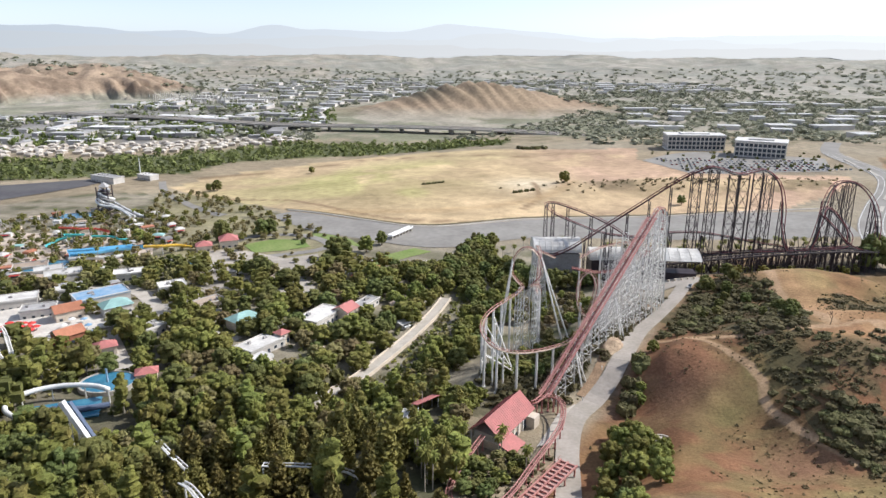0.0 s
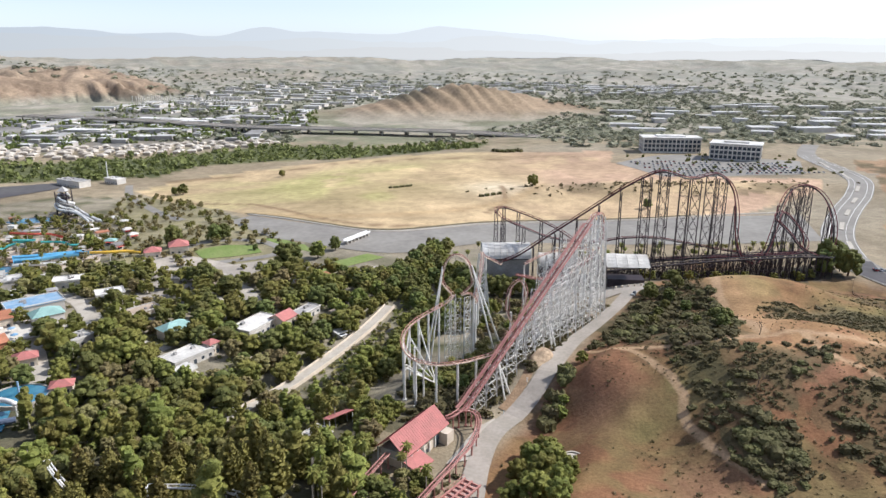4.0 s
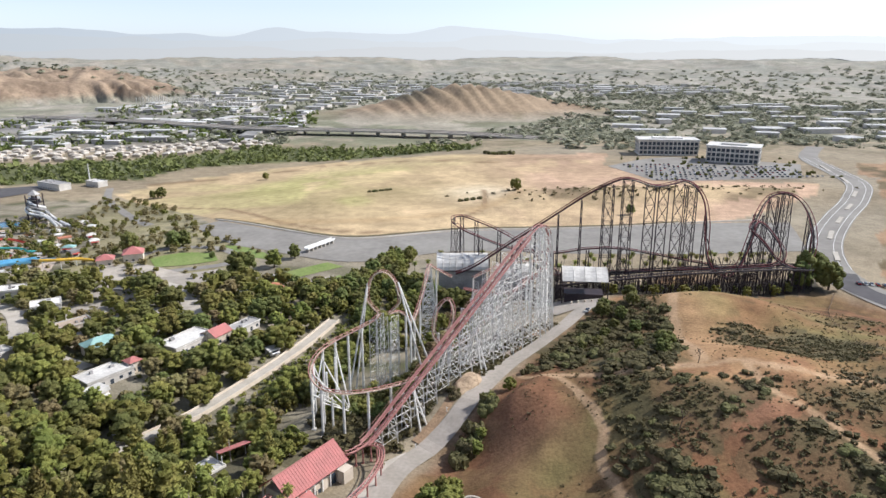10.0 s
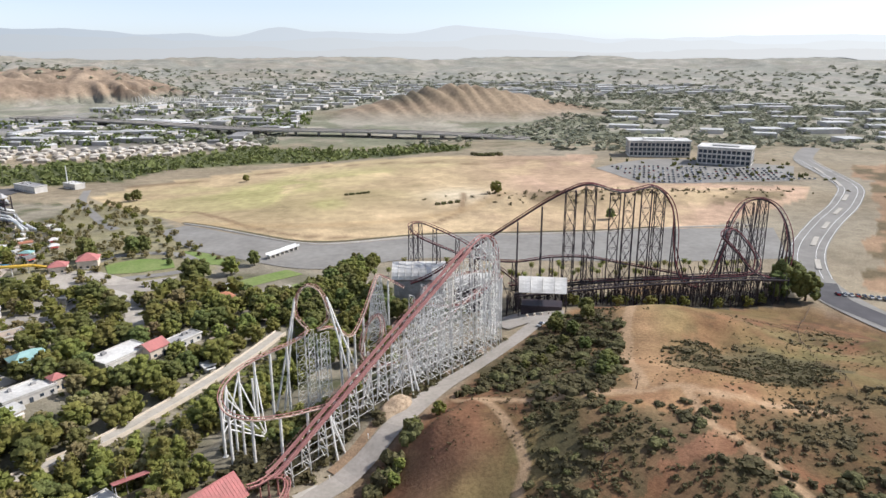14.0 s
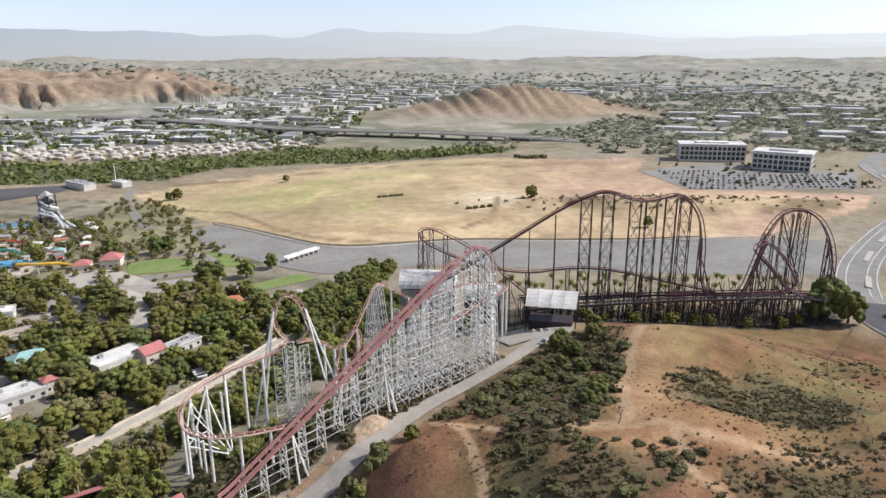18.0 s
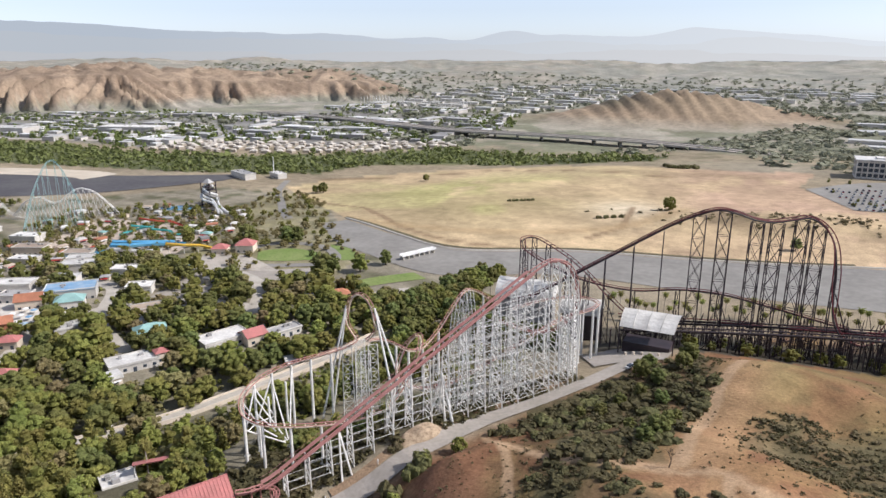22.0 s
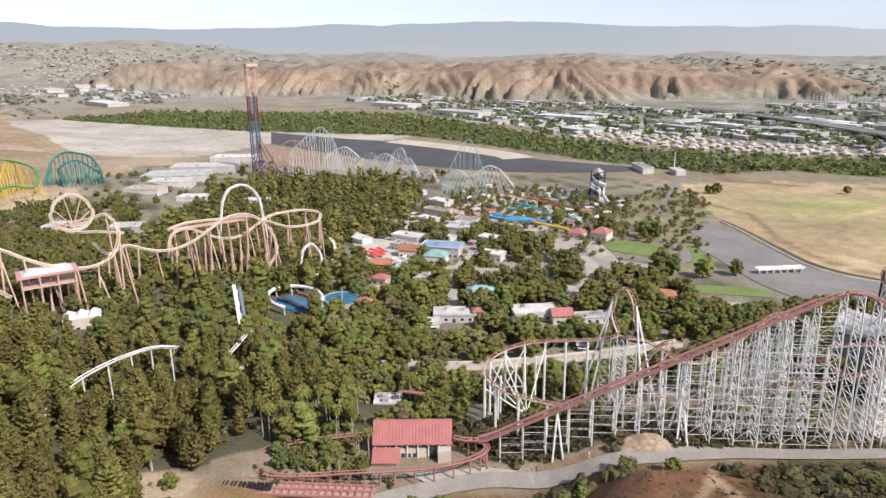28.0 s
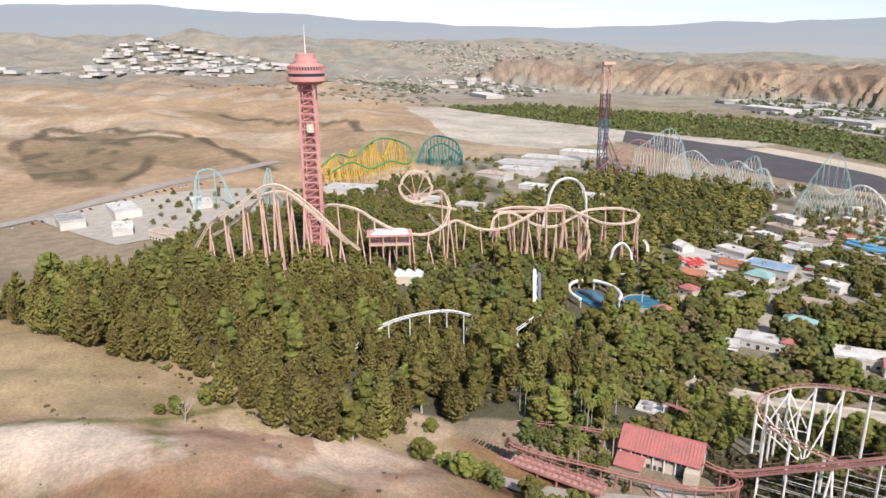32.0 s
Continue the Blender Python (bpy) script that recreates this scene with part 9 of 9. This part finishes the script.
for poly, gap, low, high in (([(-60, 1060), (300, 900), (1100, 900), (1500, 1600), (900, 2200), (-200, 2200), (300, 1600)], 19, 3, 8), ([(-1900, 2200), (1600, 2000), (2200, 3400), (-2600, 3600)], 42, 4, 10), ([(-700, 1150), (-250, 1120), (-330, 1700), (-800, 1900)], 24, 4, 10), ([(-1900, 1250), (-1300, 985), (-760, 945), (-900, 1500)], 26, 4, 9), ([(-4300, 200), (-2900, 500), (-3000, 1700), (-4400, 1500)], 70, 5, 9), ([(-2400, -600), (-1700, 60), (-1712, 300), (-2700, 200)], 40, 3, 7)):
    for x, y in scatter(poly, gap):
        if grain(x, y, 70, 57) > 0.36:
            green.append(("tuft", x, y, rng.uniform(low, high), rng.uniform(1.2, 3.0)))
west = [("tuft", x, y, rng.uniform(5, 11), rng.uniform(1.0, 2.0)) for poly, gap in (([(-3150, -120), (-3000, 40), (-2600, 260), (-2380, 300), (-2350, 200), (-2700, 60)], 20), ([(-2350, 300), (-2250, 420), (-2100, 560), (-2180, 600), (-2420, 420)], 34), ([(-2950, 520), (-3900, 400), (-4300, 60), (-4400, 750), (-3100, 750)], 55)) for x, y in scatter(poly, gap)]
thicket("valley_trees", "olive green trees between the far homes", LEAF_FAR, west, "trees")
thicket("street_trees", "dark street trees between warehouses", LEAF_DARK, street, "trees")
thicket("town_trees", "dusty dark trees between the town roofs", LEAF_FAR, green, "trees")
strip("road_riverside", [(-1750, 560), (-1553, 702), (-1258, 905), (-1000, 970), (-837, 1000), (-700, 1020), (-536, 1062)], 22, CONCRETE, "pale road between river and town", "road", 0.7, 14)
strip("bank_brown", [(-1700, 520), (-1520, 650), (-1280, 850), (-1080, 935)], 60, DIRT, "bare brown strip beside the river road", "bank", 0.45, 14)
poles = Build()
for k in range(90):
    x, y = -820 + (k % 30) * 11.5, 1880 + (k // 30) * 40 - (k % 30) * 3
    poles.beam((x, y, ground_at(x, y) - 1), (x, y, ground_at(x, y) + 24), 0.8, 4)
tagged(part("substation_masts", poles, PALE_WALL), "rows of pale substation masts", "masts", kind="stuff")
big = [(-2150, 430, 190, 60), (-2925, 440, 300, 90), (-1500, 1040, 150, 50), (-1180, 1030, 140, 46), (-940, 1120, 120, 44)]
for x, y, w, d in big:
    building(x, y, w, d, 11, 37 if x < -2500 else 10, "flat_white", SHED_WALL, "very long white warehouse across the river", "warehouse_hall")
# field scrub and lone trees of the open ground
for x, y, s in [(-66 + 3.2 * k, 655 + 1.6 * k, 2.4) for k in range(7)] + [(20 + 6 * k, 610 + 2 * k, 3) for k in range(4)] + [(60 + 5 * k, 905 + rng.uniform(-8, 8), 5) for k in range(8)]:
    plant("shrub", x, y, s, 1.0)
